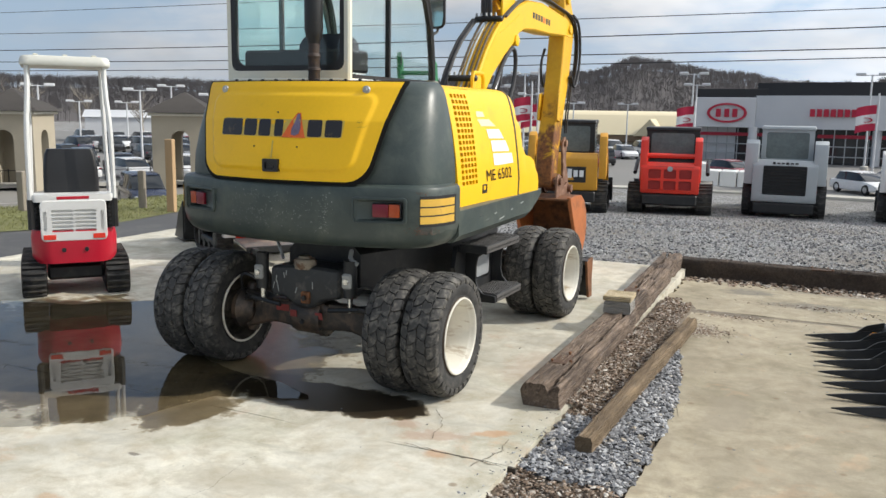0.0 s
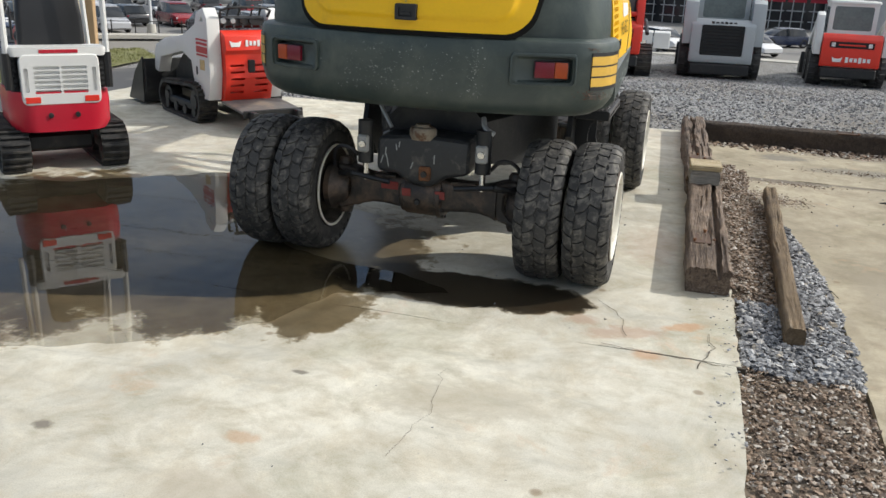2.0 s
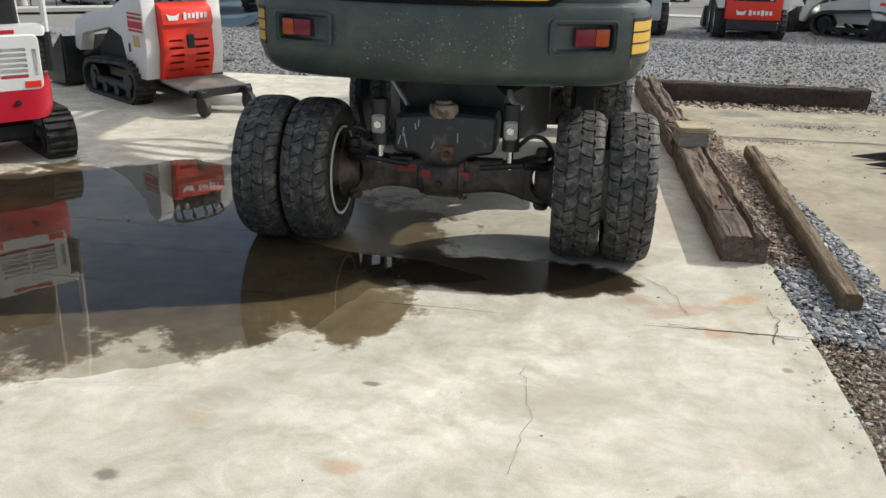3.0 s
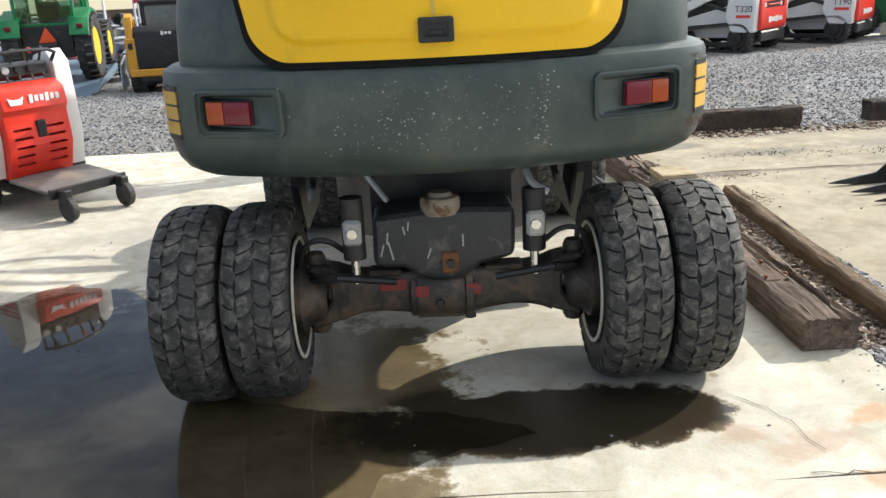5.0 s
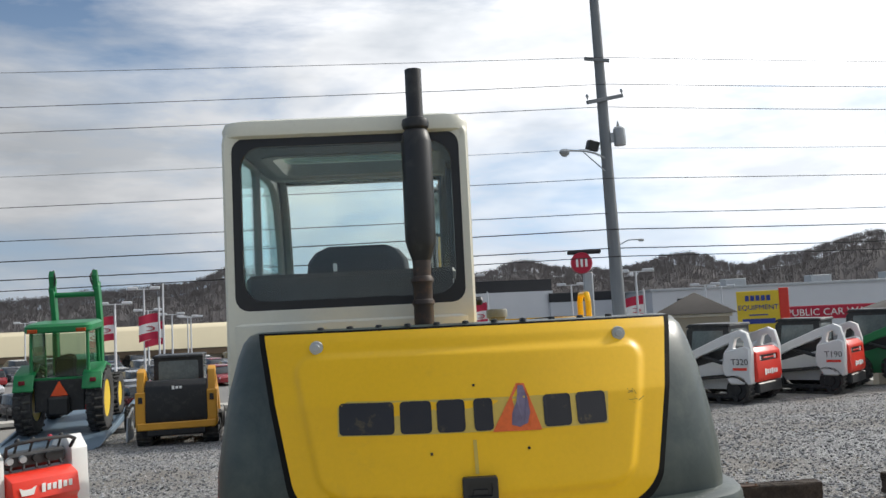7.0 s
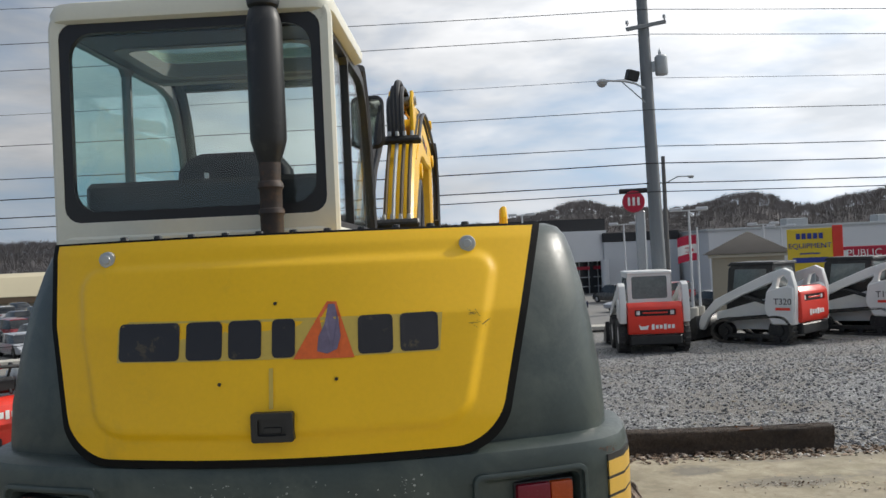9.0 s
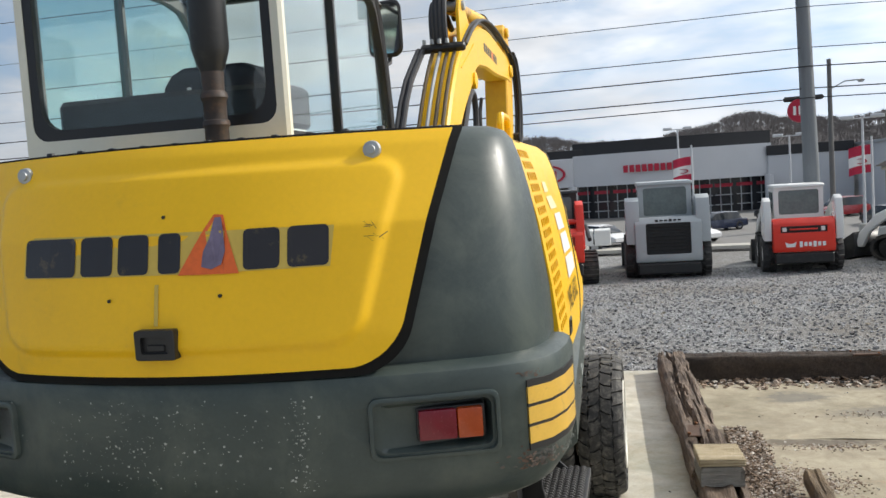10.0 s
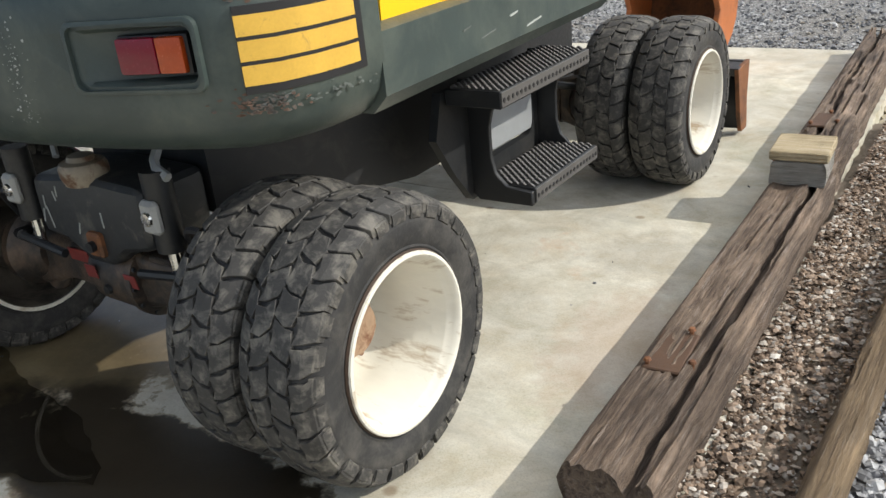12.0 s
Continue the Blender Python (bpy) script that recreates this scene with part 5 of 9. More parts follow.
# windscreen frame, curved with the side frames
for x in (CX - CW / 2 + 0.06, CX + CW / 2 - 0.06):
    part("front_post", tube([(x, 2.60, 1.3), (x, 2.60, 2.2), (x, 2.52, 2.6), (x, 2.42, 2.84), (x, 2.28, 2.97)], 0.035, 8, smooth=1), BLACK_PLASTIC, cab)
part("windscreen_bar", box((CX, 2.36, 2.93), (CW - 0.1, 0.07, 0.05), 0.01), BLACK_PLASTIC, cab)
part("front_sill", box((CX, 2.58, 1.72), (CW - 0.1, 0.06, 0.84), 0.01), CREAM, cab)
part("roof_lining", carved(box((CX, 1.46, 2.905), (CW - 0.1, 1.02, 0.03), 0.004), prism(rounded(0.78, 0.62, 0.08, 4, CX, 1.52), "z", 2.5, 3.5)), BLACK_PLASTIC, cab)
g = part("windscreen", prism([(2.565, 2.14), (2.48, 2.6), (2.40, 2.82), (2.26, 2.95), (2.255, 2.945), (2.393, 2.816), (2.472, 2.598), (2.557, 2.14)], "x", CX - CW / 2 + 0.06, CX + CW / 2 - 0.06), GLASS, cab)
g.visible_shadow = False
for k, x in enumerate((1.03, 1.20)):
    part("paper_sheet", box((CX + CW / 2 - 0.090, x, 2.20), (0.003, 0.165, 0.13), 0.0, rot=(4, 0, 0)), DECAL_WHITE, cab, "white paper propped in the window")
part("rear_shelf", box((CX, 1.14, 2.23), (CW - 0.14, 0.34, 0.17), 0.02), BLACK_PLASTIC, cab, "black shelf behind the seat")
seat = part("operator_seat", loft([[(CX + 0.0 + x * w, 1.52 + d * 0.1 + y, z) for x, y in rounded(1.0, 0.16, 0.06, 4)] for z, w, d in ((1.7, 0.46, 0.6), (2.1, 0.52, 0.2), (2.30, 0.52, 0.0), (2.39, 0.50, 0.0), (2.44, 0.42, 0.0), (2.465, 0.30, 0.0))]), SEAT, cab, "dark operator seat back")
part("seat_label", box((CX - 0.11, 1.425, 2.36), (0.02, 0.006, 0.04), 0.002), DECAL_WHITE, seat)
mirror = part("mirror", loft([[(0.015 + x, 2.66 + y - 0.25 * x, 2.735 + z) for x, z in rounded(0.20 * k, 0.30 * k, 0.05, 4)] for y, k in ((0.0, 0.90), (0.012, 1.0), (0.05, 0.92), (0.075, 0.6))]), BLACK_PLASTIC, cab, "black side mirror on an arm")
part("mirror_glass", loft([[(0.015 + x, 2.655 + y - 0.25 * x, 2.735 + z) for x, z in rounded(0.17, 0.26, 0.04, 4)] for y in (0.0, 0.004)]), surface("mirror silver", (0.75, 0.76, 0.77), 0.05, 1.0, vary=0.02, relief=0), mirror)
part("mirror_arm", tube([(0.0, 2.50, 2.50), (0.03, 2.68, 2.56), (0.03, 2.72, 2.66)], 0.012, 6), BLACK_STEEL, cab)
part("mirror_arm", tube([(-0.06, 2.38, 2.86), (-0.02, 2.62, 2.88), (0.02, 2.70, 2.84)], 0.012, 6), BLACK_STEEL, cab)

# ---- boom, stick and bucket ----
before_boom = set(exc.children_recursive)
def beam(outline, x0, x1, bev=0.015):
    return prism(outline, "x", x0, x1, bev)


BX0, BX1 = 0.02, 0.212
boom_out = [(2.42, 1.28), (2.46, 1.62), (2.78, 2.11), (3.04, 2.42), (3.24, 2.61), (3.46, 2.765), (3.76, 2.905), (4.14, 3.02), (4.62, 3.05), (5.15, 3.01), (5.58, 2.975), (5.74, 2.91), (5.80, 2.82), (5.70, 2.755), (5.46, 2.765), (4.87, 2.735), (4.38, 2.735), (4.06, 2.71), (3.90, 2.655), (3.78, 2.56), (3.48, 2.39), (3.20, 2.20), (3.03, 2.04), (2.90, 1.75), (2.82, 1.28)]
boom = part("boom", beam(boom_out, BX0, BX1, 0.016), YELLOW, exc, "yellow curved boom")
part("weld_seam", tube([(BX1 + 0.002, 3.36, 2.62), (BX1 + 0.002, 3.60, 2.72), (BX1 + 0.002, 3.86, 2.84)], 0.005, 6), YELLOW, boom)
part("boom_base", beam([(2.30, 1.02), (2.26, 1.40), (2.55, 1.52), (2.95, 1.48), (3.05, 1.25), (2.85, 1.02)], -0.08, 0.32), BLACK_STEEL, exc, "dark boom swing bracket")
for y0, z0 in ((3.30, 2.745), (2.70, 2.16)):
    part("hose_clamp", box((0.115, y0, z0), (0.29, 0.05, 0.05), 0.010, rot=(-45, 0, 0)), BLACK_STEEL, boom, "black hose clamp across the boom")
    for x in (0.0, 0.05, 0.10, 0.15, 0.20):
        part("clamp_bolt", lathe([(0.0, 0.032), (0.011, 0.03), (0.013, 0.0)], "z", (x, y0 - 0.03, z0 + 0.025), 6), ZINC, boom)
# hydraulic pipes and hoses up the rear face
PIPE = surface("dull brown pipe", (0.10, 0.07, 0.035), 0.45, 0.3, vary=0.3, big=8, fine=60, relief=0.1)
for i, x in enumerate((0.045, 0.095, 0.142, 0.188)):
    part("boom_pipe", tube([(x, 2.44, 1.66), (x, 2.72, 2.12), (x, 2.99, 2.45), (x, 3.20, 2.645), (x, 3.30, 2.72)], 0.0125, 8, smooth=1), PIPE if i != 1 else ZINC, boom, "hydraulic pipe")
for i, x in enumerate((-0.045, -0.012)):
    part("boom_hose", tube([(x, 2.36, 1.62), (x - 0.01, 2.60, 2.10), (x - 0.02, 2.92, 2.47), (x, 3.16, 2.66), (x, 3.29, 2.74)], 0.018, 8, smooth=1), HOSE, boom)
# the hoses arch over from the clamp to the stick ram
for i, (x, up) in enumerate(((0.052, 3.03), (0.078, 3.10), (0.104, 3.135), (0.130, 3.09))):
    part("arch_hose", tube([(x, 3.31, 2.76), (x, 3.29, 2.92), (x, 3.34, up), (x + 0.01, 3.46, up + 0.035), (x + 0.02, 3.62, up), (x + 0.03, 3.78, up - 0.09)], 0.021, 8, smooth=2), HOSE, boom)
for x in (0.045, 0.192):
    part("ram_lug", beam([(3.44, 2.74), (3.44, 3.00), (3.52, 3.12), (3.62, 3.12), (3.70, 3.02), (3.86, 2.92)], x - 0.012, x + 0.012, 0.004), YELLOW, boom, "yellow lug of the stick ram")
part("lug_pin", lathe([(0.030, 0.02), (0.034, 0.025), (0.034, 0.215), (0.030, 0.222)], "x", (0.0, 3.57, 3.055), 14), ZINC, boom)
ram = part("stick_ram", tube([(0.118, 3.57, 3.055), (0.118, 4.80, 3.165)], 0.052, 14), YELLOW_WORN, boom, "worn yellow stick ram")
part("ram_gland", lathe([(0.050, -0.03), (0.060, -0.028), (0.060, 0.028), (0.050, 0.03)], "y", (0.118, 4.80, 3.165), 14), BLACK_STEEL, ram)
part("ram_rod", tube([(0.118, 4.80, 3.165), (0.118, 5.52, 3.17)], 0.028, 10), CHROME, ram)
for x in (0.205, 0.235):
    part("top_hose", tube([(x, 3.45, 2.78), (x, 3.80, 2.96), (x, 4.2, 3.075), (x, 4.7, 3.10), (x, 5.2, 3.055), (x, 5.55, 3.03), (x + 0.012, 5.78, 2.95), (x + 0.016, 5.90, 2.72), (x + 0.012, 5.88, 2.40), (x, 5.78, 2.16)], 0.0135, 8, smooth=2), HOSE, boom)
part("top_pipe", tube([(0.19, 3.46, 2.80), (0.19, 3.80, 2.95), (0.19, 4.16, 3.05), (0.19, 4.62, 3.085), (0.19, 5.10, 3.05)], 0.010, 8, smooth=1), ZINC, boom)
# lifting ram below the boom, with hose
lift = part("boom_ram", tube([(0.118, 3.02, 1.42), (0.118, 3.42, 2.02)], 0.058, 14), YELLOW_WORN, boom, "boom lifting ram")
part("ram_rod", tube([(0.118, 3.42, 2.02), (0.118, 3.80, 2.56)], 0.032, 10), CHROME, lift)
part("boom_lug", lathe([(0.045, 0.0), (0.058, 0.004), (0.058, 0.226), (0.045, 0.23)], "x", (0.0, 3.82, 2.585), 16), YELLOW, boom)
for x in (0.05, 0.205):
    part("loop_hose", tube([(x, 3.06, 1.85), (x, 3.30, 2.16), (x, 3.56, 2.42), (x, 3.74, 2.52), (x, 3.84, 2.44), (x, 3.82, 2.22), (x, 3.70, 2.0), (x, 3.52, 1.85)], 0.022, 8, smooth=2), HOSE, boom)
for k in range(7):
    part("mark_bar", box((BX1 + 0.0012, 4.33 + 0.088 * k, 2.885 - 0.004 * k), (0.002, 0.058, 0.062), 0.0), DECAL_BLACK if k != 4 else DECAL_ORANGE, boom, "small dark maker's mark")
# stick
STICK_PAINT, nt, b = nodes_of("yellow paint wearing to rust towards the bucket")
v = coords(nt)
sp_ = nt.nodes.new("ShaderNodeSeparateXYZ")
nt.links.new(v, sp_.inputs[0])
low = nt.nodes.new("ShaderNodeMapRange")
for i, val in ((1, 1.0), (2, 2.3), (3, 0.30), (4, -0.10)):
    low.inputs[i].default_value = val
nt.links.new(sp_.outputs[2], low.inputs[0])
ad = nt.nodes.new("ShaderNodeMath")
ad.operation = "ADD"
nt.links.new(noise_of(nt, v, 4.5, 9.0, 0.72, 0.6), ad.inputs[0])
nt.links.new(low.outputs[0], ad.inputs[1])
wm = ramp(nt, ad.outputs[0], ((0.54, (0, 0, 0)), (0.66, (1, 1, 1))))
rustc = ramp(nt, noise_of(nt, v, 22.0, 6.0, 0.7), ((0.35, (0.09, 0.035, 0.014)), (0.65, (0.30, 0.115, 0.03))))
nt.links.new(mixc(nt, wm, ramp(nt, noise_of(nt, v, 6.0, 6.0, 0.7), ((0.3, (0.66, 0.34, 0.014)), (0.7, (0.80, 0.46, 0.014)))), rustc), b.inputs["Base Color"])
b.inputs["Roughness"].default_value = 0.5
stick_out = [(5.44, 2.96), (5.43, 3.20), (5.52, 3.26), (5.64, 3.25), (5.80, 3.05), (5.86, 2.86), (5.72, 2.28), (5.56, 1.87), (5.46, 1.53), (5.36, 1.08), (5.30, 0.98), (5.20, 0.98), (5.15, 1.08), (5.20, 1.53), (5.40, 2.27), (5.48, 2.76)]
stick = part("stick", beam(stick_out, 0.005, 0.205, 0.012), STICK_PAINT, exc, "yellow stick worn to rust towards the bucket")
for x in (-0.012, 0.222):
    part("pivot_boss", lathe([(0.0, -0.012), (0.05, -0.012), (0.06, 0.0), (0.05, 0.012), (0.0, 0.012)], "x", (x, 5.66, 2.86), 16), YELLOW, stick)
    part("stick_lug", beam([(5.22, 1.78), (5.26, 2.08), (5.36, 2.10), (5.42, 2.0), (5.36, 1.76)], x - 0.010, x + 0.010, 0.003), STICK_PAINT, stick, "rusty lug plate")
    part("rod_boss", lathe([(0.0, -0.014), (0.042, -0.014), (0.048, 0.0), (0.042, 0.014), (0.0, 0.014)], "x", (x, 5.53, 3.18), 14), YELLOW, stick)
part("bucket_ram", tube([(0.105, 5.92, 2.78), (0.105, 5.70, 1.98)], 0.045, 12), YELLOW_WORN, stick, "worn yellow bucket ram")
part("bucket_ram_rod", tube([(0.105, 5.70, 1.98), (0.105, 5.56, 1.50)], 0.026, 10), CHROME, stick)
for x, dy in ((0.225, 0.0), (0.25, 0.05), (-0.015, 0.02)):
    part("stick_hose", tube([(x, 5.66, 3.02), (x, 5.86 + dy, 2.96), (x, 5.97 + dy, 2.66), (x, 5.92 + dy, 2.34), (x, 5.78 + dy * 0.5, 2.14), (x, 5.66, 2.30)], 0.0165, 8, smooth=2), HOSE, stick)
    part("stick_pipe", tube([(x, 5.70, 2.18), (x, 5.58, 1.85), (x, 5.56, 1.62)], 0.011, 6), HOSE, stick)
part("stick_loop_hose", tube([(-0.03, 5.46, 2.62), (-0.03, 5.36, 2.50), (-0.03, 5.33, 2.36), (-0.03, 5.38, 2.24), (-0.03, 5.46, 2.18)], 0.016, 8, smooth=2), HOSE, stick)
LINK = surface("worn brown link steel", (0.20, 0.105, 0.065), 0.6, 0.2, vary=0.3, big=9, fine=60, relief=0.3, dirt=(0.34, 0.22, 0.15), dirt_at=(0.5, 0.66), dirt_scale=9)
link = part("bucket_link", beam([(5.44, 1.50), (5.54, 1.58), (5.62, 1.52), (5.60, 1.28), (5.72, 1.06), (5.74, 0.92), (5.62, 0.86), (5.52, 0.96), (5.50, 1.22)], 0.215, 0.245, 0.005), LINK, exc, "worn brown bucket linkage")
part("link_plate", beam([(5.44, 1.50), (5.54, 1.58), (5.62, 1.52), (5.60, 1.28), (5.72, 1.06), (5.74, 0.92), (5.62, 0.86), (5.52, 0.96), (5.50, 1.22)], -0.035, -0.005, 0.005), LINK, link)
part("link_pin", lathe([(0.040, -0.06), (0.040, 0.27)], "x", (0.0, 5.54, 1.50), 14), LINK, link)
part("link_pin", lathe([(0.048, -0.10), (0.048, 0.32)], "x", (0.0, 5.63, 0.95), 14), LINK, link)
part("link_pin", lathe([(0.045, -0.10), (0.045, 0.31)], "x", (0.0, 5.25, 1.06), 14), LINK, link)
for x in (-0.055, 0.265):
    part("bucket_ear", beam([(5.16, 0.86), (5.17, 1.08), (5.24, 1.15), (5.33, 1.12), (5.50, 0.98), (5.60, 1.03), (5.70, 0.98), (5.74, 0.86)], x - 0.014, x + 0.014, 0.005), LINK, link, "rusty bucket ear")
shell = [(5.10, 0.86), (5.36, 0.885), (5.60, 0.875), (5.74, 0.80), (5.84, 0.66), (5.88, 0.48), (5.84, 0.30), (5.74, 0.17), (5.58, 0.085), (5.36, 0.045), (5.20, 0.03)]
bm = loft([[(x, y, z) for x in (-0.25, 0.445)] for y, z in shell], False, closed=False)
bucket = part("bucket", thick(bm, 0.022), RUST, exc, "rusty brown digging bucket")
# sunlight on the side plates is put into this brighter orange
SUNLIT_RUST = surface("rust with sunlight in the colour", (0.40, 0.125, 0.035), 0.6, vary=0.25, big=4, fine=40, relief=0.2, dirt=(0.16, 0.06, 0.025), dirt_at=(0.55, 0.7), dirt_scale=6)
for x in (-0.25, 0.445):
    part("bucket_side", beam([(5.12, 0.86)] + shell[1:-1] + [(5.22, 0.03), (5.40, 0.42)], x - 0.014, x + 0.014, 0.004), SUNLIT_RUST, bucket, "rusty side plate tinted orange as if sunlit")
    part("side_wear_edge", beam([(5.10, 0.88), (5.16, 0.88), (5.45, 0.42), (5.27, 0.03), (5.20, 0.03), (5.38, 0.42)], x - 0.022, x + 0.022, 0.004), SUNLIT_RUST, bucket)
for x in (-0.21, -0.05, 0.11, 0.26, 0.405):
    part("tooth", beam([(5.02, 0.006), (5.24, 0.018), (5.24, 0.062), (5.16, 0.060)], x - 0.032, x + 0.032, 0.006), RUST, bucket)

boom_parts = [o for o in exc.children_recursive if o not in before_boom]
# ---- undercarriage ----
part("slew_ring", lathe([(0.62, 0.90), (0.62, 1.02), (0.0, 1.02)], "z", (0, 1.75, 0), 40), BLACK_STEEL, exc)
part("chassis", loft([[(s * 0.001 + x, y, z) for x, z in ((-w, zb), (w, zb), (w, 0.86), (w * 0.8, 0.92), (-w * 0.8, 0.92), (-w, 0.86))] for s, y, w, zb in ((0, 0.62, 0.30, 0.62), (0, 0.9, 0.38, 0.55), (0, 1.5, 0.52, 0.50), (0, 2.3, 0.52, 0.50), (0, 2.9, 0.38, 0.55), (0, 3.7, 0.30, 0.58))]), BLACK_STEEL, exc, "black undercarriage frame")
part("pivot_plate", prism([(-0.285, 0.775), (-0.29, 0.56), (-0.17, 0.555), (-0.06, 0.49), (0.06, 0.49), (0.15, 0.555), (0.285, 0.58), (0.29, 0.79), (0.05, 0.80), (-0.05, 0.80)], "y", 0.335, 0.62, 0.045, segs=3), surface("scuffed dark grey steel", (0.026, 0.028, 0.030), 0.46, vary=0.3, big=5, fine=60, relief=0.2, dirt=(0.13, 0.12, 0.10), dirt_at=(0.55, 0.72), dirt_scale=10), exc, "dark grey scuffed axle pivot housing")
part("grease_cap", lathe([(0.0, 0.862), (0.042, 0.862), (0.050, 0.848), (0.072, 0.842), (0.080, 0.828), (0.080, 0.80), (0.070, 0.772)], "z", (-0.01, 0.375, 0), 20), surface("greasy pale cap", (0.27, 0.225, 0.165), 0.5, vary=0.3, big=12, fine=50, relief=0.3, dirt=(0.12, 0.06, 0.03), dirt_at=(0.5, 0.62), dirt_scale=14), exc, "pale greasy pivot cap")
part("pivot_pin", box((0.02, 0.328, 0.575), (0.07, 0.03, 0.085), 0.008), RUST, exc)
part("pivot_bore", lathe([(0.0, -0.02), (0.018, -0.02), (0.018, 0.02)], "y", (0.02, 0.314, 0.575), 12), BLACK_PLASTIC, exc)
rng = random.Random(8)
for i in range(7):
    x, z = rng.uniform(-0.26, 0.26), rng.uniform(0.60, 0.74)
    part("scratch", box((x, 0.3335, z), (0.006, 0.002, rng.uniform(0.03, 0.08)), 0.0, rot=(0, rng.uniform(-20, 20), 0)), CHIP, exc)
for s in (-1, 1):
    ram = part("lock_ram", tube([(s * 0.362, 0.36, 0.86), (s * 0.362, 0.36, 0.605)], 0.047, 14), BLACK_STEEL, exc, "axle lock ram with a bright rod")
    part("ram_rod", tube([(s * 0.362, 0.36, 0.61), (s * 0.362, 0.36, 0.50)], 0.019, 10), CHROME, ram)
    part("ram_head", box((s * 0.362, 0.312, 0.725), (0.072, 0.035, 0.105), 0.012), surface("dull zinc casting", (0.33, 0.33, 0.31), 0.5, vary=0.2, big=12, fine=60, relief=0.2), ram, "pale worn pin block")
    part("ram_pin", lathe([(0.0, -0.012), (0.020, -0.01), (0.024, 0.0), (0.016, 0.0), (0.016, 0.02)], "y", (s * 0.362, 0.296, 0.725), 14), CHROME, ram)
    part("brake_hose", tube([(s * 0.40, 0.40, 0.62), (s * 0.47, 0.34, 0.70), (s * 0.56, 0.36, 0.68), (s * 0.60, 0.44, 0.55)], 0.012, 6, smooth=2), HOSE, exc)
part("strut", tube([(-0.34, 0.5, 0.97), (-0.22, 0.42, 0.82)], 0.012, 6), ZINC, exc)
part("hose_fitting", tube([(0.34, 0.42, 0.92), (0.36, 0.36, 0.87), (0.42, 0.36, 0.84)], 0.016, 6, smooth=1), ZINC, exc)
def axle_arm(s, y):
    """One cast arm of an axle, from the housing out to the yoke."""
    rings = []
    for x, hh, hd, zc in ((0.10, 0.104, 0.095, 0.425), (0.16, 0.092, 0.088, 0.425), (0.26, 0.083, 0.080, 0.425), (0.34, 0.084, 0.080, 0.424), (0.40, 0.098, 0.080, 0.422), (0.44, 0.115, 0.080, 0.420)):
        rings.append([(s * x, y + a, zc + b) for a, b in rounded(hd * 2, hh * 2, 0.028, 3)])
    return loft(rings)


for y in (0.487, 3.233):
    part("axle_arm", axle_arm(-1, y), GREASY, exc, "greasy cast axle arm")
    part("axle_arm", axle_arm(1, y), GREASY, exc, "greasy cast axle arm")
    diff = part("differential", lathe([(0.05, -0.15), (0.105, -0.145), (0.118, -0.135), (0.118, -0.115), (0.128, -0.11), (0.132, 0.06), (0.128, 0.085), (0.142, 0.09), (0.142, 0.118), (0.10, 0.125), (0.09, 0.15)], "x", (-0.01, y, 0.415), 28), GREASY, exc, "greasy differential housing")
    for k in range(12):
        a = 2 * math.pi * k / 12
        part("housing_bolt", lathe([(0.0, 0.012), (0.008, 0.011), (0.009, 0.0)], "x", (0.108, y + 0.131 * math.cos(a), 0.415 + 0.131 * math.sin(a)), 6), BLACK_STEEL, diff)
    part("diff_nose", lathe([(0.12, 0.0), (0.09, 0.16), (0.06, 0.22), (0.0, 0.24)], "y", (0.0, y, 0.425), 18), GREASY, diff)
    part("drain_plug", lathe([(0.0, -0.012), (0.016, -0.012), (0.02, 0.0)], "y", (-0.03, y - 0.13, 0.39), 8), BLACK_STEEL, diff)
    part("mount_pad", box((0.24, y - 0.03, 0.515), (0.16, 0.10, 0.022), 0.005), GREASY, diff)
    part("mount_pad", box((-0.25, y - 0.03, 0.515), (0.13, 0.10, 0.022), 0.005), GREASY, diff)
    for s in (-1, 1):
        # yoke with king pins, steering arm and tie rod
        yoke = part("steering_yoke", prism([(s * 0.43, 0.535), (s * 0.555, 0.565), (s * 0.575, 0.535), (s * 0.52, 0.505), (s * 0.485, 0.46), (s * 0.485, 0.385), (s * 0.52, 0.335), (s * 0.575, 0.305), (s * 0.555, 0.275), (s * 0.43, 0.315)], "y", y - 0.065, y + 0.065, 0.012), GREASY, exc, "greasy steering yoke")
        for z0, z1 in ((0.555, 0.60), (0.285, 0.245)):
            part("king_pin", lathe([(0.045, z0), (0.045, (z0 + z1) / 2), (0.034, z1), (0.0, z1)], "z", (s * 0.54, y, 0), 14), GREASY, yoke)
        part("hub_carrier", lathe([(0.075, 0.50), (0.11, 0.53), (0.125, 0.58), (0.15, 0.60), (0.15, 0.635), (0.06, 0.65)], "x", (0, y, 0.405), 24) if s > 0 else lathe([(0.075, -0.50), (0.11, -0.53), (0.125, -0.58), (0.15, -0.60), (0.15, -0.635), (0.06, -0.65)], "x", (0, y, 0.405), 24), GREASY, yoke)
        part("steering_arm", tube([(s * 0.55, y - 0.06, 0.50), (s * 0.50, y - 0.13, 0.52), (s * 0.44, y - 0.15, 0.53)], 0.020, 8), BLACK_STEEL, yoke)
        part("steering_ram", tube([(s * 0.44, y - 0.15, 0.53), (s * 0.20, y - 0.15, 0.50)], 0.016, 8), BLACK_STEEL, yoke)
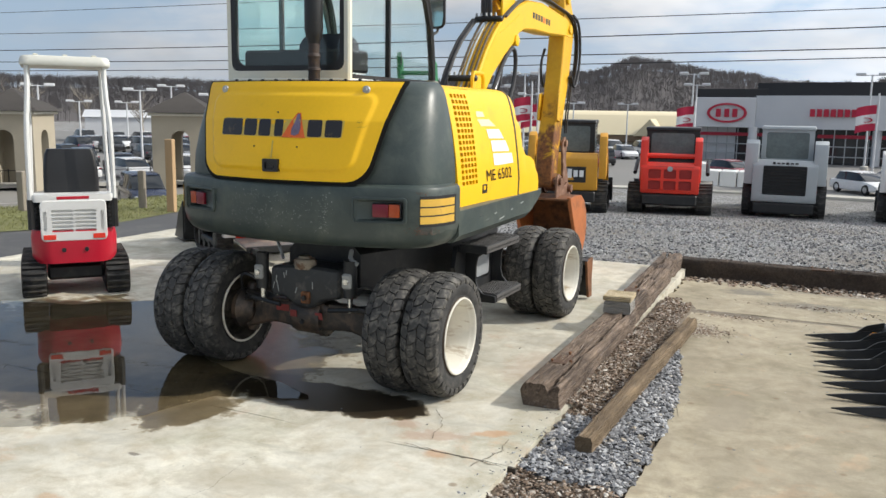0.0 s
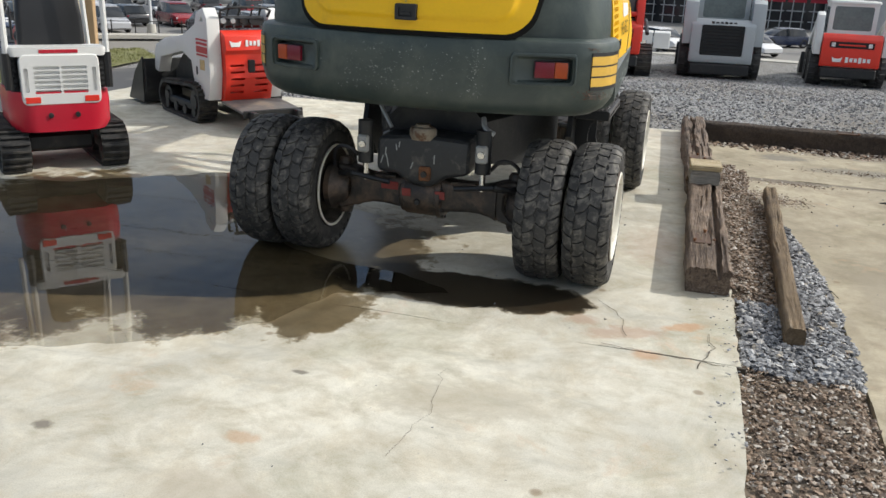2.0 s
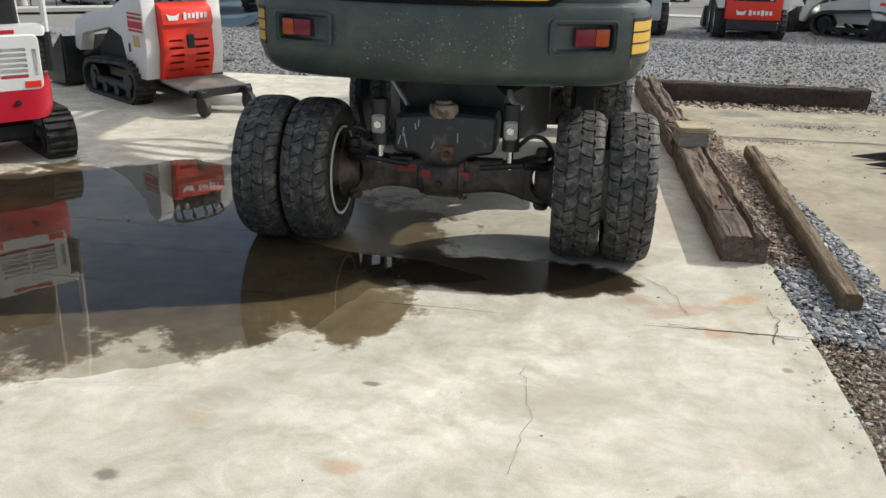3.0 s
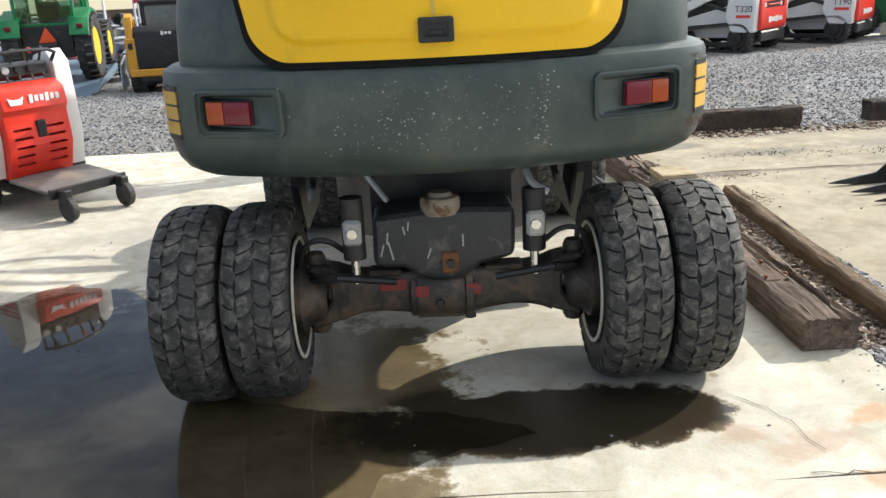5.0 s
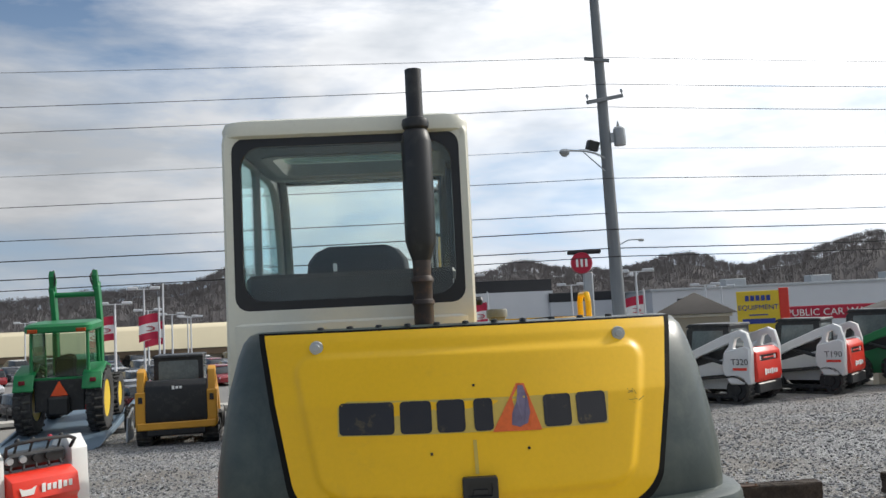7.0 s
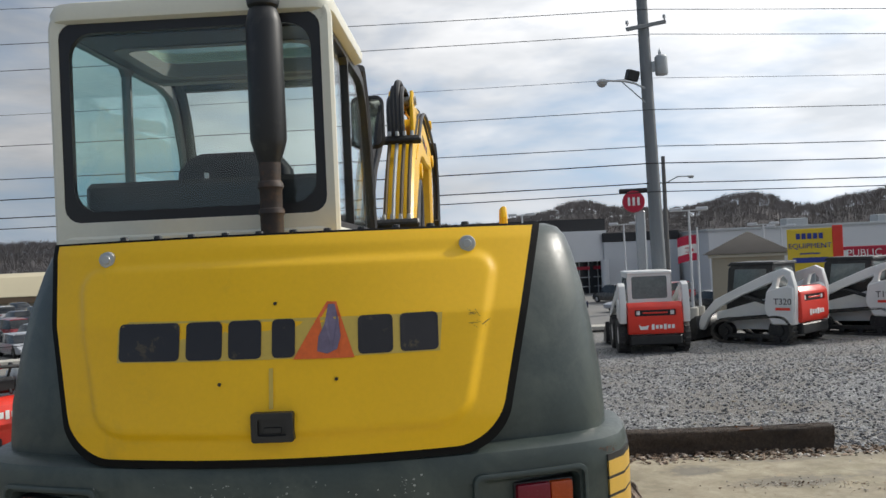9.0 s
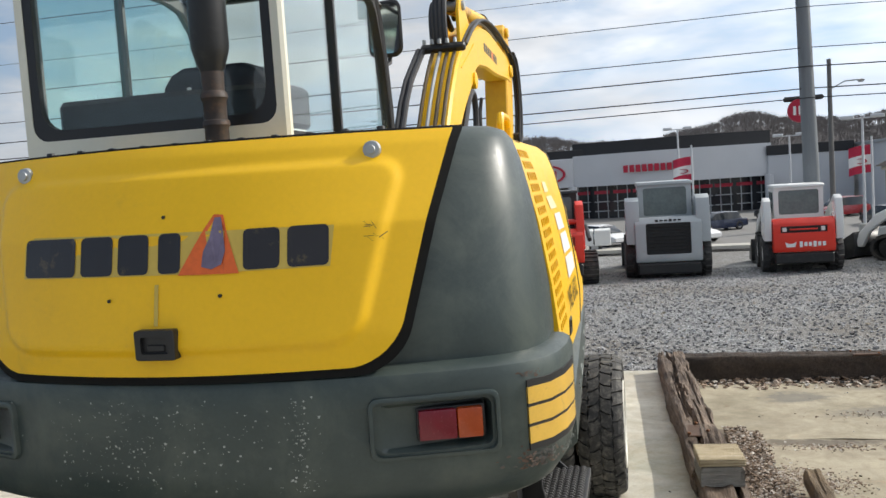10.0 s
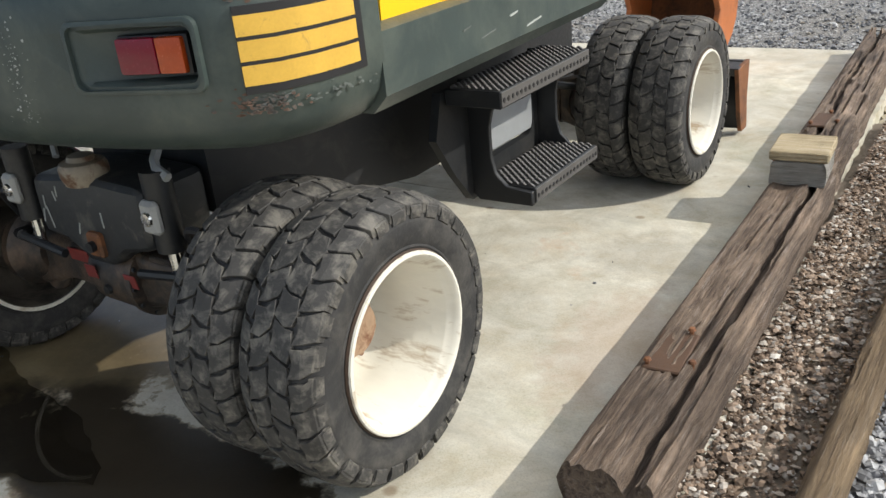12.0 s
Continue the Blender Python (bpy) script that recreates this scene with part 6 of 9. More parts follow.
for x, w in ((-0.22, 0.11), (-0.10, 0.055), (0.11, 0.06)):
    part("paint_mark", box((x, 0.487 - (0.133 if x > -0.15 else 0.088), 0.445 + 0.02 * (x < -0.2)), (w, 0.006, 0.05), 0.002, rot=(8, 0, 0)), surface("old red paint", (0.22, 0.035, 0.03), 0.5, vary=0.3, big=20, fine=50, relief=0.2), exc, "old red paint mark")

# ---- wheels ----
def tyre_profile(w, r, rim):
    h = w / 2
    half = [(rim, 0.76), (rim + 0.010, 0.86), (rim + 0.022, 0.905), (rim + 0.030, 0.93), (rim + 0.036, 0.915), (rim + 0.05, 0.955), (rim + 0.075, 0.985), (rim + 0.10, 0.99),
            (r - 0.072, 0.985), (r - 0.066, 0.965), (r - 0.055, 0.955), (r - 0.042, 0.90), (r - 0.026, 0.80), (r - 0.0155, 0.6), (r - 0.0105, 0.3)]
    return [(a, -b * h) for a, b in half] + [(r - 0.0100, 0.0)] + [(a, b * h) for a, b in half[::-1]]


def tread_mesh(w, r, seed):
    """Chunky worn blocks between zigzag grooves; the shoulder blocks run down on to the sidewalls."""
    rng = random.Random(seed)
    bm = bmesh.new()
    n, h = 31, w / 2
    da = 2 * math.pi / n
    # the grooves across the tyre run in a zigzag, thin cuts part the rows
    cols = (-1.0, -0.56, -0.02, 0.50, 1.0)
    step = (0.05, 0.34, 0.02, 0.30, 0.0)

    def spot(x, ang, depth):
        u = abs(x / h)
        rr = r - 0.030 * u ** 4 - depth
        return (x, rr * math.cos(ang), rr * math.sin(ang))

    for q in range(4):
        for k in range(n):
            lo, hi = cols[q], cols[q + 1]
            off = (0.0, 0.46, 0.02, 0.52)[q]
            a0 = (k + off) * da
            g = (0.048 + rng.uniform(-0.010, 0.014)) * da
            outer = q in (0, 3)
            l0, l1 = step[q] * da, step[q + 1] * da
            m = (lo + hi) / 2 + rng.uniform(-0.08, 0.08)
            lm = (l0 + l1) / 2 + rng.uniform(0.02, 0.14) * da
            side = rng.uniform(0.05, 0.11) * h
            out = [(lo * h, a0 + g + l0), (m * h, a0 + g + lm), (hi * h, a0 + g + l1), (hi * h + (0 if q == 3 else side), a0 + 0.5 * da + l1), (hi * h, a0 + da - g + l1), (m * h, a0 + da - g + lm), (lo * h, a0 + da - g + l0),
                   (lo * h + (0 if q == 0 else side), a0 + 0.5 * da + l0)]
            gap = 0.0026 if not q == 1 else 0.0034
            cx, ca = sum(p[0] for p in out) / 8, sum(p[1] for p in out) / 8
            wear = rng.uniform(0.0, 0.0016)
            rings = [[], [], []]
            for x, ang in out:
                x += gap if x < cx else -gap
                x += rng.uniform(-0.002, 0.002)
                ang += rng.uniform(-0.045, 0.045) * da
                x = max(-h * 0.985, min(h * 0.985, x))
                edge = abs(x) > h * 0.93
                rings[0].append(spot(x, ang, 0.014 if not edge else 0.028))
                rings[1].append(spot(cx + (x - cx) * 0.99, ca + (ang - ca) * 0.98, 0.0012 + wear + rng.uniform(0, 0.0010)))
                rings[2].append(spot(cx + (x - cx) * 0.95, ca + (ang - ca) * 0.94, wear + rng.uniform(-0.0002, 0.0003)))
            vs = [[bm.verts.new(p) for p in ring] for ring in rings]
            for a, b in zip(vs, vs[1:]):
                for i in range(8):
                    bm.faces.new((a[i], a[(i + 1) % 8], b[(i + 1) % 8], b[i]))
            c = bm.verts.new(spot(cx, ca, wear - 0.0003))
            for i in range(8):
                bm.faces.new((vs[2][i], vs[2][(i + 1) % 8], c))
            # a shoulder lug that runs down the side
            if outer:
                sgn = 1 if q == 3 else -1
                b0, b1 = a0 + 0.10 * da, a0 + (0.78 + rng.uniform(-0.06, 0.06)) * da
                prof = ((h * 0.90, r - 0.024), (h * 1.005, r - 0.036), (h * 1.02, r - 0.050), (h * (1.01 + rng.uniform(-0.01, 0.004)), r - 0.066), (h * 0.93, r - 0.070))
                ra = [bm.verts.new((sgn * x, rr * math.cos(b0), rr * math.sin(b0))) for x, rr in prof]
                rb = [bm.verts.new((sgn * x, rr * math.cos((b0 + b1) / 2), rr * math.sin((b0 + b1) / 2))) for x, rr in prof]
                rc = [bm.verts.new((sgn * x, rr * math.cos(b1), rr * math.sin(b1))) for x, rr in prof]
                for u, v in ((ra, rb), (rb, rc)):
                    for i in range(4):
                        bm.faces.new((u[i], u[i + 1], v[i + 1], v[i]))
                bm.faces.new(ra[::-1])
                bm.faces.new(rc)
    return bm


TW, TR, RIM = 0.250, 0.412, 0.236
carcass = mesh_of("tyre", lathe(tyre_profile(TW, TR, RIM), "x", segs=56, closed=True), RUBBER)
treads = [mesh_of("tread", tread_mesh(TW, TR, 40 + i), TREAD_FACE, 16) for i in range(3)]
rim_out = mesh_of("rim", lathe([(0.236, 0.100), (0.252, 0.112), (0.257, 0.121), (0.254, 0.129), (0.246, 0.131), (0.239, 0.126), (0.236, 0.112), (0.227, 0.095), (0.223, 0.088), (0.220, 0.050), (0.214, 0.040), (0.212, -0.01), (0.207, -0.02), (0.204, -0.09), (0.198, -0.13), (0.185, -0.158), (0.16, -0.166), (0.10, -0.16), (0.0, -0.16)], "x", segs=56, caps=False), WHITE_RIM, 45)
seat_ring = mesh_of("bead_grime", lathe([(0.258, 0.109), (0.2605, 0.117), (0.2565, 0.124), (0.254, 0.114)], "x", segs=56, closed=True), surface("dark bead grime", (0.055, 0.034, 0.022), 0.75, vary=0.4, big=9, fine=50, relief=0.3))
hub_m = mesh_of("hub", lathe([(0.115, -0.15), (0.112, -0.085), (0.08, -0.07), (0.075, -0.04), (0.0, -0.03)], "x", segs=20), surface("rust stained hub", (0.30, 0.20, 0.125), 0.65, vary=0.3, big=10, fine=50, relief=0.3, dirt=(0.14, 0.06, 0.03), dirt_at=(0.5, 0.64), dirt_scale=14))
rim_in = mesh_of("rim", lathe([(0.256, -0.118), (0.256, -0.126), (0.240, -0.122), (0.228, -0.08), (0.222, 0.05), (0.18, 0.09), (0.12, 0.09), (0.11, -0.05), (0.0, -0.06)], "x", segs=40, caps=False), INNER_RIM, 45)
lip_m = mesh_of("rim_lip", lathe([(0.244, -0.122), (0.244, -0.130), (0.258, -0.130), (0.258, -0.122)], "x", segs=40, closed=True), WHITE_RIM)
nut_m = mesh_of("wheel_nut", lathe([(0.012, 0.0), (0.012, 0.022), (0.0, 0.022)], "x", segs=6), RUST)
for y in (0.442, 2.95):
    for s in (-1, 1):
        wheel = new("wheel")
        wheel.parent = exc
        wheel.matrix_basis = pose(0, y, 0.405, 31 * y * s, 0, 0)
        tagged(wheel, "twin rubber tyres on an off-white rim")
        for xc in (1.012, 0.735):
            t = part("tyre", carcass, None, wheel, "worn black rubber tyre")
            t.matrix_basis = pose(s * xc, 0, 0, 0 if xc > 0.9 else 6)
            t2 = part("tread", treads[(int(y) + (s > 0) + (xc > 0.9)) % 3], None, wheel, "worn chunky tread blocks")
            t2.matrix_basis = pose(s * xc, 0, 0, 4 if xc > 0.9 else 11)
        o = part("rim", rim_out, None, wheel, "off-white deep dish rim")
        o.matrix_basis = pose(s * 1.012, 0, 0) @ Matrix.Diagonal((s, 1, 1, 1))
        o = part("bead_grime", seat_ring, None, wheel, "dark line of grime round the rim edge")
        o.matrix_basis = pose(s * 1.012, 0, 0) @ Matrix.Diagonal((s, 1, 1, 1))
        for k in range(6):
            a = 2 * math.pi * (k + 0.4) / 6
            o = part("hub_bolt", nut_m, None, wheel)
            o.matrix_basis = pose(s * 0.925, 0.085 * math.cos(a), 0.085 * math.sin(a)) @ Matrix.Diagonal((s, 0.8, 0.8, 1))
        o = part("rim", rim_in, None, wheel, "inner rim in dark brown")
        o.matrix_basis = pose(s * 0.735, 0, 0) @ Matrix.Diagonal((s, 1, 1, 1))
        o = part("rim_lip", lip_m, None, wheel, "thin off-white rim edge")
        o.matrix_basis = pose(s * 0.735, 0, 0) @ Matrix.Diagonal((s, 1, 1, 1))
        o = part("hub", hub_m, None, wheel, "rusty hub")
        o.matrix_basis = pose(s * 1.0, 0, 0) @ Matrix.Diagonal((s, 1, 1, 1))
        for k in range(8):
            a = 2 * math.pi * k / 8
            o = part("wheel_nut", nut_m, None, wheel)
            o.matrix_basis = pose(s * 0.85, 0.145 * math.cos(a), 0.145 * math.sin(a)) @ Matrix.Diagonal((s, 1, 1, 1))

# ---- steps and blade ----
WORN_STEP = surface("worn step steel", (0.11, 0.105, 0.10), 0.5, 0.3, vary=0.2, big=8, fine=60, relief=0.1)
def step_tread(y0, y1, z, x0, x1, parent):
    bm = box(((x0 + x1) / 2, (y0 + y1) / 2, z - 0.03), (x1 - x0, y1 - y0, 0.06), 0.004)
    st = part("step", bm, BLACK_STEEL, parent, "black serrated metal step")
    b2 = bmesh.new()
    n = int((y1 - y0) / 0.035)
    for i in range(n):
        y = y0 + 0.02 + 0.035 * i
        teeth = [(x0 + 0.012, z - 0.002)]
        for k in range(7):
            u = x0 + 0.016 + (x1 - x0 - 0.032) * k / 7
            w = (x1 - x0 - 0.032) / 7
            teeth += [(u, z + 0.002), (u + w * 0.3, z + 0.013), (u + w * 0.65, z + 0.013)]
        teeth += [(x1 - 0.012, z + 0.002), (x1 - 0.012, z - 0.002)]
        prism(teeth, "y", y - 0.006, y + 0.006, into=b2)
    tagged(part("step_cleat", b2, WORN_STEP, st), "raised serrated grip bars", kind="stuff")
    part("step_edge", box((x1 + 0.0015, (y0 + y1) / 2, z - 0.028), (0.004, y1 - y0 - 0.006, 0.052), 0.001), WORN_STEP, st, "worn bright front edge")
    b3 = bmesh.new()
    for i in range(n):
        lathe([(0.009, 0.0), (0.009, 0.0022), (0.0, 0.0022)], "x", (x1 + 0.0035, y0 + 0.02 + 0.035 * i, z - 0.03), 8, into=b3)
    tagged(part("step_hole", b3, BLACK_PLASTIC, st), "small round grip holes", kind="stuff")


for s in (1, -1):
    frame_s = part("step_frame", carved(prism([(1.40, 0.86), (2.28, 0.86), (2.28, 0.42), (1.58, 0.41), (1.45, 0.55), (1.34, 0.70)], "x", *sorted((s * 0.70, s * 0.735))), prism(rounded(0.50, 0.25, 0.07, 4, 1.92, 0.655), "x", -2, 2)), BLACK_STEEL, exc, "black step frame")
    if s > 0:
        step_tread(1.42, 2.24, 0.875, 0.74, 0.965, frame_s)
        step_tread(1.62, 2.26, 0.472, 0.74, 0.985, frame_s)
        part("step_riser", box((0.72, 1.95, 0.66), (0.02, 0.46, 0.22), 0.004), ZINC, frame_s)
        for y in (1.60, 2.23):
            part("step_bracket", prism([(0.965, 0.872), (0.965, 0.815), (0.885, 0.80), (0.835, 0.76), (0.82, 0.70), (0.82, 0.58), (0.835, 0.52), (0.88, 0.475), (0.985, 0.466), (0.985, 0.412), (0.76, 0.41), (0.70, 0.46), (0.66, 0.62), (0.70, 0.872)], "y", y - 0.012, y + 0.012, 0.003), BLACK_STEEL, frame_s)
    else:
        step_tread(1.42, 2.24, 0.875, -0.965, -0.74, frame_s)
for s in (-1, 1):
    part("blade_arm", prism([(3.55, 0.50), (4.42, 0.30), (4.42, 0.16), (3.5, 0.38)], "x", *sorted((s * 0.30, s * 0.42)), 0.01), BLACK_STEEL, exc, "black dozer blade arm")
blade = part("dozer_blade", loft([[(x, y, z) for y, z in ((4.43, 0.03), (4.40, 0.12), (4.39, 0.22), (4.41, 0.33), (4.48, 0.42), (4.52, 0.42), (4.45, 0.33), (4.43, 0.22), (4.44, 0.12), (4.47, 0.03))] for x in (-1.1, -0.5, 0.5, 1.1)]), BLACK_STEEL, exc, "dark curved dozer blade with rusty edge")
part("blade_rib", prism([(4.24, 0.415), (4.50, 0.415), (4.42, 0.36), (4.26, 0.37)], "x", -1.1, 1.1, 0.004), BLACK_STEEL, blade)
for x in (-1.09, 1.09):
    part("blade_end", prism([(4.24, 0.41), (4.52, 0.425), (4.50, 0.20), (4.53, 0.02), (4.40, 0.02), (4.34, 0.12)], "x", x - 0.012, x + 0.012, 0.003), RUST, blade, "rusty blade end plate")

# length correction: y as drawn above, too long, and the y it moves to
LENGTH_FIX = ((-1.0, -1.0), (0.0, 0.0), (0.6, 0.555), (0.85, 0.80), (1.12, 1.03), (2.1, 1.87), (2.9, 2.51), (3.4, 2.98), (4.5, 3.82), (7.4, 6.44))


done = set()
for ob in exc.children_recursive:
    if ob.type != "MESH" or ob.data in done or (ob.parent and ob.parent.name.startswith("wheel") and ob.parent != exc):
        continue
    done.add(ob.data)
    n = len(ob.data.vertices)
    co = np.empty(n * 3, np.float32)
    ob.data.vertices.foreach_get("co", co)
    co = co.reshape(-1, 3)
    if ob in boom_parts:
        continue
    co[:, 1] = np.interp(co[:, 1], [a for a, _ in LENGTH_FIX], [b for _, b in LENGTH_FIX])
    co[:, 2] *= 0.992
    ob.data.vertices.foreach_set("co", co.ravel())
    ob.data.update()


# ---- tracks and small machines ----
TRACK_RUBBER = surface("track rubber", (0.022, 0.022, 0.022), 0.75, vary=0.3, big=6, fine=60, relief=0.2, dirt=(0.085, 0.075, 0.06), dirt_at=(0.45, 0.7), dirt_scale=6)


def loop_points(length, height, n=60, lift=0.0):
    """Points round a crawler loop in y and z with their directions."""
    r = height / 2
    straight = length - 2 * r
    total = 2 * straight + 2 * math.pi * r
    out = []
    for i in range(n):
        d = total * i / n
        if d < straight:
            out.append((-straight / 2 + d, 0.0, 0.0))
        elif d < straight + math.pi * r:
            a = (d - straight) / r
            out.append((straight / 2 + r * math.sin(a), r - r * math.cos(a), a))
        elif d < 2 * straight + math.pi * r:
            d -= straight + math.pi * r
            out.append((straight / 2 - d, 2 * r, math.pi))
        else:
            a = (d - 2 * straight - math.pi * r) / r
            out.append((-straight / 2 - r * math.sin(a), r + r * math.cos(a), math.pi + a))
    return out


def crawler(parent, x, yc, length, height, width, name="crawler_track", triangle=0.0, rollers=4):
    pts = loop_points(length, height, 48)
    def warp(y, z):
        k = smooth01((y - yc) / length + 0.5)
        return z * (1 - triangle * k * 0.55)
    bm = loft([[(x - width / 2, yc + y, warp(yc + y, z)), (x + width / 2, yc + y, warp(yc + y, z)), (x + width / 2, yc + y * 0.94, warp(yc + y, height / 2 + (z - height / 2) * 0.84)), (x - width / 2, yc + y * 0.94, warp(yc + y, height / 2 + (z - height / 2) * 0.84))] for y, z, a in pts + pts[:1]], False)
    tr = part(name, bm, TRACK_RUBBER, parent, "black rubber crawler track")
    lug = bmesh.new()
    for i, (y, z, a) in enumerate(pts):
        off = 0.012
        box((x, yc + y - off * math.sin(-a), warp(yc + y, z) - off * math.cos(a)), (width * 0.94, length / 48 * 0.9, 0.03), 0.004, rot=(math.degrees(a), 0, 0), into=lug)
    tagged(part("track_lug", lug, TRACK_RUBBER, tr), "worn rubber track lugs", kind="stuff")
    for k in range(rollers):
        y = yc - length * 0.32 + length * 0.64 * k / max(1, rollers - 1)
        part("roller", lathe([(0.0, -width * 0.42), (0.06, -width * 0.42), (0.06, width * 0.42), (0.0, width * 0.42)], "x", (x, y, 0.11), 12), BLACK_STEEL, tr)
    for y, r in ((yc - length / 2 + height / 2, height * 0.36), (yc + length / 2 - height / 2, height * 0.32 * (1 - triangle * 0.4))):
        part("sprocket", lathe([(0.0, -width * 0.40), (r * 0.5, -width * 0.40), (r * 0.55, -width * 0.3), (r, -width * 0.3), (r, width * 0.3), (r * 0.55, width * 0.3), (r * 0.5, width * 0.40), (0.0, width * 0.40)], "x", (x, y, warp(y, height / 2)), 18), BLACK_STEEL, tr)
    part("track_frame", box((x, yc, 0.17), (width * 0.7, length * 0.7, 0.10), 0.02), BLACK_STEEL, tr)
    return tr


def loader_tyre(parent, x, y, r, w, rim_mat):
    t = part("wheel", lathe([(r * 0.55, -w * 0.4), (r * 0.75, -w * 0.5), (r * 0.94, -w * 0.48), (r, -w * 0.34), (r, w * 0.34), (r * 0.94, w * 0.48), (r * 0.75, w * 0.5), (r * 0.55, w * 0.4)], "x", (x, y, r), 28, closed=True), RUBBER, parent, "black lugged tyre")
    bm = bmesh.new()
    for k in range(18):
        a = 2 * math.pi * k / 18
        for s in (-1, 1):
            aa = a + (0.17 if s > 0 else 0)
            box((x + s * w * 0.24, y + (r + 0.008) * math.cos(aa), r + (r + 0.008) * math.sin(aa)), (w * 0.46, 0.05, 0.035), 0.006, rot=(math.degrees(aa) - 90, 0, s * 24), into=bm)
    part("tread", bm, RUBBER, t)
    part("rim", lathe([(r * 0.57, -w * 0.38), (r * 0.5, -w * 0.25), (r * 0.2, -w * 0.15), (0.0, -w * 0.12), (0.0, w * 0.12), (r * 0.2, w * 0.15), (r * 0.5, w * 0.25), (r * 0.57, w * 0.38)], "x", (x, y, r), 20), rim_mat, t)
    return t


def skid_loader(name, label, at, body_mat, door_mat, arm_mat, cab_mat, width=1.75, tracked=True, cab_top=2.0, door=(0.55, 1.25), style="plain", group="loaders parked in the yard"):
    """A compact loader whose tail is at y = 0; it faces +y."""
    th = thing(name, label, "loader", at @ Matrix.Scale(1.17, 4), group)
    hw = width / 2
    tw = 0.34
    if tracked:
        for s in (-1, 1):
            crawler(th, s * (hw - tw / 2), 1.05, 2.0, 0.68, tw, triangle=0.35)
    else:
        for s in (-1, 1):
            for y in (0.50, 1.62):
                loader_tyre(th, s * (hw - 0.17), y, 0.42, 0.32, arm_mat)
    iw = hw - tw + 0.02
    part("body", prism([(0.10, 0.32), (0.06, 0.55), (0.10, 1.12), (0.45, 1.22), (0.75, 1.05), (2.05, 0.70), (2.1, 0.30)], "x", -iw, iw, 0.03, segs=2), body_mat, th)
    dz0, dz1 = door
    dw = min(iw + 0.10, hw - 0.02) if style != "windows" else iw + 0.03
    dbm = prism([(-0.06, dz0), (-0.10, dz0 + 0.12), (-0.08, dz1 - 0.12), (0.02, dz1), (0.22, dz1), (0.22, dz0)], "x", -dw, dw, 0.03, segs=2)
    cut = bmesh.new()
    if style == "slots":
        prism(rounded(dw * 1.5, 0.15, 0.03, 3, 0.0, dz1 - 0.25), "y", -0.3, -0.03, into=cut)
    elif style == "windows":
        for i in range(3):
            for k in range(2):
                prism(rounded(dw * 0.42, 0.20, 0.03, 3, (i - 1) * dw * 0.52, dz0 + 0.19 + 0.25 * k), "y", -0.3, -0.055, into=cut)
    elif style == "radiator":
        prism(rounded(dw * 1.35, (dz1 - dz0) * 0.70, 0.04, 3, 0.0, (dz0 + dz1) / 2 + 0.02), "y", -0.3, -0.02, into=cut)
    if style == "plain":
        cut.free()
    else:
        dbm = carved(dbm, cut)
    rd = part("tailgate", dbm, door_mat, th)
    if style == "slots":
        part("vent_backing", box((0, -0.036, dz1 - 0.25), (dw * 1.49, 0.006, 0.145), 0.0), BLACK_PLASTIC, rd)
        for s in (-1, 1):
            part("work_lamp", box((s * dw * 0.62, -0.045, dz1 - 0.25), (0.09, 0.03, 0.10), 0.01), DECAL_WHITE, rd, "white square lamp")
        part("vent_bar", box((0, -0.075, dz1 - 0.25), (dw * 0.9, 0.02, 0.035), 0.005), door_mat, rd)
    elif style == "windows":
        part("vent_backing", box((0, -0.0585, (dz0 + dz1) / 2), (dw * 1.6, 0.004, dz1 - dz0 - 0.18), 0.0), surface("red mesh", (0.30, 0.02, 0.015), 0.6, vary=0.3, big=10, fine=90, relief=0.4), rd)
        part("badge", lathe([(0.0, -0.01), (0.055, -0.008), (0.06, 0.0)], "y", (0, -0.10, dz1 - 0.14), 16), PALE_GREY, rd, "round grey badge")
    elif style == "radiator":
        part("vent_backing", box((0, -0.025, (dz0 + dz1) / 2 + 0.02), (dw * 1.34, 0.006, (dz1 - dz0) * 0.69), 0.0), BLACK_PLASTIC, rd)
        for k in range(9):
            part("radiator_slat", box((0, -0.05, dz0 + 0.17 + k * (dz1 - dz0) * 0.075), (dw * 1.3, 0.02, 0.012), 0.0, rot=(30, 0, 0)), BLACK_STEEL, rd)
    part("tail_bumper", box((0, 0.02, dz0 - 0.14), (dw * 1.9, 0.22, 0.24), 0.03), BLACK_STEEL, th, "black steel tail bumper")
    # cab
    c0, c1, cw = 0.62, 1.72, iw - 0.02
    cab = part("cab", prism([(c0, 1.12), (c0 + 0.02, cab_top - 0.04), (c1 - 0.1, cab_top - 0.02), (c1, cab_top - 0.12), (c1 + 0.1, 0.75), (c0 + 0.3, 0.75)], "x", -cw, cw, 0.02), cab_mat, th)
    bmc = carved(prism([(c0 - 0.01, 1.15), (c0 - 0.01, cab_top - 0.02), (c0 + 0.03, cab_top - 0.02), (c0 + 0.03, 1.15)], "x", -cw, cw), prism(rounded(cw * 1.62, cab_top - 1.42, 0.05, 3, 0.0, (cab_top + 1.20) / 2), "y", -1, 3))
    part("rear_frame", bmc, cab_mat, cab)
    part("rear_pane", prism(rounded(cw * 1.66, cab_top - 1.38, 0.05, 3, 0.0, (cab_top + 1.20) / 2), "y", c0 - 0.006, c0 - 0.002), LOADER_GLASS, cab, "dark rear pane")
    for s in (-1, 1):
        part("side_pane", prism([(c0 + 0.14, 1.28), (c0 + 0.14, cab_top - 0.14), (c1 - 0.18, cab_top - 0.14), (c1 - 0.08, 1.05)], "x", *sorted((s * (cw + 0.001), s * (cw + 0.006)))), LOADER_GLASS, cab, "opaque grey side pane")
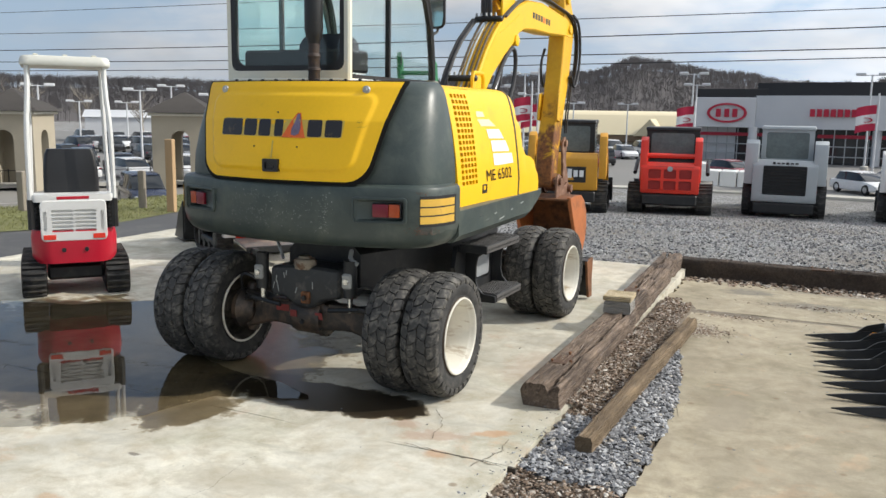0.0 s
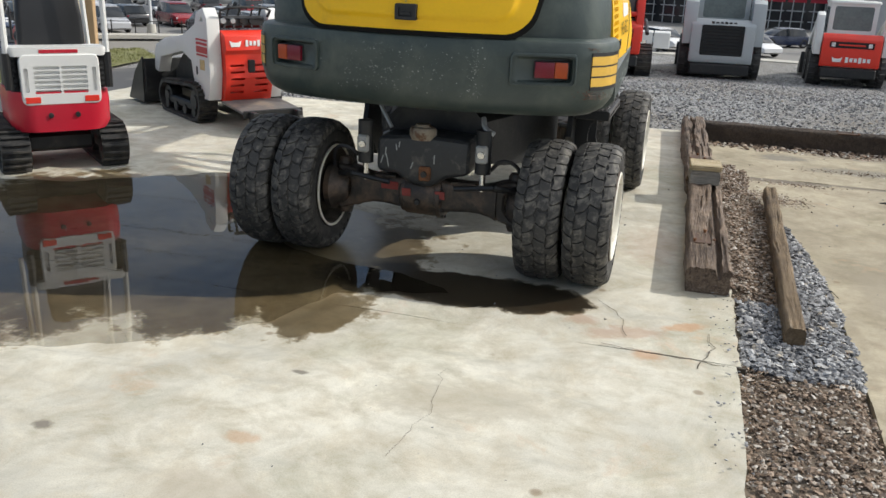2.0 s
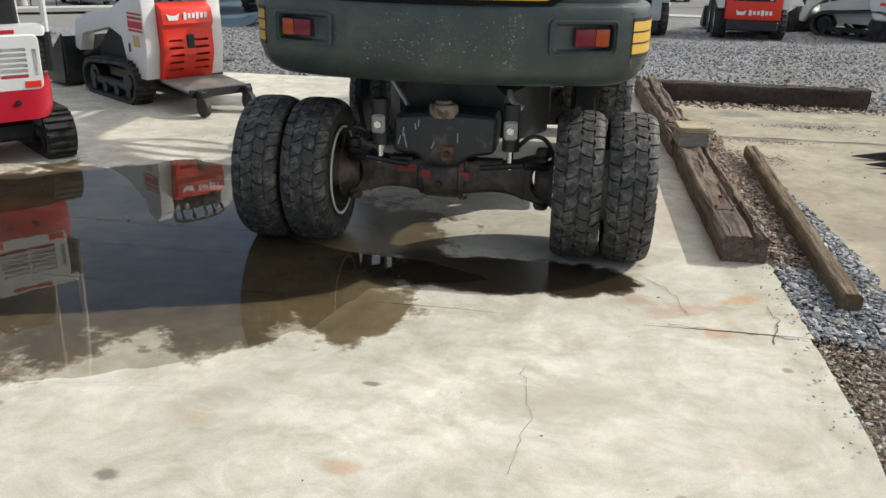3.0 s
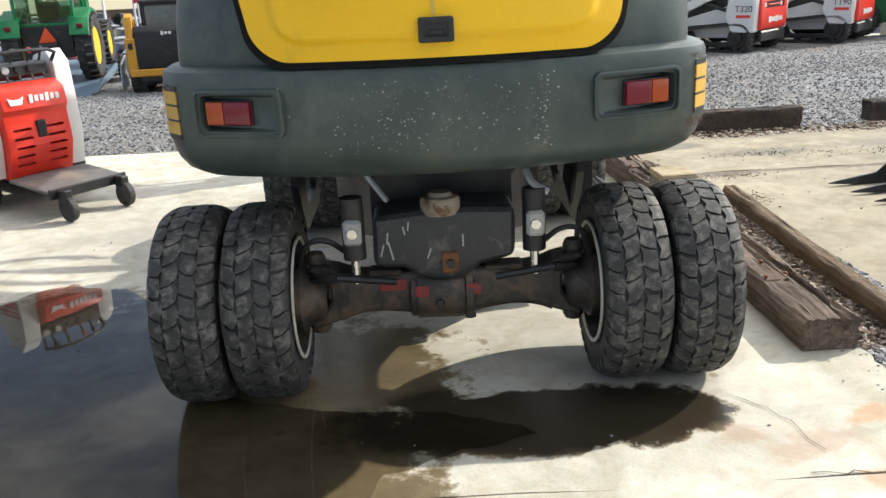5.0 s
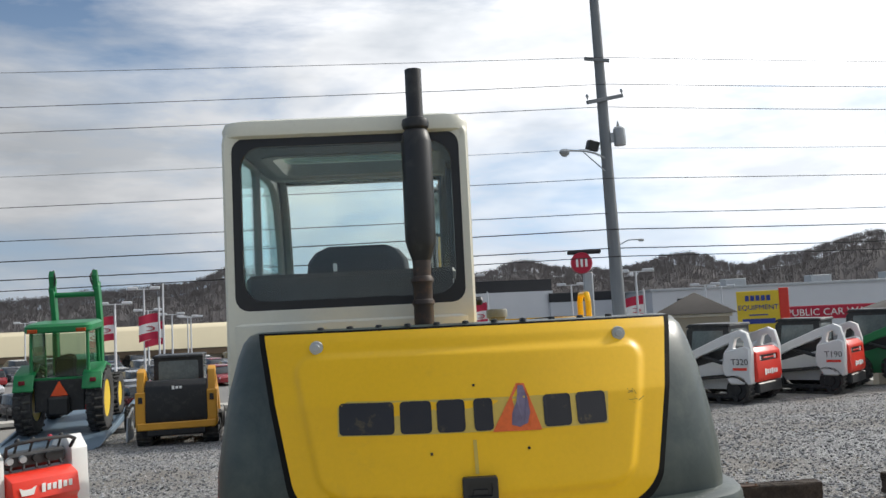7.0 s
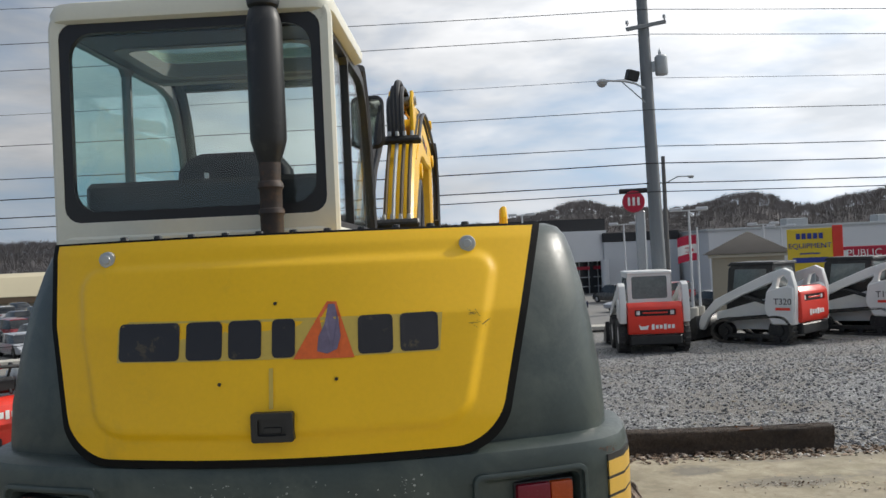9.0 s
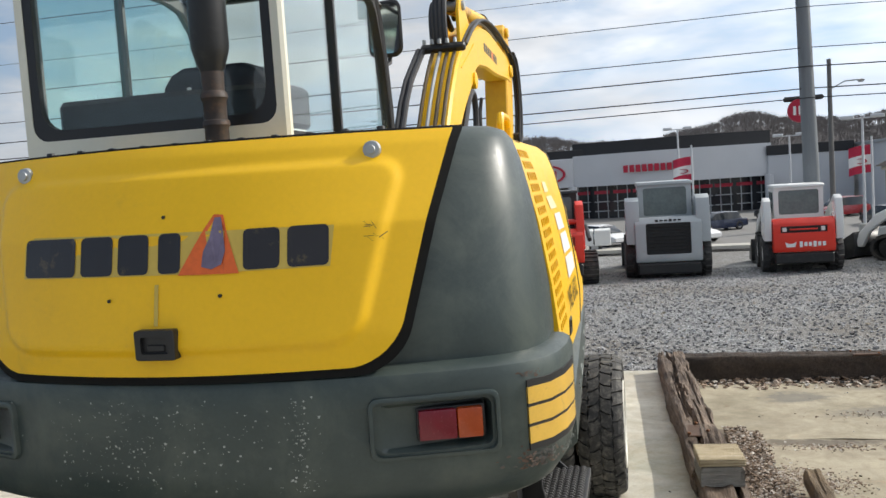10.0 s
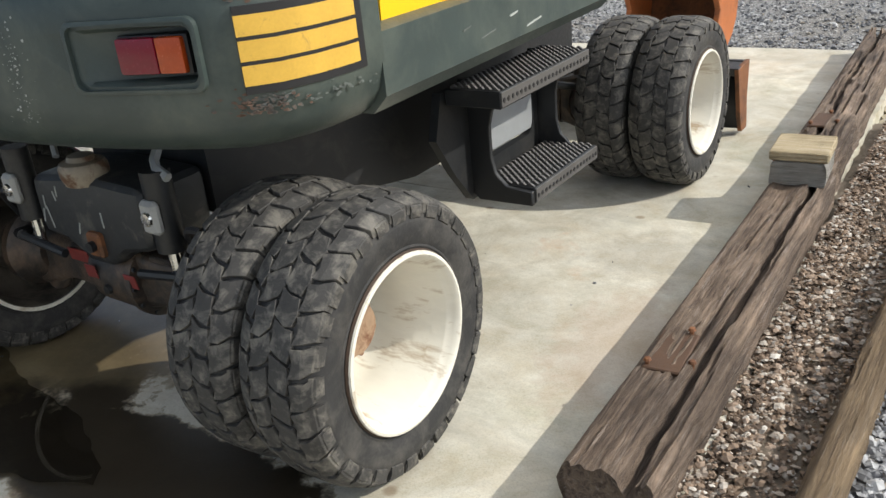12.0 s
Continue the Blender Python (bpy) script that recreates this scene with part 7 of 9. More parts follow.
    part("roof", prism([(c0 - 0.06, cab_top - 0.05), (c0 - 0.04, cab_top + 0.02), (c1 - 0.08, cab_top + 0.03), (c1 + 0.02, cab_top - 0.06)], "x", -cw - 0.02, cw + 0.02, 0.015), cab_mat if style != "windows" else BLACK_STEEL, cab)
    # lift arms with their uprights
    for s in (-1, 1):
        inset = {"radiator": 0.0, "windows": 0.22}.get(style, 0.0)
        xs = sorted((s * (hw - inset - (0.32 if style == "radiator" else 0.20)), s * (hw - inset - 0.04)))
        up = prism([(-0.02, 0.75), (-0.04, 1.30), (0.05, 1.66), (0.22, 1.74), (0.42, 1.66), (0.50, 1.35), (0.62, 1.22), (0.62, 0.80)], "x", *xs)
        if style in ("slots", "plain"):
            up = carved(up, prism([(0.14, 1.20), (0.12, 1.45), (0.22, 1.58), (0.34, 1.54), (0.40, 1.32), (0.30, 1.18)], "x", -3, 3))
        part("arm_upright", bevelled(up, 0.012), arm_mat, th)
        part("lift_arm", prism([(0.10, 1.64), (0.22, 1.74), (0.60, 1.62), (1.30, 1.32), (1.95, 1.02), (2.35, 0.60), (2.45, 0.30), (2.28, 0.28), (2.10, 0.62), (1.80, 0.86), (1.2, 1.14), (0.55, 1.40)], "x", xs[0] + 0.02, xs[1] - 0.02, 0.015), arm_mat, th)
        part("lift_ram", tube([(s * (hw - 0.12), 0.55, 0.9), (s * (hw - 0.12), 1.35, 1.15)], 0.045, 10), BLACK_STEEL, th)
    buck = part("bucket", loft([[(x, y, z) for x in (-hw - 0.02, hw + 0.02)] for y, z in ((2.42, 0.62), (2.38, 0.30), (2.45, 0.06), (2.75, 0.03), (3.12, 0.03))], False, closed=False), BLACK_STEEL, th, "dark steel bucket")
    thick_me = buck.data
    b3 = bmesh.new()
    b3.from_mesh(thick_me)
    thick(b3, 0.02)
    b3.to_mesh(thick_me)
    b3.free()
    for s in (-1, 1):
        part("bucket_side", prism([(2.42, 0.62), (2.38, 0.30), (2.45, 0.05), (3.12, 0.03), (2.85, 0.34)], "x", *sorted((s * (hw + 0.02), s * (hw + 0.035)))), BLACK_STEEL, buck)
    return th, rd, dw


def mark_bars(parent, x0, x1, y, z, h, n, mat, lean=0.0):
    """A maker's name as plain bars on a tail face."""
    w = (x1 - x0) / n
    for i in range(n):
        part("mark_block", box((x0 + w * (i + 0.5), y, z), (w * 0.70, 0.006, h * (1.0 if i in (0, 3) else 0.72)), 0.002), mat, parent)


def gz(x, y):
    return ground_z(x, y)


# red loader with mesh windows in its tail
th, rd, dw = skid_loader("track_loader", "red compact track loader with black cab roof", pose(-0.72, 18.2, gz(-0.72, 18.2), 0, 0, 8), BLACK_STEEL, ORANGE_RED, ORANGE_RED, BLACK_STEEL, 1.86, True, 1.93, (0.48, 1.18), "windows")
part("tail_rail", tube([(-0.62, 0.12, 1.32), (0.62, 0.12, 1.32)], 0.055, 10), ORANGE_RED, th, "red cross tube")
# pale grey loader with a black radiator
th, rd, dw = skid_loader("skid_loader", "pale grey skid loader with rust stains and black radiator", pose(2.02, 19.4, gz(2, 19.4), 0, 0, 2), PALE_GREY, PALE_GREY, PALE_GREY, PALE_GREY, 1.80, False, 2.02, (0.36, 1.30), "radiator")
mark_bars(rd, -0.28, 0.28, -0.10, 1.235, 0.05, 6, BLACK_PLASTIC)
for s in (-1, 1):
    part("tail_lamp", box((s * 0.66, -0.06, 0.62), (0.06, 0.02, 0.07), 0.005), RED_LENS, rd, "small red tail lamp")
# white loader with a red tailgate
th, rd, dw = skid_loader("skid_loader", "white skid loader with a bright red tailgate", pose(5.15, 19.5, gz(5.2, 19.3), 0, 0, -2) @ Matrix.Scale(0.90, 4), WHITE, ORANGE_RED, WHITE, WHITE, 1.76, False, 1.98, (0.48, 1.25), "slots")
mark_bars(rd, -0.12, 0.46, -0.11, 0.66, 0.13, 6, DECAL_WHITE)
part("mark_figure", prism([(-0.38, 0.60), (-0.20, 0.60), (-0.17, 0.72), (-0.24, 0.68), (-0.34, 0.68), (-0.41, 0.72)], "y", -0.114, -0.104), DECAL_WHITE, rd, "white emblem shape")
# white track loaders standing side on
for (x, y, a, words) in ((9.55, 20.6, 44, "T320"), (12.75, 21.9, 48, "T190")):
    th, rd, dw = skid_loader("track_loader", "white compact track loader with a red tailgate seen side on", pose(x, y, gz(x, y), 0, 0, a), WHITE, ORANGE_RED, WHITE, BLACK_STEEL, 1.80, True, 1.86, (0.50, 1.30), "slots")
    mark_bars(rd, -0.34, 0.40, -0.11, 0.72, 0.14, 6, DECAL_WHITE)
    for s in (-1, 1):
        part("rear_wing", prism([(0.0, 0.46), (-0.02, 1.30), (0.10, 1.36), (0.62, 1.22), (0.70, 0.80), (0.52, 0.46)], "x", *sorted((s * 0.58, s * 0.90)), 0.03), WHITE, th, "white rear quarter panel")
    part("type_words", lettering(words, 0.20, Matrix.Translation((-0.905, 0.24, 0.98)) @ pose(0, 0, 0, 0, 0, -90), 0.002), DECAL_BLACK, th, "black type designation", smooth=0)
    part("mark_block", box((-0.905, 0.24, 0.82), (0.006, 0.34, 0.06), 0.0), ORANGE_RED, th)
# green loader at the end of the row
skid_loader("skid_loader", "green compact loader at the end of the row", pose(15.6, 23.2, gz(15.6, 23.2), 0, 0, 58), GREEN, GREEN, GREEN, BLACK_STEEL, 1.80, False, 2.0, (0.5, 1.2), "plain")
# yellow and black loaders
th, rd, dw = skid_loader("track_loader", "yellow and black track loader behind the excavator bucket", pose(-3.0, 16.4, gz(-2.7, 16.4), 0, 0, 12), CAT_YELLOW, CAT_YELLOW, CAT_YELLOW, BLACK_STEEL, 1.78, True, 1.98, (0.5, 1.30), "plain")
part("mark_panel", box((0.18, -0.112, 0.84), (0.50, 0.006, 0.34), 0.002), BLACK_PLASTIC, rd, "black panel with a pale mark")
part("mark_peak", prism([(0.02, 0.72), (0.18, 0.72), (0.10, 0.88)], "y", -0.12, -0.114), CAT_YELLOW, rd)
mark_bars(rd, 0.02, 0.40, -0.122, 0.86, 0.20, 3, DECAL_WHITE)
th, rd, dw = skid_loader("track_loader", "yellow track loader with a tall black tailgate", pose(-5.95, 17.6, gz(-5.6, 17.6), 0, 0, 10) @ Matrix.Scale(0.90, 4), CAT_YELLOW, BLACK_STEEL, CAT_YELLOW, BLACK_STEEL, 1.78, True, 1.98, (0.5, 1.46), "plain")
mark_bars(rd, -0.10, 0.14, -0.11, 1.30, 0.08, 3, DECAL_WHITE)
for s in (-1, 1):
    wing = part("rear_wing", prism([(-0.06, 0.42), (-0.08, 1.22), (0.40, 1.22), (0.42, 0.42)], "x", *sorted((s * 0.655, s * 0.885)), 0.02), CAT_YELLOW, th, "yellow rear corner column")
    part("tail_lamp", box((s * 0.77, -0.085, 1.05), (0.09, 0.02, 0.14), 0.006), BLACK_PLASTIC, wing)
part("tail_sill", box((0, -0.04, 0.46), (1.70, 0.16, 0.16), 0.02), CAT_YELLOW, th, "yellow sill under the tailgate")


# red mini excavator beside the puddle
def mini_excavator(at):
    th = thing("mini_excavator", "red and white mini excavator with a white canopy and black seat", "excavator", at)
    for s in (-1, 1):
        crawler(th, s * 0.45, 0.62, 1.25, 0.37, 0.26, rollers=3)
    part("undercarriage", box((0, 0.62, 0.22), (0.62, 0.7, 0.16), 0.03), BLACK_STEEL, th)
    part("house_base", loft([[(x * k, y + 0.42, z) for x, y in rounded(0.92, 0.90, 0.22, 5)] for z, k in ((0.36, 0.90), (0.42, 0.99), (0.62, 1.0), (0.70, 0.97))]), RED, th, "red rounded tail and counterweight")
    part("house_top", loft([[(x * k, y + 0.46, z) for x, y in rounded(0.86, 0.84, 0.18, 5)] for z, k in ((0.68, 1.0), (0.96, 1.0), (1.0, 0.97))]), BLACK_STEEL, th)
    gr = prism(rounded(0.70, 0.42, 0.05, 3, 0.0, 0.80), "y", -0.035, 0.06, 0.008)
    cut = bmesh.new()
    for i in range(6):
        for s in (-1, 1):
            prism(rounded(0.225, 0.028, 0.01, 2, s * 0.122, 0.70 + 0.040 * i), "y", -0.2, -0.005, into=cut)
    for s in (-1, 1):
        prism(rounded(0.035, 0.20, 0.012, 2, s * 0.30, 0.80), "y", -0.2, -0.005, into=cut)
    g = part("engine_grille", carved(gr, cut), WHITE, th, "white louvred engine cover")
    part("grille_backing", box((0, 0.02, 0.81), (0.64, 0.02, 0.36), 0.0), BLACK_PLASTIC, g)
    for s in (-1, 1):
        part("reflector", box((s * 0.26, -0.038, 0.635), (0.13, 0.006, 0.05), 0.002), ORANGE_RED, g, "red reflector")
        part("bellows", lathe([(0.05 + 0.008 * (i % 2), 0.72 + 0.022 * i) for i in range(14)], "z", (s * 0.41, 0.08, 0), 14), BLACK_PLASTIC, th, "black ribbed bellows")
        part("bolt", lathe([(0.0, -0.015), (0.022, -0.012), (0.025, 0.0)], "y", (s * 0.12, -0.035, 0.50), 10), BLACK_STEEL, th)
    part("top_ledge", loft([[(x * k, y + 0.12, z) for x, y in rounded(0.88, 0.28, 0.06, 4)] for z, k in ((0.995, 0.97), (1.01, 1.0), (1.055, 1.0), (1.07, 0.97))]), WHITE, th, "white ledge over the engine")
    part("mark_block", box((0, -0.022, 1.035), (0.34, 0.006, 0.03), 0.002), RED, th)
    seat = part("seat", loft([[(x * k, 0.30 + y + d, z) for x, y in rounded(0.60, 0.14, 0.05, 4)] for z, k, d in ((1.05, 1.0, 0.0), (1.30, 0.98, 0.02), (1.46, 0.92, 0.04), (1.52, 0.82, 0.05))]), surface("black vinyl", (0.012, 0.012, 0.013), 0.35, vary=0.3, big=6, fine=60, relief=0.2), th, "black vinyl seat back")
    part("seat_cushion", box((0, 0.62, 1.10), (0.52, 0.46, 0.12), 0.04), SEAT, seat)
    for s in (-1, 1):
        part("canopy_post", tube([(s * 0.44, 0.02, 0.75), (s * 0.44, 0.03, 1.3), (s * 0.435, 0.05, 1.75), (s * 0.40, 0.12, 2.15), (s * 0.40, 0.14, 2.37)], 0.028, 8, smooth=1), WHITE, th, "white canopy post")
        part("canopy_post", tube([(s * 0.44, 0.85, 1.0), (s * 0.42, 0.90, 1.6), (s * 0.40, 0.84, 2.37)], 0.026, 8, smooth=1), WHITE, th, "white canopy post")
        part("post_sleeve", tube([(s * 0.44, 0.02, 0.72), (s * 0.44, 0.025, 1.02)], 0.038, 8), BLACK_PLASTIC, th)
    cp = part("canopy", loft([[(x * k, y * k + 0.52, z) for x, y in rounded(0.94, 0.96, 0.10, 5)] for z, k in ((2.36, 0.98), (2.375, 1.0), (2.415, 1.0), (2.45, 0.96), (2.46, 0.90))]), surface("cream fibreglass", (0.62, 0.62, 0.56), 0.4, vary=0.06, big=4, fine=60, relief=0.05, dirt=(0.38, 0.36, 0.30), dirt_at=(0.62, 0.8), dirt_scale=6), th, "cream ribbed canopy roof")
    for x in (-0.30, 0.0, 0.30):
        part("canopy_rib", box((x, 0.52, 2.462), (0.05, 0.88, 0.025), 0.006), CREAM, cp)
    for s in (-1, 1):
        part("control_lever", tube([(s * 0.25, 1.0, 1.05), (s * 0.25, 1.02, 1.35)], 0.012, 6), BLACK_STEEL, th)
    part("boom", prism([(1.05, 0.5), (1.25, 0.95), (1.75, 1.15), (2.4, 1.05), (2.4, 0.95), (1.8, 1.0), (1.42, 0.82), (1.25, 0.5)], "x", -0.07, 0.07, 0.01), RED, th, "red boom")
    part("stick", prism([(2.30, 1.10), (2.46, 1.05), (2.35, 0.5), (2.22, 0.5)], "x", -0.05, 0.05, 0.01), RED, th, "red stick")
    part("bucket", prism([(2.1, 0.65), (2.4, 0.6), (2.45, 0.3), (2.25, 0.12), (2.0, 0.2)], "x", -0.2, 0.2, 0.01), BLACK_STEEL, th, "dark bucket")
    part("dozer_blade", box((0, 1.55, 0.16), (1.0, 0.05, 0.28), 0.01), RED, th)
    return th


mini_excavator(pose(-3.42, 1.40, 0.0, 0, 0, 50.0) @ Matrix.Diagonal((0.85, 0.85, 0.945, 1)))


# ride-on mini track loader
def stand_loader(at):
    th = thing("stand_on_loader", "white and red stand-on mini track loader with bucket and sulky platform", "loader", at)
    for s in (-1, 1):
        crawler(th, s * 0.40, 0.82, 1.35, 0.46, 0.22, triangle=0.25, rollers=4)
    part("body", prism([(0.16, 0.25), (0.12, 1.06), (0.45, 1.08), (1.25, 0.72), (1.5, 0.5), (1.5, 0.28)], "x", -0.28, 0.28, 0.02), BLACK_STEEL, th)
    for s in (-1, 1):
        tw = carved(prism([(0.02, 0.30), (-0.04, 0.62), (0.0, 1.24), (0.10, 1.36), (0.30, 1.30), (0.36, 1.16), (0.75, 1.0), (1.35, 0.92), (1.72, 0.80), (1.80, 0.48), (1.66, 0.45), (1.55, 0.66), (0.80, 0.80), (0.52, 0.72), (0.40, 0.30)], "x", *sorted((s * 0.29, s * 0.44))), prism([(0.10, 1.20), (0.14, 1.26), (0.20, 1.20)], "x", -3, 3))
        tower = part("side_tower", bevelled(tw, 0.012), WHITE, th, "white side tower and lift arm")
        for k, h in enumerate((0.022, 0.03, 0.075, 0.022)):
            z = 0.99 - (0.0, 0.045, 0.115, 0.178)[k]
            part("stripe", box((s * 0.442, 0.17, z), (0.004, 0.32, h), 0.0), RED, tower, "red stripe")
        part("warning_label", box((s * 0.442, 0.17, 0.70), (0.004, 0.14, 0.12), 0.01), surface("faded label", (0.55, 0.40, 0.18), 0.5, vary=0.3, big=20, fine=60, relief=0), tower, "faded yellow label")
        part("slot", prism(rounded(0.05, 0.10, 0.02, 3, 0.34, 0.62), "x", *sorted((s * 0.439, s * 0.4435))), BLACK_PLASTIC, tower)
    bm = prism([(-0.03, 0.28), (-0.12, 0.56), (-0.10, 0.84), (-0.14, 0.89), (-0.11, 1.05), (0.0, 1.11), (0.12, 1.10), (0.12, 0.28)], "x", -0.285, 0.285, 0.015, segs=2)
    cut = bmesh.new()
    for i in range(5):
        for s in (-1, 1):
            prism(rounded(0.165, 0.026, 0.012, 3, s * 0.145, 0.40 + 0.078 * i), "y", -0.4, -0.01, into=cut)
    door = part("rear_door", carved(bm, cut), ORANGE_RED, th, "bright red slotted rear door")
    part("slot_backing", box((0, 0.03, 0.62), (0.54, 0.02, 0.5), 0.0), BLACK_PLASTIC, door)
    part("door_latch", box((0.02, -0.112, 0.70), (0.085, 0.03, 0.15), 0.01), BLACK_PLASTIC, door, "black door latch")
    mark_bars(door, -0.06, 0.22, -0.137, 0.97, 0.075, 6, DECAL_WHITE)
    part("mark_figure", prism([(-0.22, 0.93), (-0.12, 0.93), (-0.10, 1.00), (-0.14, 0.98), (-0.20, 0.98), (-0.24, 1.00)], "y", -0.141, -0.134), DECAL_WHITE, door, "white emblem shape")
    # controls, rail and levers on top
    part("handrail", tube([(-0.28, 0.0, 1.26), (-0.30, -0.06, 1.36), (0.0, -0.09, 1.38), (0.30, -0.06, 1.36), (0.28, 0.0, 1.26)], 0.016, 8, smooth=1), BLACK_STEEL, th, "black handrail")
    part("console", box((0, 0.12, 1.20), (0.52, 0.20, 0.14), 0.03), BLACK_PLASTIC, th, "black control console")
    for x in (-0.18, -0.05, 0.10, 0.2):
        lever = part("control_lever", tube([(x, 0.08, 1.22), (x + 0.02, 0.04, 1.36)], 0.011, 6), BLACK_STEEL, th)
        part("knob", lathe([(0.0, 1.335), (0.02, 1.345), (0.024, 1.37), (0.015, 1.392), (0.0, 1.395)], "z", (x + 0.02, 0.04, 0), 10), BLACK_PLASTIC if x != 0.10 else RED, lever)
    for x in (-0.24, -0.13, -0.02, 0.09):
        part("gauge", lathe([(0.0, -0.02), (0.030, -0.02), (0.034, 0.0)], "y", (x, 0.02, 1.215), 14), ZINC if x < -0.05 else BLACK_PLASTIC, th, "small round gauge")
    for k in range(5):
        part("control_rod", tube([(-0.24 + 0.11 * k, 0.0, 1.13), (-0.20 + 0.10 * k, 0.05, 1.19), (-0.20 + 0.11 * k, 0.16, 1.16)], 0.012, 6, smooth=1), HOSE, th)
    part("muffler", lathe([(0.05, 0.0), (0.05, 0.22)], "x", (-0.1, 0.42, 1.16), 12), ZINC, th)
    part("filler_cap", lathe([(0.045, 0.0), (0.045, 0.05), (0.0, 0.05)], "z", (0.14, 0.34, 1.12), 12), BLACK_PLASTIC, th)
    for k in range(3):
        part("arm_hose", tube([(0.1 * k - 0.1, 0.5, 1.02), (0.12 * k - 0.1, 0.9, 1.12), (0.12 * k - 0.1, 1.3, 0.9), (0.1 * k - 0.1, 1.6, 0.6)], 0.016, 6, smooth=1), HOSE, th)
    # platform behind, on two casters
    plat = part("platform", box((0.0, -0.41, 0.27), (0.70, 0.60, 0.03), 0.008, rot=(5, 0, 0)), surface("dusty steel plate", (0.16, 0.15, 0.14), 0.6, 0.2, vary=0.25, big=5, fine=50, relief=0.2, dirt=(0.30, 0.25, 0.18), dirt_at=(0.5, 0.7), dirt_scale=5), th, "dusty steel standing platform")
    part("platform_skirt", box((0, -0.70, 0.235), (0.70, 0.03, 0.09), 0.008), BLACK_STEEL, plat)
    part("platform_arm", box((0, -0.06, 0.27), (0.4, 0.2, 0.06), 0.01), BLACK_STEEL, plat)
    for s in (-1, 1):
        part("caster_fork", box((s * 0.26, -0.77, 0.22), (0.07, 0.12, 0.10), 0.01), BLACK_STEEL, plat)
        part("caster_wheel", lathe([(0.0, -0.035), (0.06, -0.035), (0.105, -0.025), (0.11, 0.0), (0.105, 0.025), (0.06, 0.035), (0.0, 0.035)], "x", (s * 0.26, -0.80, 0.11), 18), RUBBER, plat, "black caster wheel")
    bk = part("bucket", prism([(1.78, 0.62), (1.75, 0.2), (1.85, 0.03), (2.40, 0.03), (2.36, 0.08), (1.95, 0.14), (1.88, 0.55)], "x", -0.58, 0.58, 0.01), BLACK_STEEL, th, "dark bucket with mixed attachments")
    for s in (-1, 1):
        part("bucket_side", prism([(1.78, 0.64), (1.80, 0.04), (2.40, 0.03), (2.1, 0.42)], "x", *sorted((s * 0.58, s * 0.60))), BLACK_STEEL, bk)
    return th


stand_loader(pose(-3.24, 4.05, 0.0, 0, 0, 54) @ Matrix.Diagonal((0.97, 0.92, 0.91, 1)))


# ---- green tractor on a trailer ----
def farm_tyre(parent, x, y, r, w, zc):
    t = part("wheel", lathe([(r * 0.60, -w * 0.4), (r * 0.8, -w * 0.5), (r * 0.96, -w * 0.46), (r * 0.98, 0), (r * 0.96, w * 0.46), (r * 0.8, w * 0.5), (r * 0.60, w * 0.4)], "x", (x, y, zc), 36, closed=True), RUBBER, parent, "black lugged tractor tyre")
    bm = bmesh.new()
    for k in range(22):
        for s in (-1, 1):
            a = 2 * math.pi * (k + (0.5 if s > 0 else 0)) / 22
            box((x + s * w * 0.25, y + r * math.cos(a), zc + r * math.sin(a)), (w * 0.55, 0.06, 0.07), 0.01, rot=(math.degrees(a) - 90, 0, s * 35), into=bm)
    part("tread", bm, RUBBER, t)
    part("rim", lathe([(r * 0.62, -w * 0.36), (r * 0.58, -w * 0.2), (r * 0.3, -w * 0.1), (r * 0.14, -w * 0.2), (0.0, -w * 0.2), (0.0, w * 0.2), (r * 0.14, w * 0.2), (r * 0.3, w * 0.1), (r * 0.58, w * 0.2), (r * 0.62, w * 0.36)], "x", (x, y, zc), 24), surface("yellow wheel paint", (0.72, 0.50, 0.03), 0.4, vary=0.08, big=4, fine=50, relief=0.03), t, "yellow wheel disc")


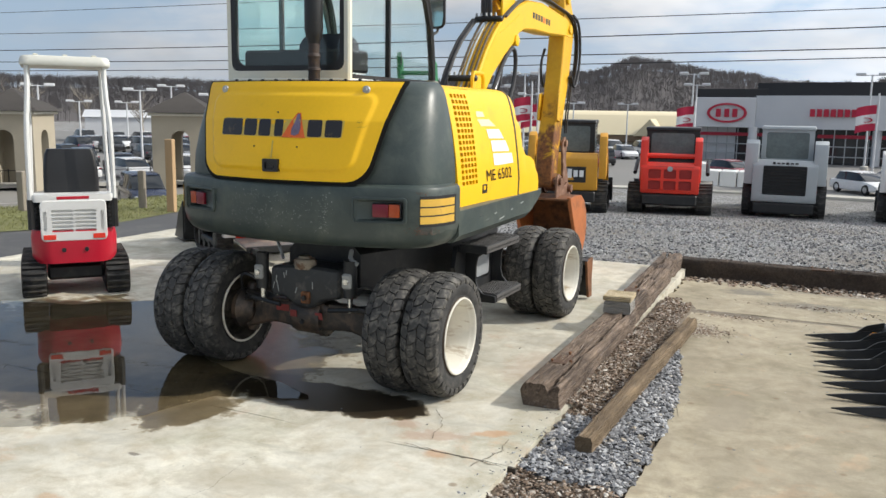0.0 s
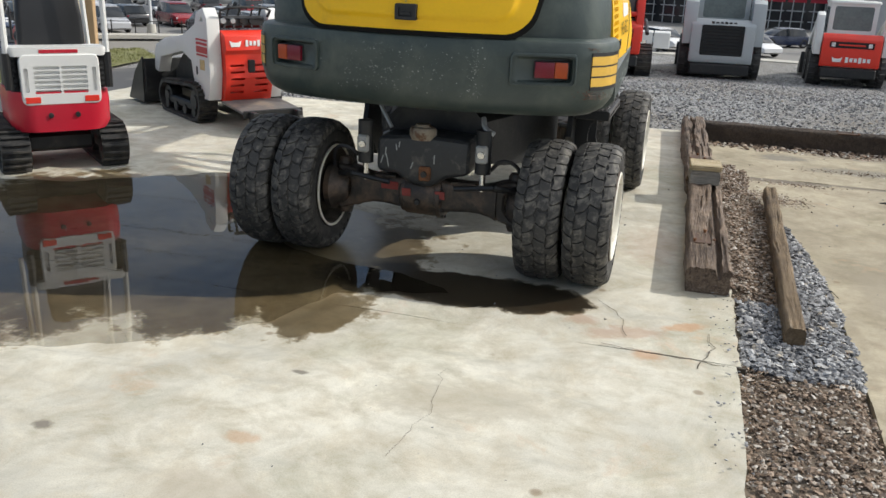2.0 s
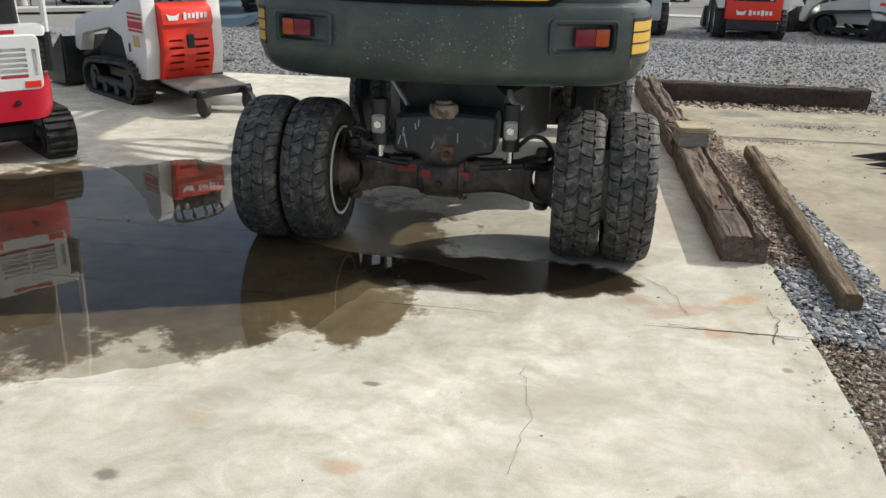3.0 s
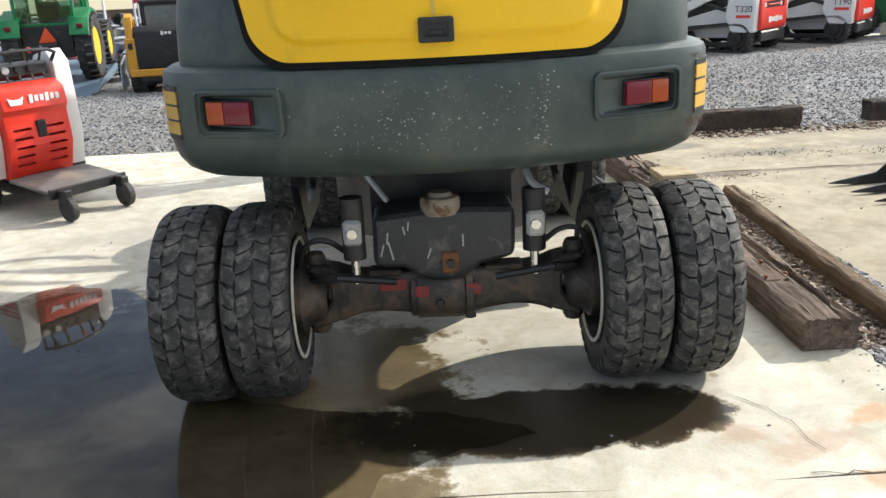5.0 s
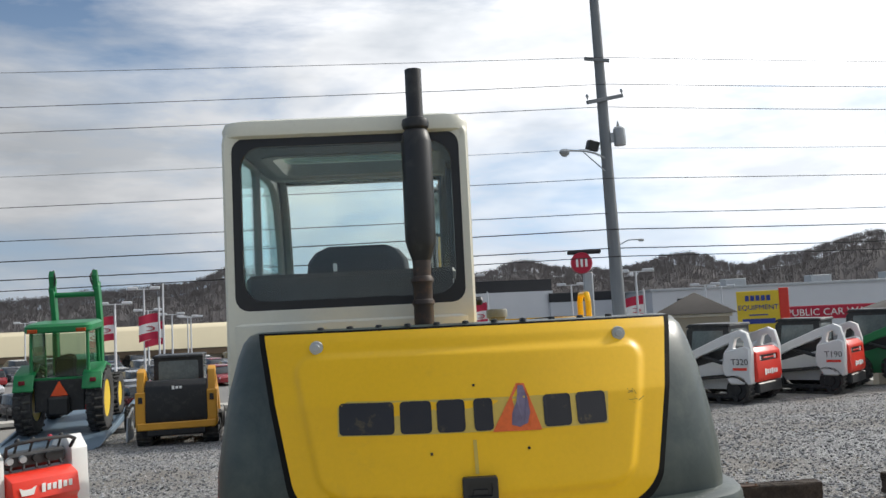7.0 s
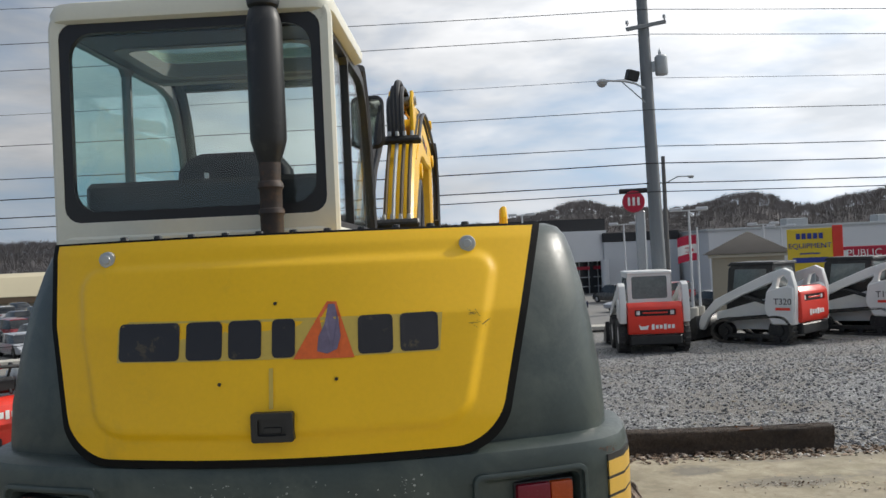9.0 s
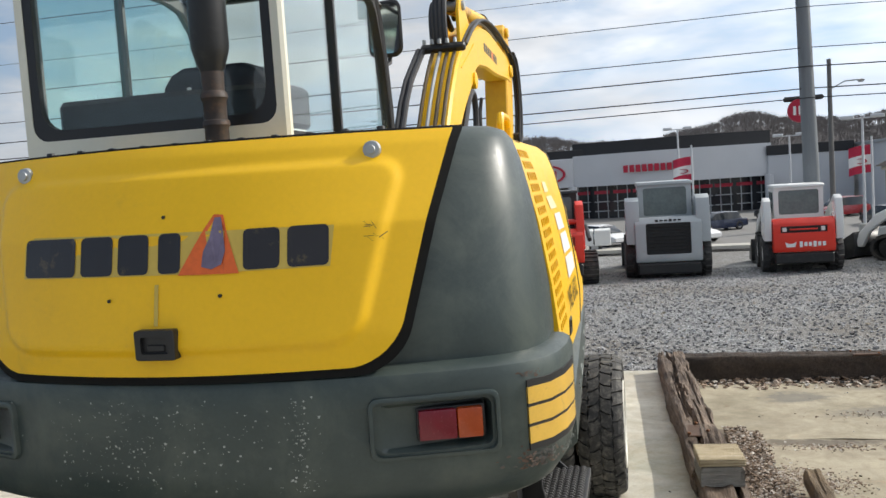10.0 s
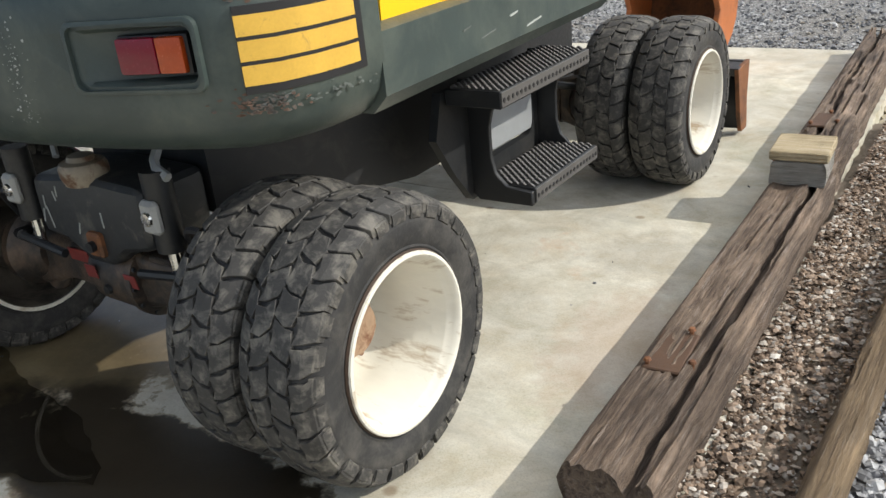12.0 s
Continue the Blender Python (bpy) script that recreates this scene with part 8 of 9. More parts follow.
def farm_tractor(at):
    th = thing("farm_tractor", "green farm tractor with yellow wheels and a raised front loader", "tractor", at)
    for s in (-1, 1):
        farm_tyre(th, s * 0.82, 0.75, 0.78, 0.42, 0.78)
        farm_tyre(th, s * 0.78, 3.0, 0.56, 0.32, 0.56)
        part("mudguard", prism([(-0.05, 1.15), (0.15, 1.52), (0.75, 1.70), (1.3, 1.55), (1.3, 1.48), (0.75, 1.62), (0.2, 1.45), (0.02, 1.12)], "x", *sorted((s * 0.55, s * 1.0)), 0.01), GREEN, th, "green mudguard")
    part("chassis", box((0, 1.6, 0.75), (0.5, 3.2, 0.45), 0.05), BLACK_STEEL, th)
    part("engine_bonnet", box((0, 2.75, 1.35), (0.62, 1.5, 0.62), 0.08, segs=2), GREEN, th, "green bonnet")
    cab = part("cab_floor", box((0, 0.95, 1.05), (1.1, 1.3, 0.5), 0.04), BLACK_STEEL, th)
    part("steering_wheel", tube([(0.17 * math.cos(2 * math.pi * i / 12), 1.32, 1.72 + 0.15 * math.sin(2 * math.pi * i / 12)) for i in range(13)], 0.018, 6), BLACK_PLASTIC, th)
    for s in (-1, 1):
        for y0, y1 in ((0.28, 0.35), (1.62, 1.5)):
            part("cab_post", tube([(s * 0.66, y0, 1.25), (s * 0.64, y1, 2.55)], 0.04, 8), GREEN, th, "green cab post")
        part("side_pane", box((s * 0.63, 0.95, 1.92), (0.01, 1.15, 1.1), 0.0), GLASS_CAB, th)
    part("rear_pane", box((0, 0.32, 1.95), (1.2, 0.01, 1.05), 0.0), GLASS_CAB, th)
    part("cab_rail", box((0, 0.30, 1.36), (1.3, 0.06, 0.10), 0.02), GREEN, th)
    part("roof", loft([[(x * k, y * k + 0.92, z) for x, y in rounded(1.55, 1.6, 0.18, 4)] for z, k in ((2.50, 0.95), (2.54, 1.0), (2.66, 1.0), (2.72, 0.92))]), GREEN, th, "green cab roof")
    for s in (-1, 1):
        part("roof_lamp", box((s * 0.55, 0.10, 2.56), (0.22, 0.06, 0.09), 0.01), AMBER_LENS, th)
        part("tail_lamp", box((s * 0.8, 0.02, 1.35), (0.14, 0.05, 0.10), 0.01), RED_LENS, th)
    part("seat", box((0, 0.9, 1.55), (0.5, 0.14, 0.6), 0.06), SEAT, th, "dark seat")
    part("rear_plate", box((0, 0.22, 0.98), (1.14, 0.06, 0.76), 0.02), BLACK_STEEL, th)
    part("slow_vehicle_triangle", prism([(-0.20, 0.98), (0.20, 0.98), (0.0, 1.34)], "y", 0.165, 0.185), surface("fluorescent orange", (0.85, 0.10, 0.02), 0.5, vary=0.05, big=8, fine=40, relief=0), th, "orange warning triangle")
    for s in (-1, 1):
        part("loader_arm", prism([(2.2, 1.2), (2.25, 2.6), (2.0, 3.5), (2.15, 3.72), (2.35, 3.65), (2.55, 2.6), (2.45, 1.2)], "x", *sorted((s * 0.50, s * 0.62)), 0.015), GREEN, th, "green raised loader arm")
        part("loader_ram", tube([(s * 0.56, 2.6, 1.5), (s * 0.56, 2.55, 2.8)], 0.05, 8), BLACK_STEEL, th)
        part("loader_link", prism([(2.05, 3.45), (1.95, 3.85), (2.05, 4.0), (2.25, 3.7)], "x", *sorted((s * 0.46, s * 0.60)), 0.01), GREEN, th)
        part("loader_hose", tube([(s * 0.5, 2.1, 3.5), (s * 0.42, 1.9, 3.8), (s * 0.5, 2.1, 4.0)], 0.025, 6, smooth=1), HOSE, th)
    part("loader_cross_tube", tube([(-0.55, 2.2, 3.35), (0.55, 2.2, 3.35)], 0.07, 10), GREEN, th)
    return th


TRZ = -0.55
farm_tractor(pose(-9.29, 18.97, TRZ, 4, 0, 9.4) @ Matrix.Scale(1.05, 4))
tr = thing("equipment_trailer", "blue-grey steel trailer deck and ramp under the tractor", "trailer", pose(-9.29, 18.97, TRZ - 0.20, 0, 0, 9.4))
BLUE_STEEL = surface("blue grey trailer steel", (0.14, 0.20, 0.26), 0.5, 0.2, vary=0.15, big=3, fine=40, relief=0.1)
part("deck", prism([(-1.6, 0.02), (-1.6, 0.06), (0.2, 0.22), (4.2, 0.50), (4.2, 0.36), (0.2, 0.10)], "x", -1.15, 1.15, 0.01), BLUE_STEEL, tr)
for s in (-1, 1):
    part("side_rail", prism([(-1.5, 0.08), (0.2, 0.30), (4.2, 0.72), (4.2, 0.52), (0.2, 0.18)], "x", *sorted((s * 1.15, s * 1.24)), 0.01), BLUE_STEEL, tr)
    loader_tyre(tr, s * 1.32, 2.3, 0.32, 0.2, WHITE)
    loader_tyre(tr, s * 1.32, 3.1, 0.32, 0.2, WHITE)
for k in range(6):
    part("ramp_slat", box((1.75, -0.55 + 0.13 * k, 0.34), (0.05, 0.06, 0.60), 0.006, rot=(-16, 0, 0)), ZINC, tr, "grey ramp slat")
part("ramp_frame", tube([(1.75, -0.75, 0.06), (1.75, -0.60, 0.62), (1.75, 0.18, 0.80), (1.75, 0.12, 0.06)], 0.03, 6), ZINC, tr)

# root rake lying on the old apron
rake = thing("root_rake", "black steel root rake with curved pointed tines", "attachment", pose(3.62, 2.57, -0.092, 0, 0, 6.8))
for i in range(8):
    y = -1.0 + 0.288 * i
    blade = loft([[(x, y + w, z0), (x, y + w * 0.5, z1), (x, y - w * 0.5, z1), (x, y - w, z0)] for x, w, z0, z1 in ((-0.37, 0.003, 0.028, 0.034), (-0.28, 0.012, 0.02, 0.048), (-0.15, 0.020, 0.010, 0.066), (0.0, 0.024, 0.008, 0.085), (0.14, 0.024, 0.012, 0.115), (0.24, 0.022, 0.03, 0.15), (0.30, 0.020, 0.06, 0.17))])
    part("tine", blade, BLACK_STEEL, rake, "black pointed tine")
    part("tine_gusset", prism([(0.02, 0.08), (0.16, 0.115), (0.26, 0.155), (0.26, 0.20), (0.12, 0.16)], "y", y - 0.006, y + 0.006), BLACK_STEEL, rake)
part("cross_tube", tube([(0.28, -1.12, 0.12), (0.28, 1.15, 0.12)], 0.045, 12), BLACK_STEEL, rake)
part("back_plate", box((0.34, 0.02, 0.14), (0.03, 2.25, 0.20), 0.006), surface("worn grey plate", (0.10, 0.10, 0.10), 0.5, 0.2, vary=0.25, big=5, fine=60, relief=0.15), rake, "worn grey back plate")
part("chain_tag", lathe([(0.03, -0.02), (0.05, 0.0), (0.03, 0.02)], "z", (0.16, 0.78, 0.135), 12, closed=True), CAT_YELLOW, rake, "yellow tag")


# ---- parked cars ----
CAR_TYRE = surface("car tyre", (0.018, 0.018, 0.018), 0.8, vary=0.2, big=6, fine=40, relief=0)
ALLOY = surface("alloy wheel", (0.45, 0.45, 0.46), 0.35, 0.8, vary=0.1, big=6, fine=40, relief=0)
HEADLAMP = surface("clear lamp lens", (0.62, 0.64, 0.66), 0.1, vary=0.1, big=12, fine=60, relief=0)


def paint(name, c):
    return surface(name, c, 0.25, vary=0.05, big=2, fine=20, relief=0, coat=0.6)


def car(label, mat, suv=False, at=None):
    th = thing("parked_car", label, "car", at, "cars in the dealer lot")
    h, g = (0.98, 1.68) if suv else (0.90, 1.45)
    L = 4.6
    def ring(y, w, z0, z1):
        return [(-w, y, z0 + 0.06), (-w * 0.92, y, z0), (w * 0.92, y, z0), (w, y, z0 + 0.06), (w, y, (z0 + z1) / 2), (w * 0.95, y, z1 - 0.05), (w * 0.80, y, z1), (-w * 0.80, y, z1), (-w * 0.95, y, z1 - 0.05), (-w, y, (z0 + z1) / 2)]
    body = loft([ring(y, w, z0, z1) for y, w, z0, z1 in ((-2.3, 0.70, 0.42, 0.72), (-2.22, 0.84, 0.28, h - 0.06), (-1.6, 0.90, 0.22, h), (0.0, 0.91, 0.20, h), (1.2, 0.90, 0.22, h - 0.02), (2.05, 0.84, 0.25, h - 0.18), (2.25, 0.72, 0.34, h - 0.32))])
    b = part("body", body, mat, th)
    def gring(y, w, z):
        return [(-w, y, h - 0.04), (w, y, h - 0.04), (w * 0.86, y, z), (w * 0.5, y, z + 0.03), (-w * 0.5, y, z + 0.03), (-w * 0.86, y, z)]
    tail = -2.05 if suv else -1.75
    part("window_band", loft([gring(y, w, z) for y, w, z in ((tail, 0.80, h), (tail + 0.32, 0.84, g - 0.10), (-0.3, 0.86, g - 0.05), (0.45, 0.84, g - 0.10), (1.25, 0.80, h - 0.02))]), CAR_GLASS, th, "dark window band")
    part("roof", loft([[(-w, y, z - 0.06), (w, y, z - 0.06), (w * 0.8, y, z), (-w * 0.8, y, z)] for y, w, z in ((tail + 0.30, 0.68, g - 0.05), (-0.6, 0.74, g), (0.1, 0.73, g - 0.01), (0.52, 0.66, g - 0.09))]), mat, th)
    for s in (-1, 1):
        for y in (-1.4, 1.4):
            w = part("wheel", lathe([(0.20, -0.11), (0.31, -0.11), (0.34, -0.06), (0.34, 0.06), (0.31, 0.11), (0.20, 0.11)], "x", (s * 0.80, y, 0.34), 16, closed=True), CAR_TYRE, th)
            part("rim", lathe([(0.0, -0.10), (0.21, -0.09), (0.21, 0.09), (0.0, 0.10)], "x", (s * 0.80, y, 0.34), 12), ALLOY, w)
        part("headlamp", box((s * 0.62, 2.14, h - 0.34), (0.34, 0.12, 0.12), 0.03), HEADLAMP, th)
        part("tail_lamp", box((s * 0.70, -2.22, h - 0.18), (0.24, 0.08, 0.14), 0.02), RED_LENS, th)
    return th


def on_ground(x, y, heading, dz=0.05):
    return pose(x, y, ground_z(x, y) + dz, 0, 0, heading)


kinds = []
for i, (word, c) in enumerate((("white", (0.72, 0.72, 0.72)), ("silver", (0.42, 0.43, 0.45)), ("black", (0.015, 0.015, 0.017)), ("dark blue", (0.010, 0.017, 0.045)), ("dark red", (0.25, 0.015, 0.02)), ("grey", (0.14, 0.145, 0.15)))):
    kinds.append([word, paint(word + " car paint", c), None, None])
rng = random.Random(21)


def put_car(x, y, heading, k, suv):
    word, mat = kinds[k][0], kinds[k][1]
    if kinds[k][2 + suv] is None:
        kinds[k][2 + suv] = car(f"{word} parked {'sport utility vehicle' if suv else 'saloon car'} in the dealer lot", mat, bool(suv), on_ground(x, y, heading))
        return kinds[k][2 + suv]
    return copy_thing(kinds[k][2 + suv], on_ground(x, y, heading))


for r, a0, a1 in ((56, -60, -14), (62, -62, -16), (71, -60, -10), (77, -60, -12), (88, -60, -10), (95, -56, -8), (108, -54, -12)):
    az = a0
    while az < a1:
        if rng.random() < 0.80:
            put_car(r * math.sin(radians(az)), r * math.cos(radians(az)), -az + rng.choice((0, 180)) + rng.uniform(-4, 4) + 18, rng.choice((0, 0, 1, 1, 2, 2, 3, 4, 5, 5)), int(rng.random() < 0.5))
        az += math.degrees(3.1 / r) * rng.uniform(1.0, 1.15)
for r, a0, a1 in ((57, -7, 12), (66, -9, 34), (76, 10, 36)):
    az = a0
    while az < a1:
        if rng.random() < 0.6:
            put_car(r * math.sin(radians(az)), r * math.cos(radians(az)), -az + rng.choice((40, 130, 220)) + rng.uniform(-6, 6), rng.choice((0, 0, 1, 2, 3, 4, 5)), int(rng.random() < 0.5))
        az += math.degrees(4.6 / r) * rng.uniform(1.0, 1.3)
tagged(put_car(-27.6, 26.8, -125, 3, 1), "dark blue sport utility vehicle driving lane stopped on the road", "car")
put_car(-49.0, 37.0, 60, 3, 1)

# white service truck with side lockers
tk = thing("service_truck", "white service truck with a row of side lockers", "truck", on_ground(-2.8, 51.2, 92))
part("cab", prism([(1.4, 0.5), (1.4, 1.9), (2.0, 1.95), (2.7, 1.25), (3.3, 1.15), (3.35, 0.5)], "x", -0.95, 0.95, 0.04), WHITE, tk)
part("windscreen", box((0, 2.36, 1.62), (1.7, 0.02, 0.66), 0.0, rot=(44, 0, 0)), CAR_GLASS, tk)
for i in range(4):
    part("locker", box((0, -2.0 + 1.05 * i, 1.0), (2.0, 0.98, 0.95), 0.03), WHITE, tk, "white locker")
for s in (-1, 1):
    for y in (-1.5, 2.5):
        loader_tyre(tk, s * 0.85, y, 0.40, 0.26, ALLOY)

# ---- buildings ----
PANEL_WHITE = surface("white cladding panel", (0.60, 0.61, 0.62), 0.4, vary=0.04, big=0.5, fine=10, relief=0, spec=0.4)
FASCIA = surface("black fascia", (0.018, 0.018, 0.020), 0.5, vary=0.2, big=0.6, fine=8, relief=0)
TAN_WALL = surface("tan stucco", (0.38, 0.335, 0.255), 0.85, vary=0.08, big=0.5, fine=12, relief=0.2)
TAN_ROOF = surface("tan metal roof", (0.62, 0.54, 0.36), 0.6, vary=0.05, big=0.15, fine=6, relief=0)
SHINGLE = surface("brown grey shingles", (0.050, 0.044, 0.039), 0.9, vary=0.2, big=1.5, fine=14, relief=0.5)
SHOW_GLASS = surface("dark showroom glass", (0.025, 0.028, 0.032), 0.08, vary=0.3, big=0.4, fine=4, relief=0)
CRIMSON = surface("crimson sign enamel", (0.45, 0.012, 0.04), 0.4, vary=0.04, big=3, fine=20, relief=0)
BANNER = surface("crimson banner cloth", (0.50, 0.02, 0.06), 0.7, vary=0.1, big=3, fine=30, relief=0.1)

KY = 90.0
kz = -1.2
dealer = thing("dealership", "white-panelled car dealership with black fascia and dark showroom glass", "building", pose(-1.9, 0, -1.75, 0, 0, 0))
part("back_wall", box((4, KY + 13, kz + 3.2), (27, 24, 6.4), 0.1), PANEL_WHITE, dealer)
part("left_band", box((-6.1, KY, 4.05), (6.0, 1.6, 3.1), 0.06), PANEL_WHITE, dealer, "white sign panel")
part("left_fascia", box((-5.2, KY + 0.6, 6.0), (8.0, 2.0, 1.0), 0.05), FASCIA, dealer)
# curved main front
arc = [(-3.1 + 20.0 * i / 20, KY - 0.6 - 2.2 * math.sin(math.pi * i / 20)) for i in range(21)]
part("main_band", prism(arc + [(16.9, KY + 3), (-3.1, KY + 3)], "z", 2.5, 5.8, 0.0), PANEL_WHITE, dealer, "curved white front panel")
part("main_fascia", prism([(x, y + 0.6) for x, y in arc] + [(16.9, KY + 4), (-3.1, KY + 4)], "z", 5.8, 7.1, 0.0), FASCIA, dealer, "black curved fascia")
part("showroom_glass", prism([(x, y + 1.4) for x, y in [(-9.0, KY)] + arc] + [(16.9, KY + 3.5), (-9.0, KY + 3.5)], "z", kz, 2.5, 0.0), SHOW_GLASS, dealer, "dark showroom glazing")
for i in range(26):
    x = -9.0 + 26 * i / 25
    y = KY + 0.6 - (2.2 * math.sin(math.pi * (x + 3.1) / 20) if x > -3.1 else 0.0) + 0.15
    part("mullion", box((x, y, (kz + 2.5) / 2), (0.10, 0.16, 2.5 - kz), 0.0), ZINC, dealer)
for z in (-0.2, 0.8, 1.8):
    for i in range(13):
        xa = -9 + 2 * i
        y = KY + 0.5 - (2.2 * math.sin(math.pi * max(0, min(1, (xa + 4.1) / 20))) if xa > -4 else 0.0)
        part("transom", box((xa + 1, y + 0.2, z), (2.0, 0.14, 0.10 if z < 1 else 0.34), 0.0), ZINC if z < 1 else CRIMSON, dealer)
for x in (-3.1, 8.3, 16.4):
    part("column", lathe([(0.42, kz), (0.42, 2.6)], "z", (x, KY - 1.9, 0), 16), PANEL_WHITE, dealer)
part("side_wing", box((20.5, KY + 4, 1.4), (8, 10, 6.4), 0.05), PANEL_WHITE, dealer)
part("wing_fascia", box((20.5, KY + 4, 5.0), (8.2, 10.2, 1.0), 0.05), FASCIA, dealer)
# oval sign and a bar for the trader's name
ring = [(-5.9 + 2.0 * math.cos(2 * math.pi * i / 32), 4.0 + 1.02 * math.sin(2 * math.pi * i / 32)) for i in range(32)]
inner = [(-5.9 + 1.72 * math.cos(2 * math.pi * i / 32), 4.0 + 0.82 * math.sin(2 * math.pi * i / 32)) for i in range(32)]
part("oval_sign", carved(prism(ring, "y", KY - 1.0, KY - 0.85), prism(inner, "y", KY - 2, KY)), CRIMSON, dealer, "crimson oval ring sign")
for x in (-6.75, -5.9, -5.1):
    part("mark_block", box((x, KY - 0.92, 4.0), (0.5, 0.12, 0.85), 0.02), CRIMSON, dealer)
for i in range(9):
    part("mark_block", box((2.4 + 0.62 * i, KY - 2.95, 4.1), (0.48, 0.1, 0.74), 0.02), CRIMSON, dealer)

shed = thing("long_store", "long low tan building with a pale metal roof", "building", pose(-3, 0, -1.75))
part("wall", box((-38, 112, 0.0), (62, 16, 3.0), 0.05), TAN_WALL, shed)
part("roof", prism([(103.2, 1.1), (107.0, 3.6), (119.0, 4.2), (121.0, 1.1)], "x", -69.5, -6.8, 0.05), TAN_ROOF, shed, "pale tan metal roof")
part("eave_band", box((-38, 103.6, 0.65), (62.4, 0.5, 0.8), 0.05), surface("brown eave", (0.22, 0.15, 0.09), 0.7, vary=0.1, big=1, fine=10, relief=0), shed)
part("gable", prism([(-17.5, 1.0), (-13.5, 1.0), (-15.5, 3.2)], "y", 102.6, 107, 0.05), TAN_ROOF, shed)
store = thing("white_store", "plain white warehouse store behind the car wash", "building", pose(0, 0, -2.2))
part("wall", box((40, 86, 1.2), (34, 14, 8.6), 0.05), PANEL_WHITE, store)
part("parapet", box((40, 86, 5.55), (34.3, 14.3, 0.25), 0.02), ZINC, store)
for x in (26.0, 27.6):
    part("window", box((x, 78.95, 3.9), (1.1, 0.1, 1.5), 0.02), SHOW_GLASS, store)
for x in (33, 42, 50):
    part("roof_unit", box((x, 84, 6.0), (2.2, 1.6, 0.9), 0.05), ZINC, store)
low = thing("white_hall", "low white metal hall far behind the car park", "building", pose(-80, 80, -2.4, 0, 0, 42))
part("wall", box((0, 0, 0.9), (13, 7, 4.4), 0.05), PANEL_WHITE, low)
part("roof", prism([(-3.8, 3.0), (0, 3.9), (3.8, 3.0)], "x", -6.8, 6.8, 0.02), PANEL_WHITE, low)


def pavilion(x, y, zb, zt, s, turn):
    th = thing("gate_pavilion", "tan stucco gate pavilion with arches and a shingled hip roof", "pavilion", pose(x, y, zb, 0, 0, turn), "gate pavilions")
    hw, he = s / 2, zt - zb
    we = he * 0.77
    wall = box((0, 0, we / 2), (s, s, we), 0.02)
    inner = box((0, 0, we / 2 - 0.2), (s - 0.9, s - 0.9, we), 0.0)
    wall = carved(wall, inner)
    for ax in ("x", "y"):
        arch = [(-s * 0.17, -0.2), (-s * 0.17, we * 0.66)] + [(-s * 0.17 * math.cos(math.pi * i / 10), we * 0.66 + s * 0.17 * math.sin(math.pi * i / 10)) for i in range(1, 10)] + [(s * 0.17, we * 0.66), (s * 0.17, -0.2)]
        wall = carved(wall, prism(arch, ax, -s, s))
    part("arched_wall", wall, TAN_WALL, th)
    part("cornice", box((0, 0, we), (s + 0.35, s + 0.35, 0.18), 0.03), surface("pale trim", (0.60, 0.57, 0.48), 0.7, vary=0.05, big=2, fine=20, relief=0), th, "pale cornice")
    e = hw + 0.45
    part("roof", loft([[(-e, -e, we + 0.1), (e, -e, we + 0.1), (e, e, we + 0.1), (-e, e, we + 0.1)], [(-0.06, -0.06, he), (0.06, -0.06, he), (0.06, 0.06, he), (-0.06, 0.06, he)]]), SHINGLE, th, "grey-brown hip roof")
    return th


pavilion(-33.4, 36.4, -3.0, 2.8, 3.3, 30)
pavilion(-40.0, 29.6, -3.0, 2.8, 3.3, 30)
pavilion(15.9, 45.3, -3.0, 2.6, 3.7, -20)
pavilion(24.4, 36.2, -3.0, 2.4, 5.2, -20)

# car wash with a crimson sign
cw = thing("car_wash", "low grey car wash with a long crimson sign", "building", pose(25.5, 49.1, -3.15, 0, 0, -26))
part("wall", box((0, 3, 1.6), (8.5, 6, 3.2), 0.05), surface("grey block wall", (0.30, 0.31, 0.32), 0.8, vary=0.1, big=1, fine=10, relief=0), cw)
part("bay", box((0.9, -0.05, 1.2), (1.6, 0.2, 2.4), 0.02), FASCIA, cw)
part("sign_board", box((0, -0.25, 4.2), (5.6, 0.25, 0.85), 0.04), CRIMSON, cw, "crimson sign board")
part("sign_lettering", lettering("PUBLIC CAR WASH", 0.60, Matrix.Translation((0.25, -0.39, 4.2)), 0.01), DECAL_WHITE, cw, "white words", smooth=0)
part("mark_block", box((-2.45, -0.39, 4.2), (0.4, 0.02, 0.4), 0.0), DECAL_WHITE, cw)
# yellow trade sign
sg = thing("trade_sign", "yellow and orange-red trade sign with blue words", "sign", pose(12.45, 27.9, -0.42, 0, 0, -22) @ Matrix.Diagonal((0.92, 0.92, 0.92, 1)))
part("sign_face", box((0, 0, 2.22), (1.60, 0.25, 1.62), 0.02), surface("yellow sign enamel", (0.80, 0.56, 0.03), 0.4, vary=0.05, big=3, fine=20, relief=0), sg, "yellow sign face")
part("sign_side", box((0.98, 0.0, 2.25), (0.36, 0.27, 1.72), 0.02), ORANGE_RED, sg, "orange-red side band")
BLUE_INK = surface("blue sign ink", (0.03, 0.05, 0.28), 0.5, vary=0.1, big=5, fine=30, relief=0)
for i in range(5):
    part("mark_block", box((-0.40 + 0.20 * i, -0.132, 2.74), (0.15, 0.012, 0.22), 0.0), BLUE_INK, sg)
part("sign_lettering", lettering("EQUIPMENT", 0.28, Matrix.Translation((0, -0.135, 2.36)), 0.004), BLUE_INK, sg, "blue words", smooth=0)
part("mark_block", box((0, -0.132, 2.07), (0.7, 0.012, 0.05), 0.0), BLUE_INK, sg)
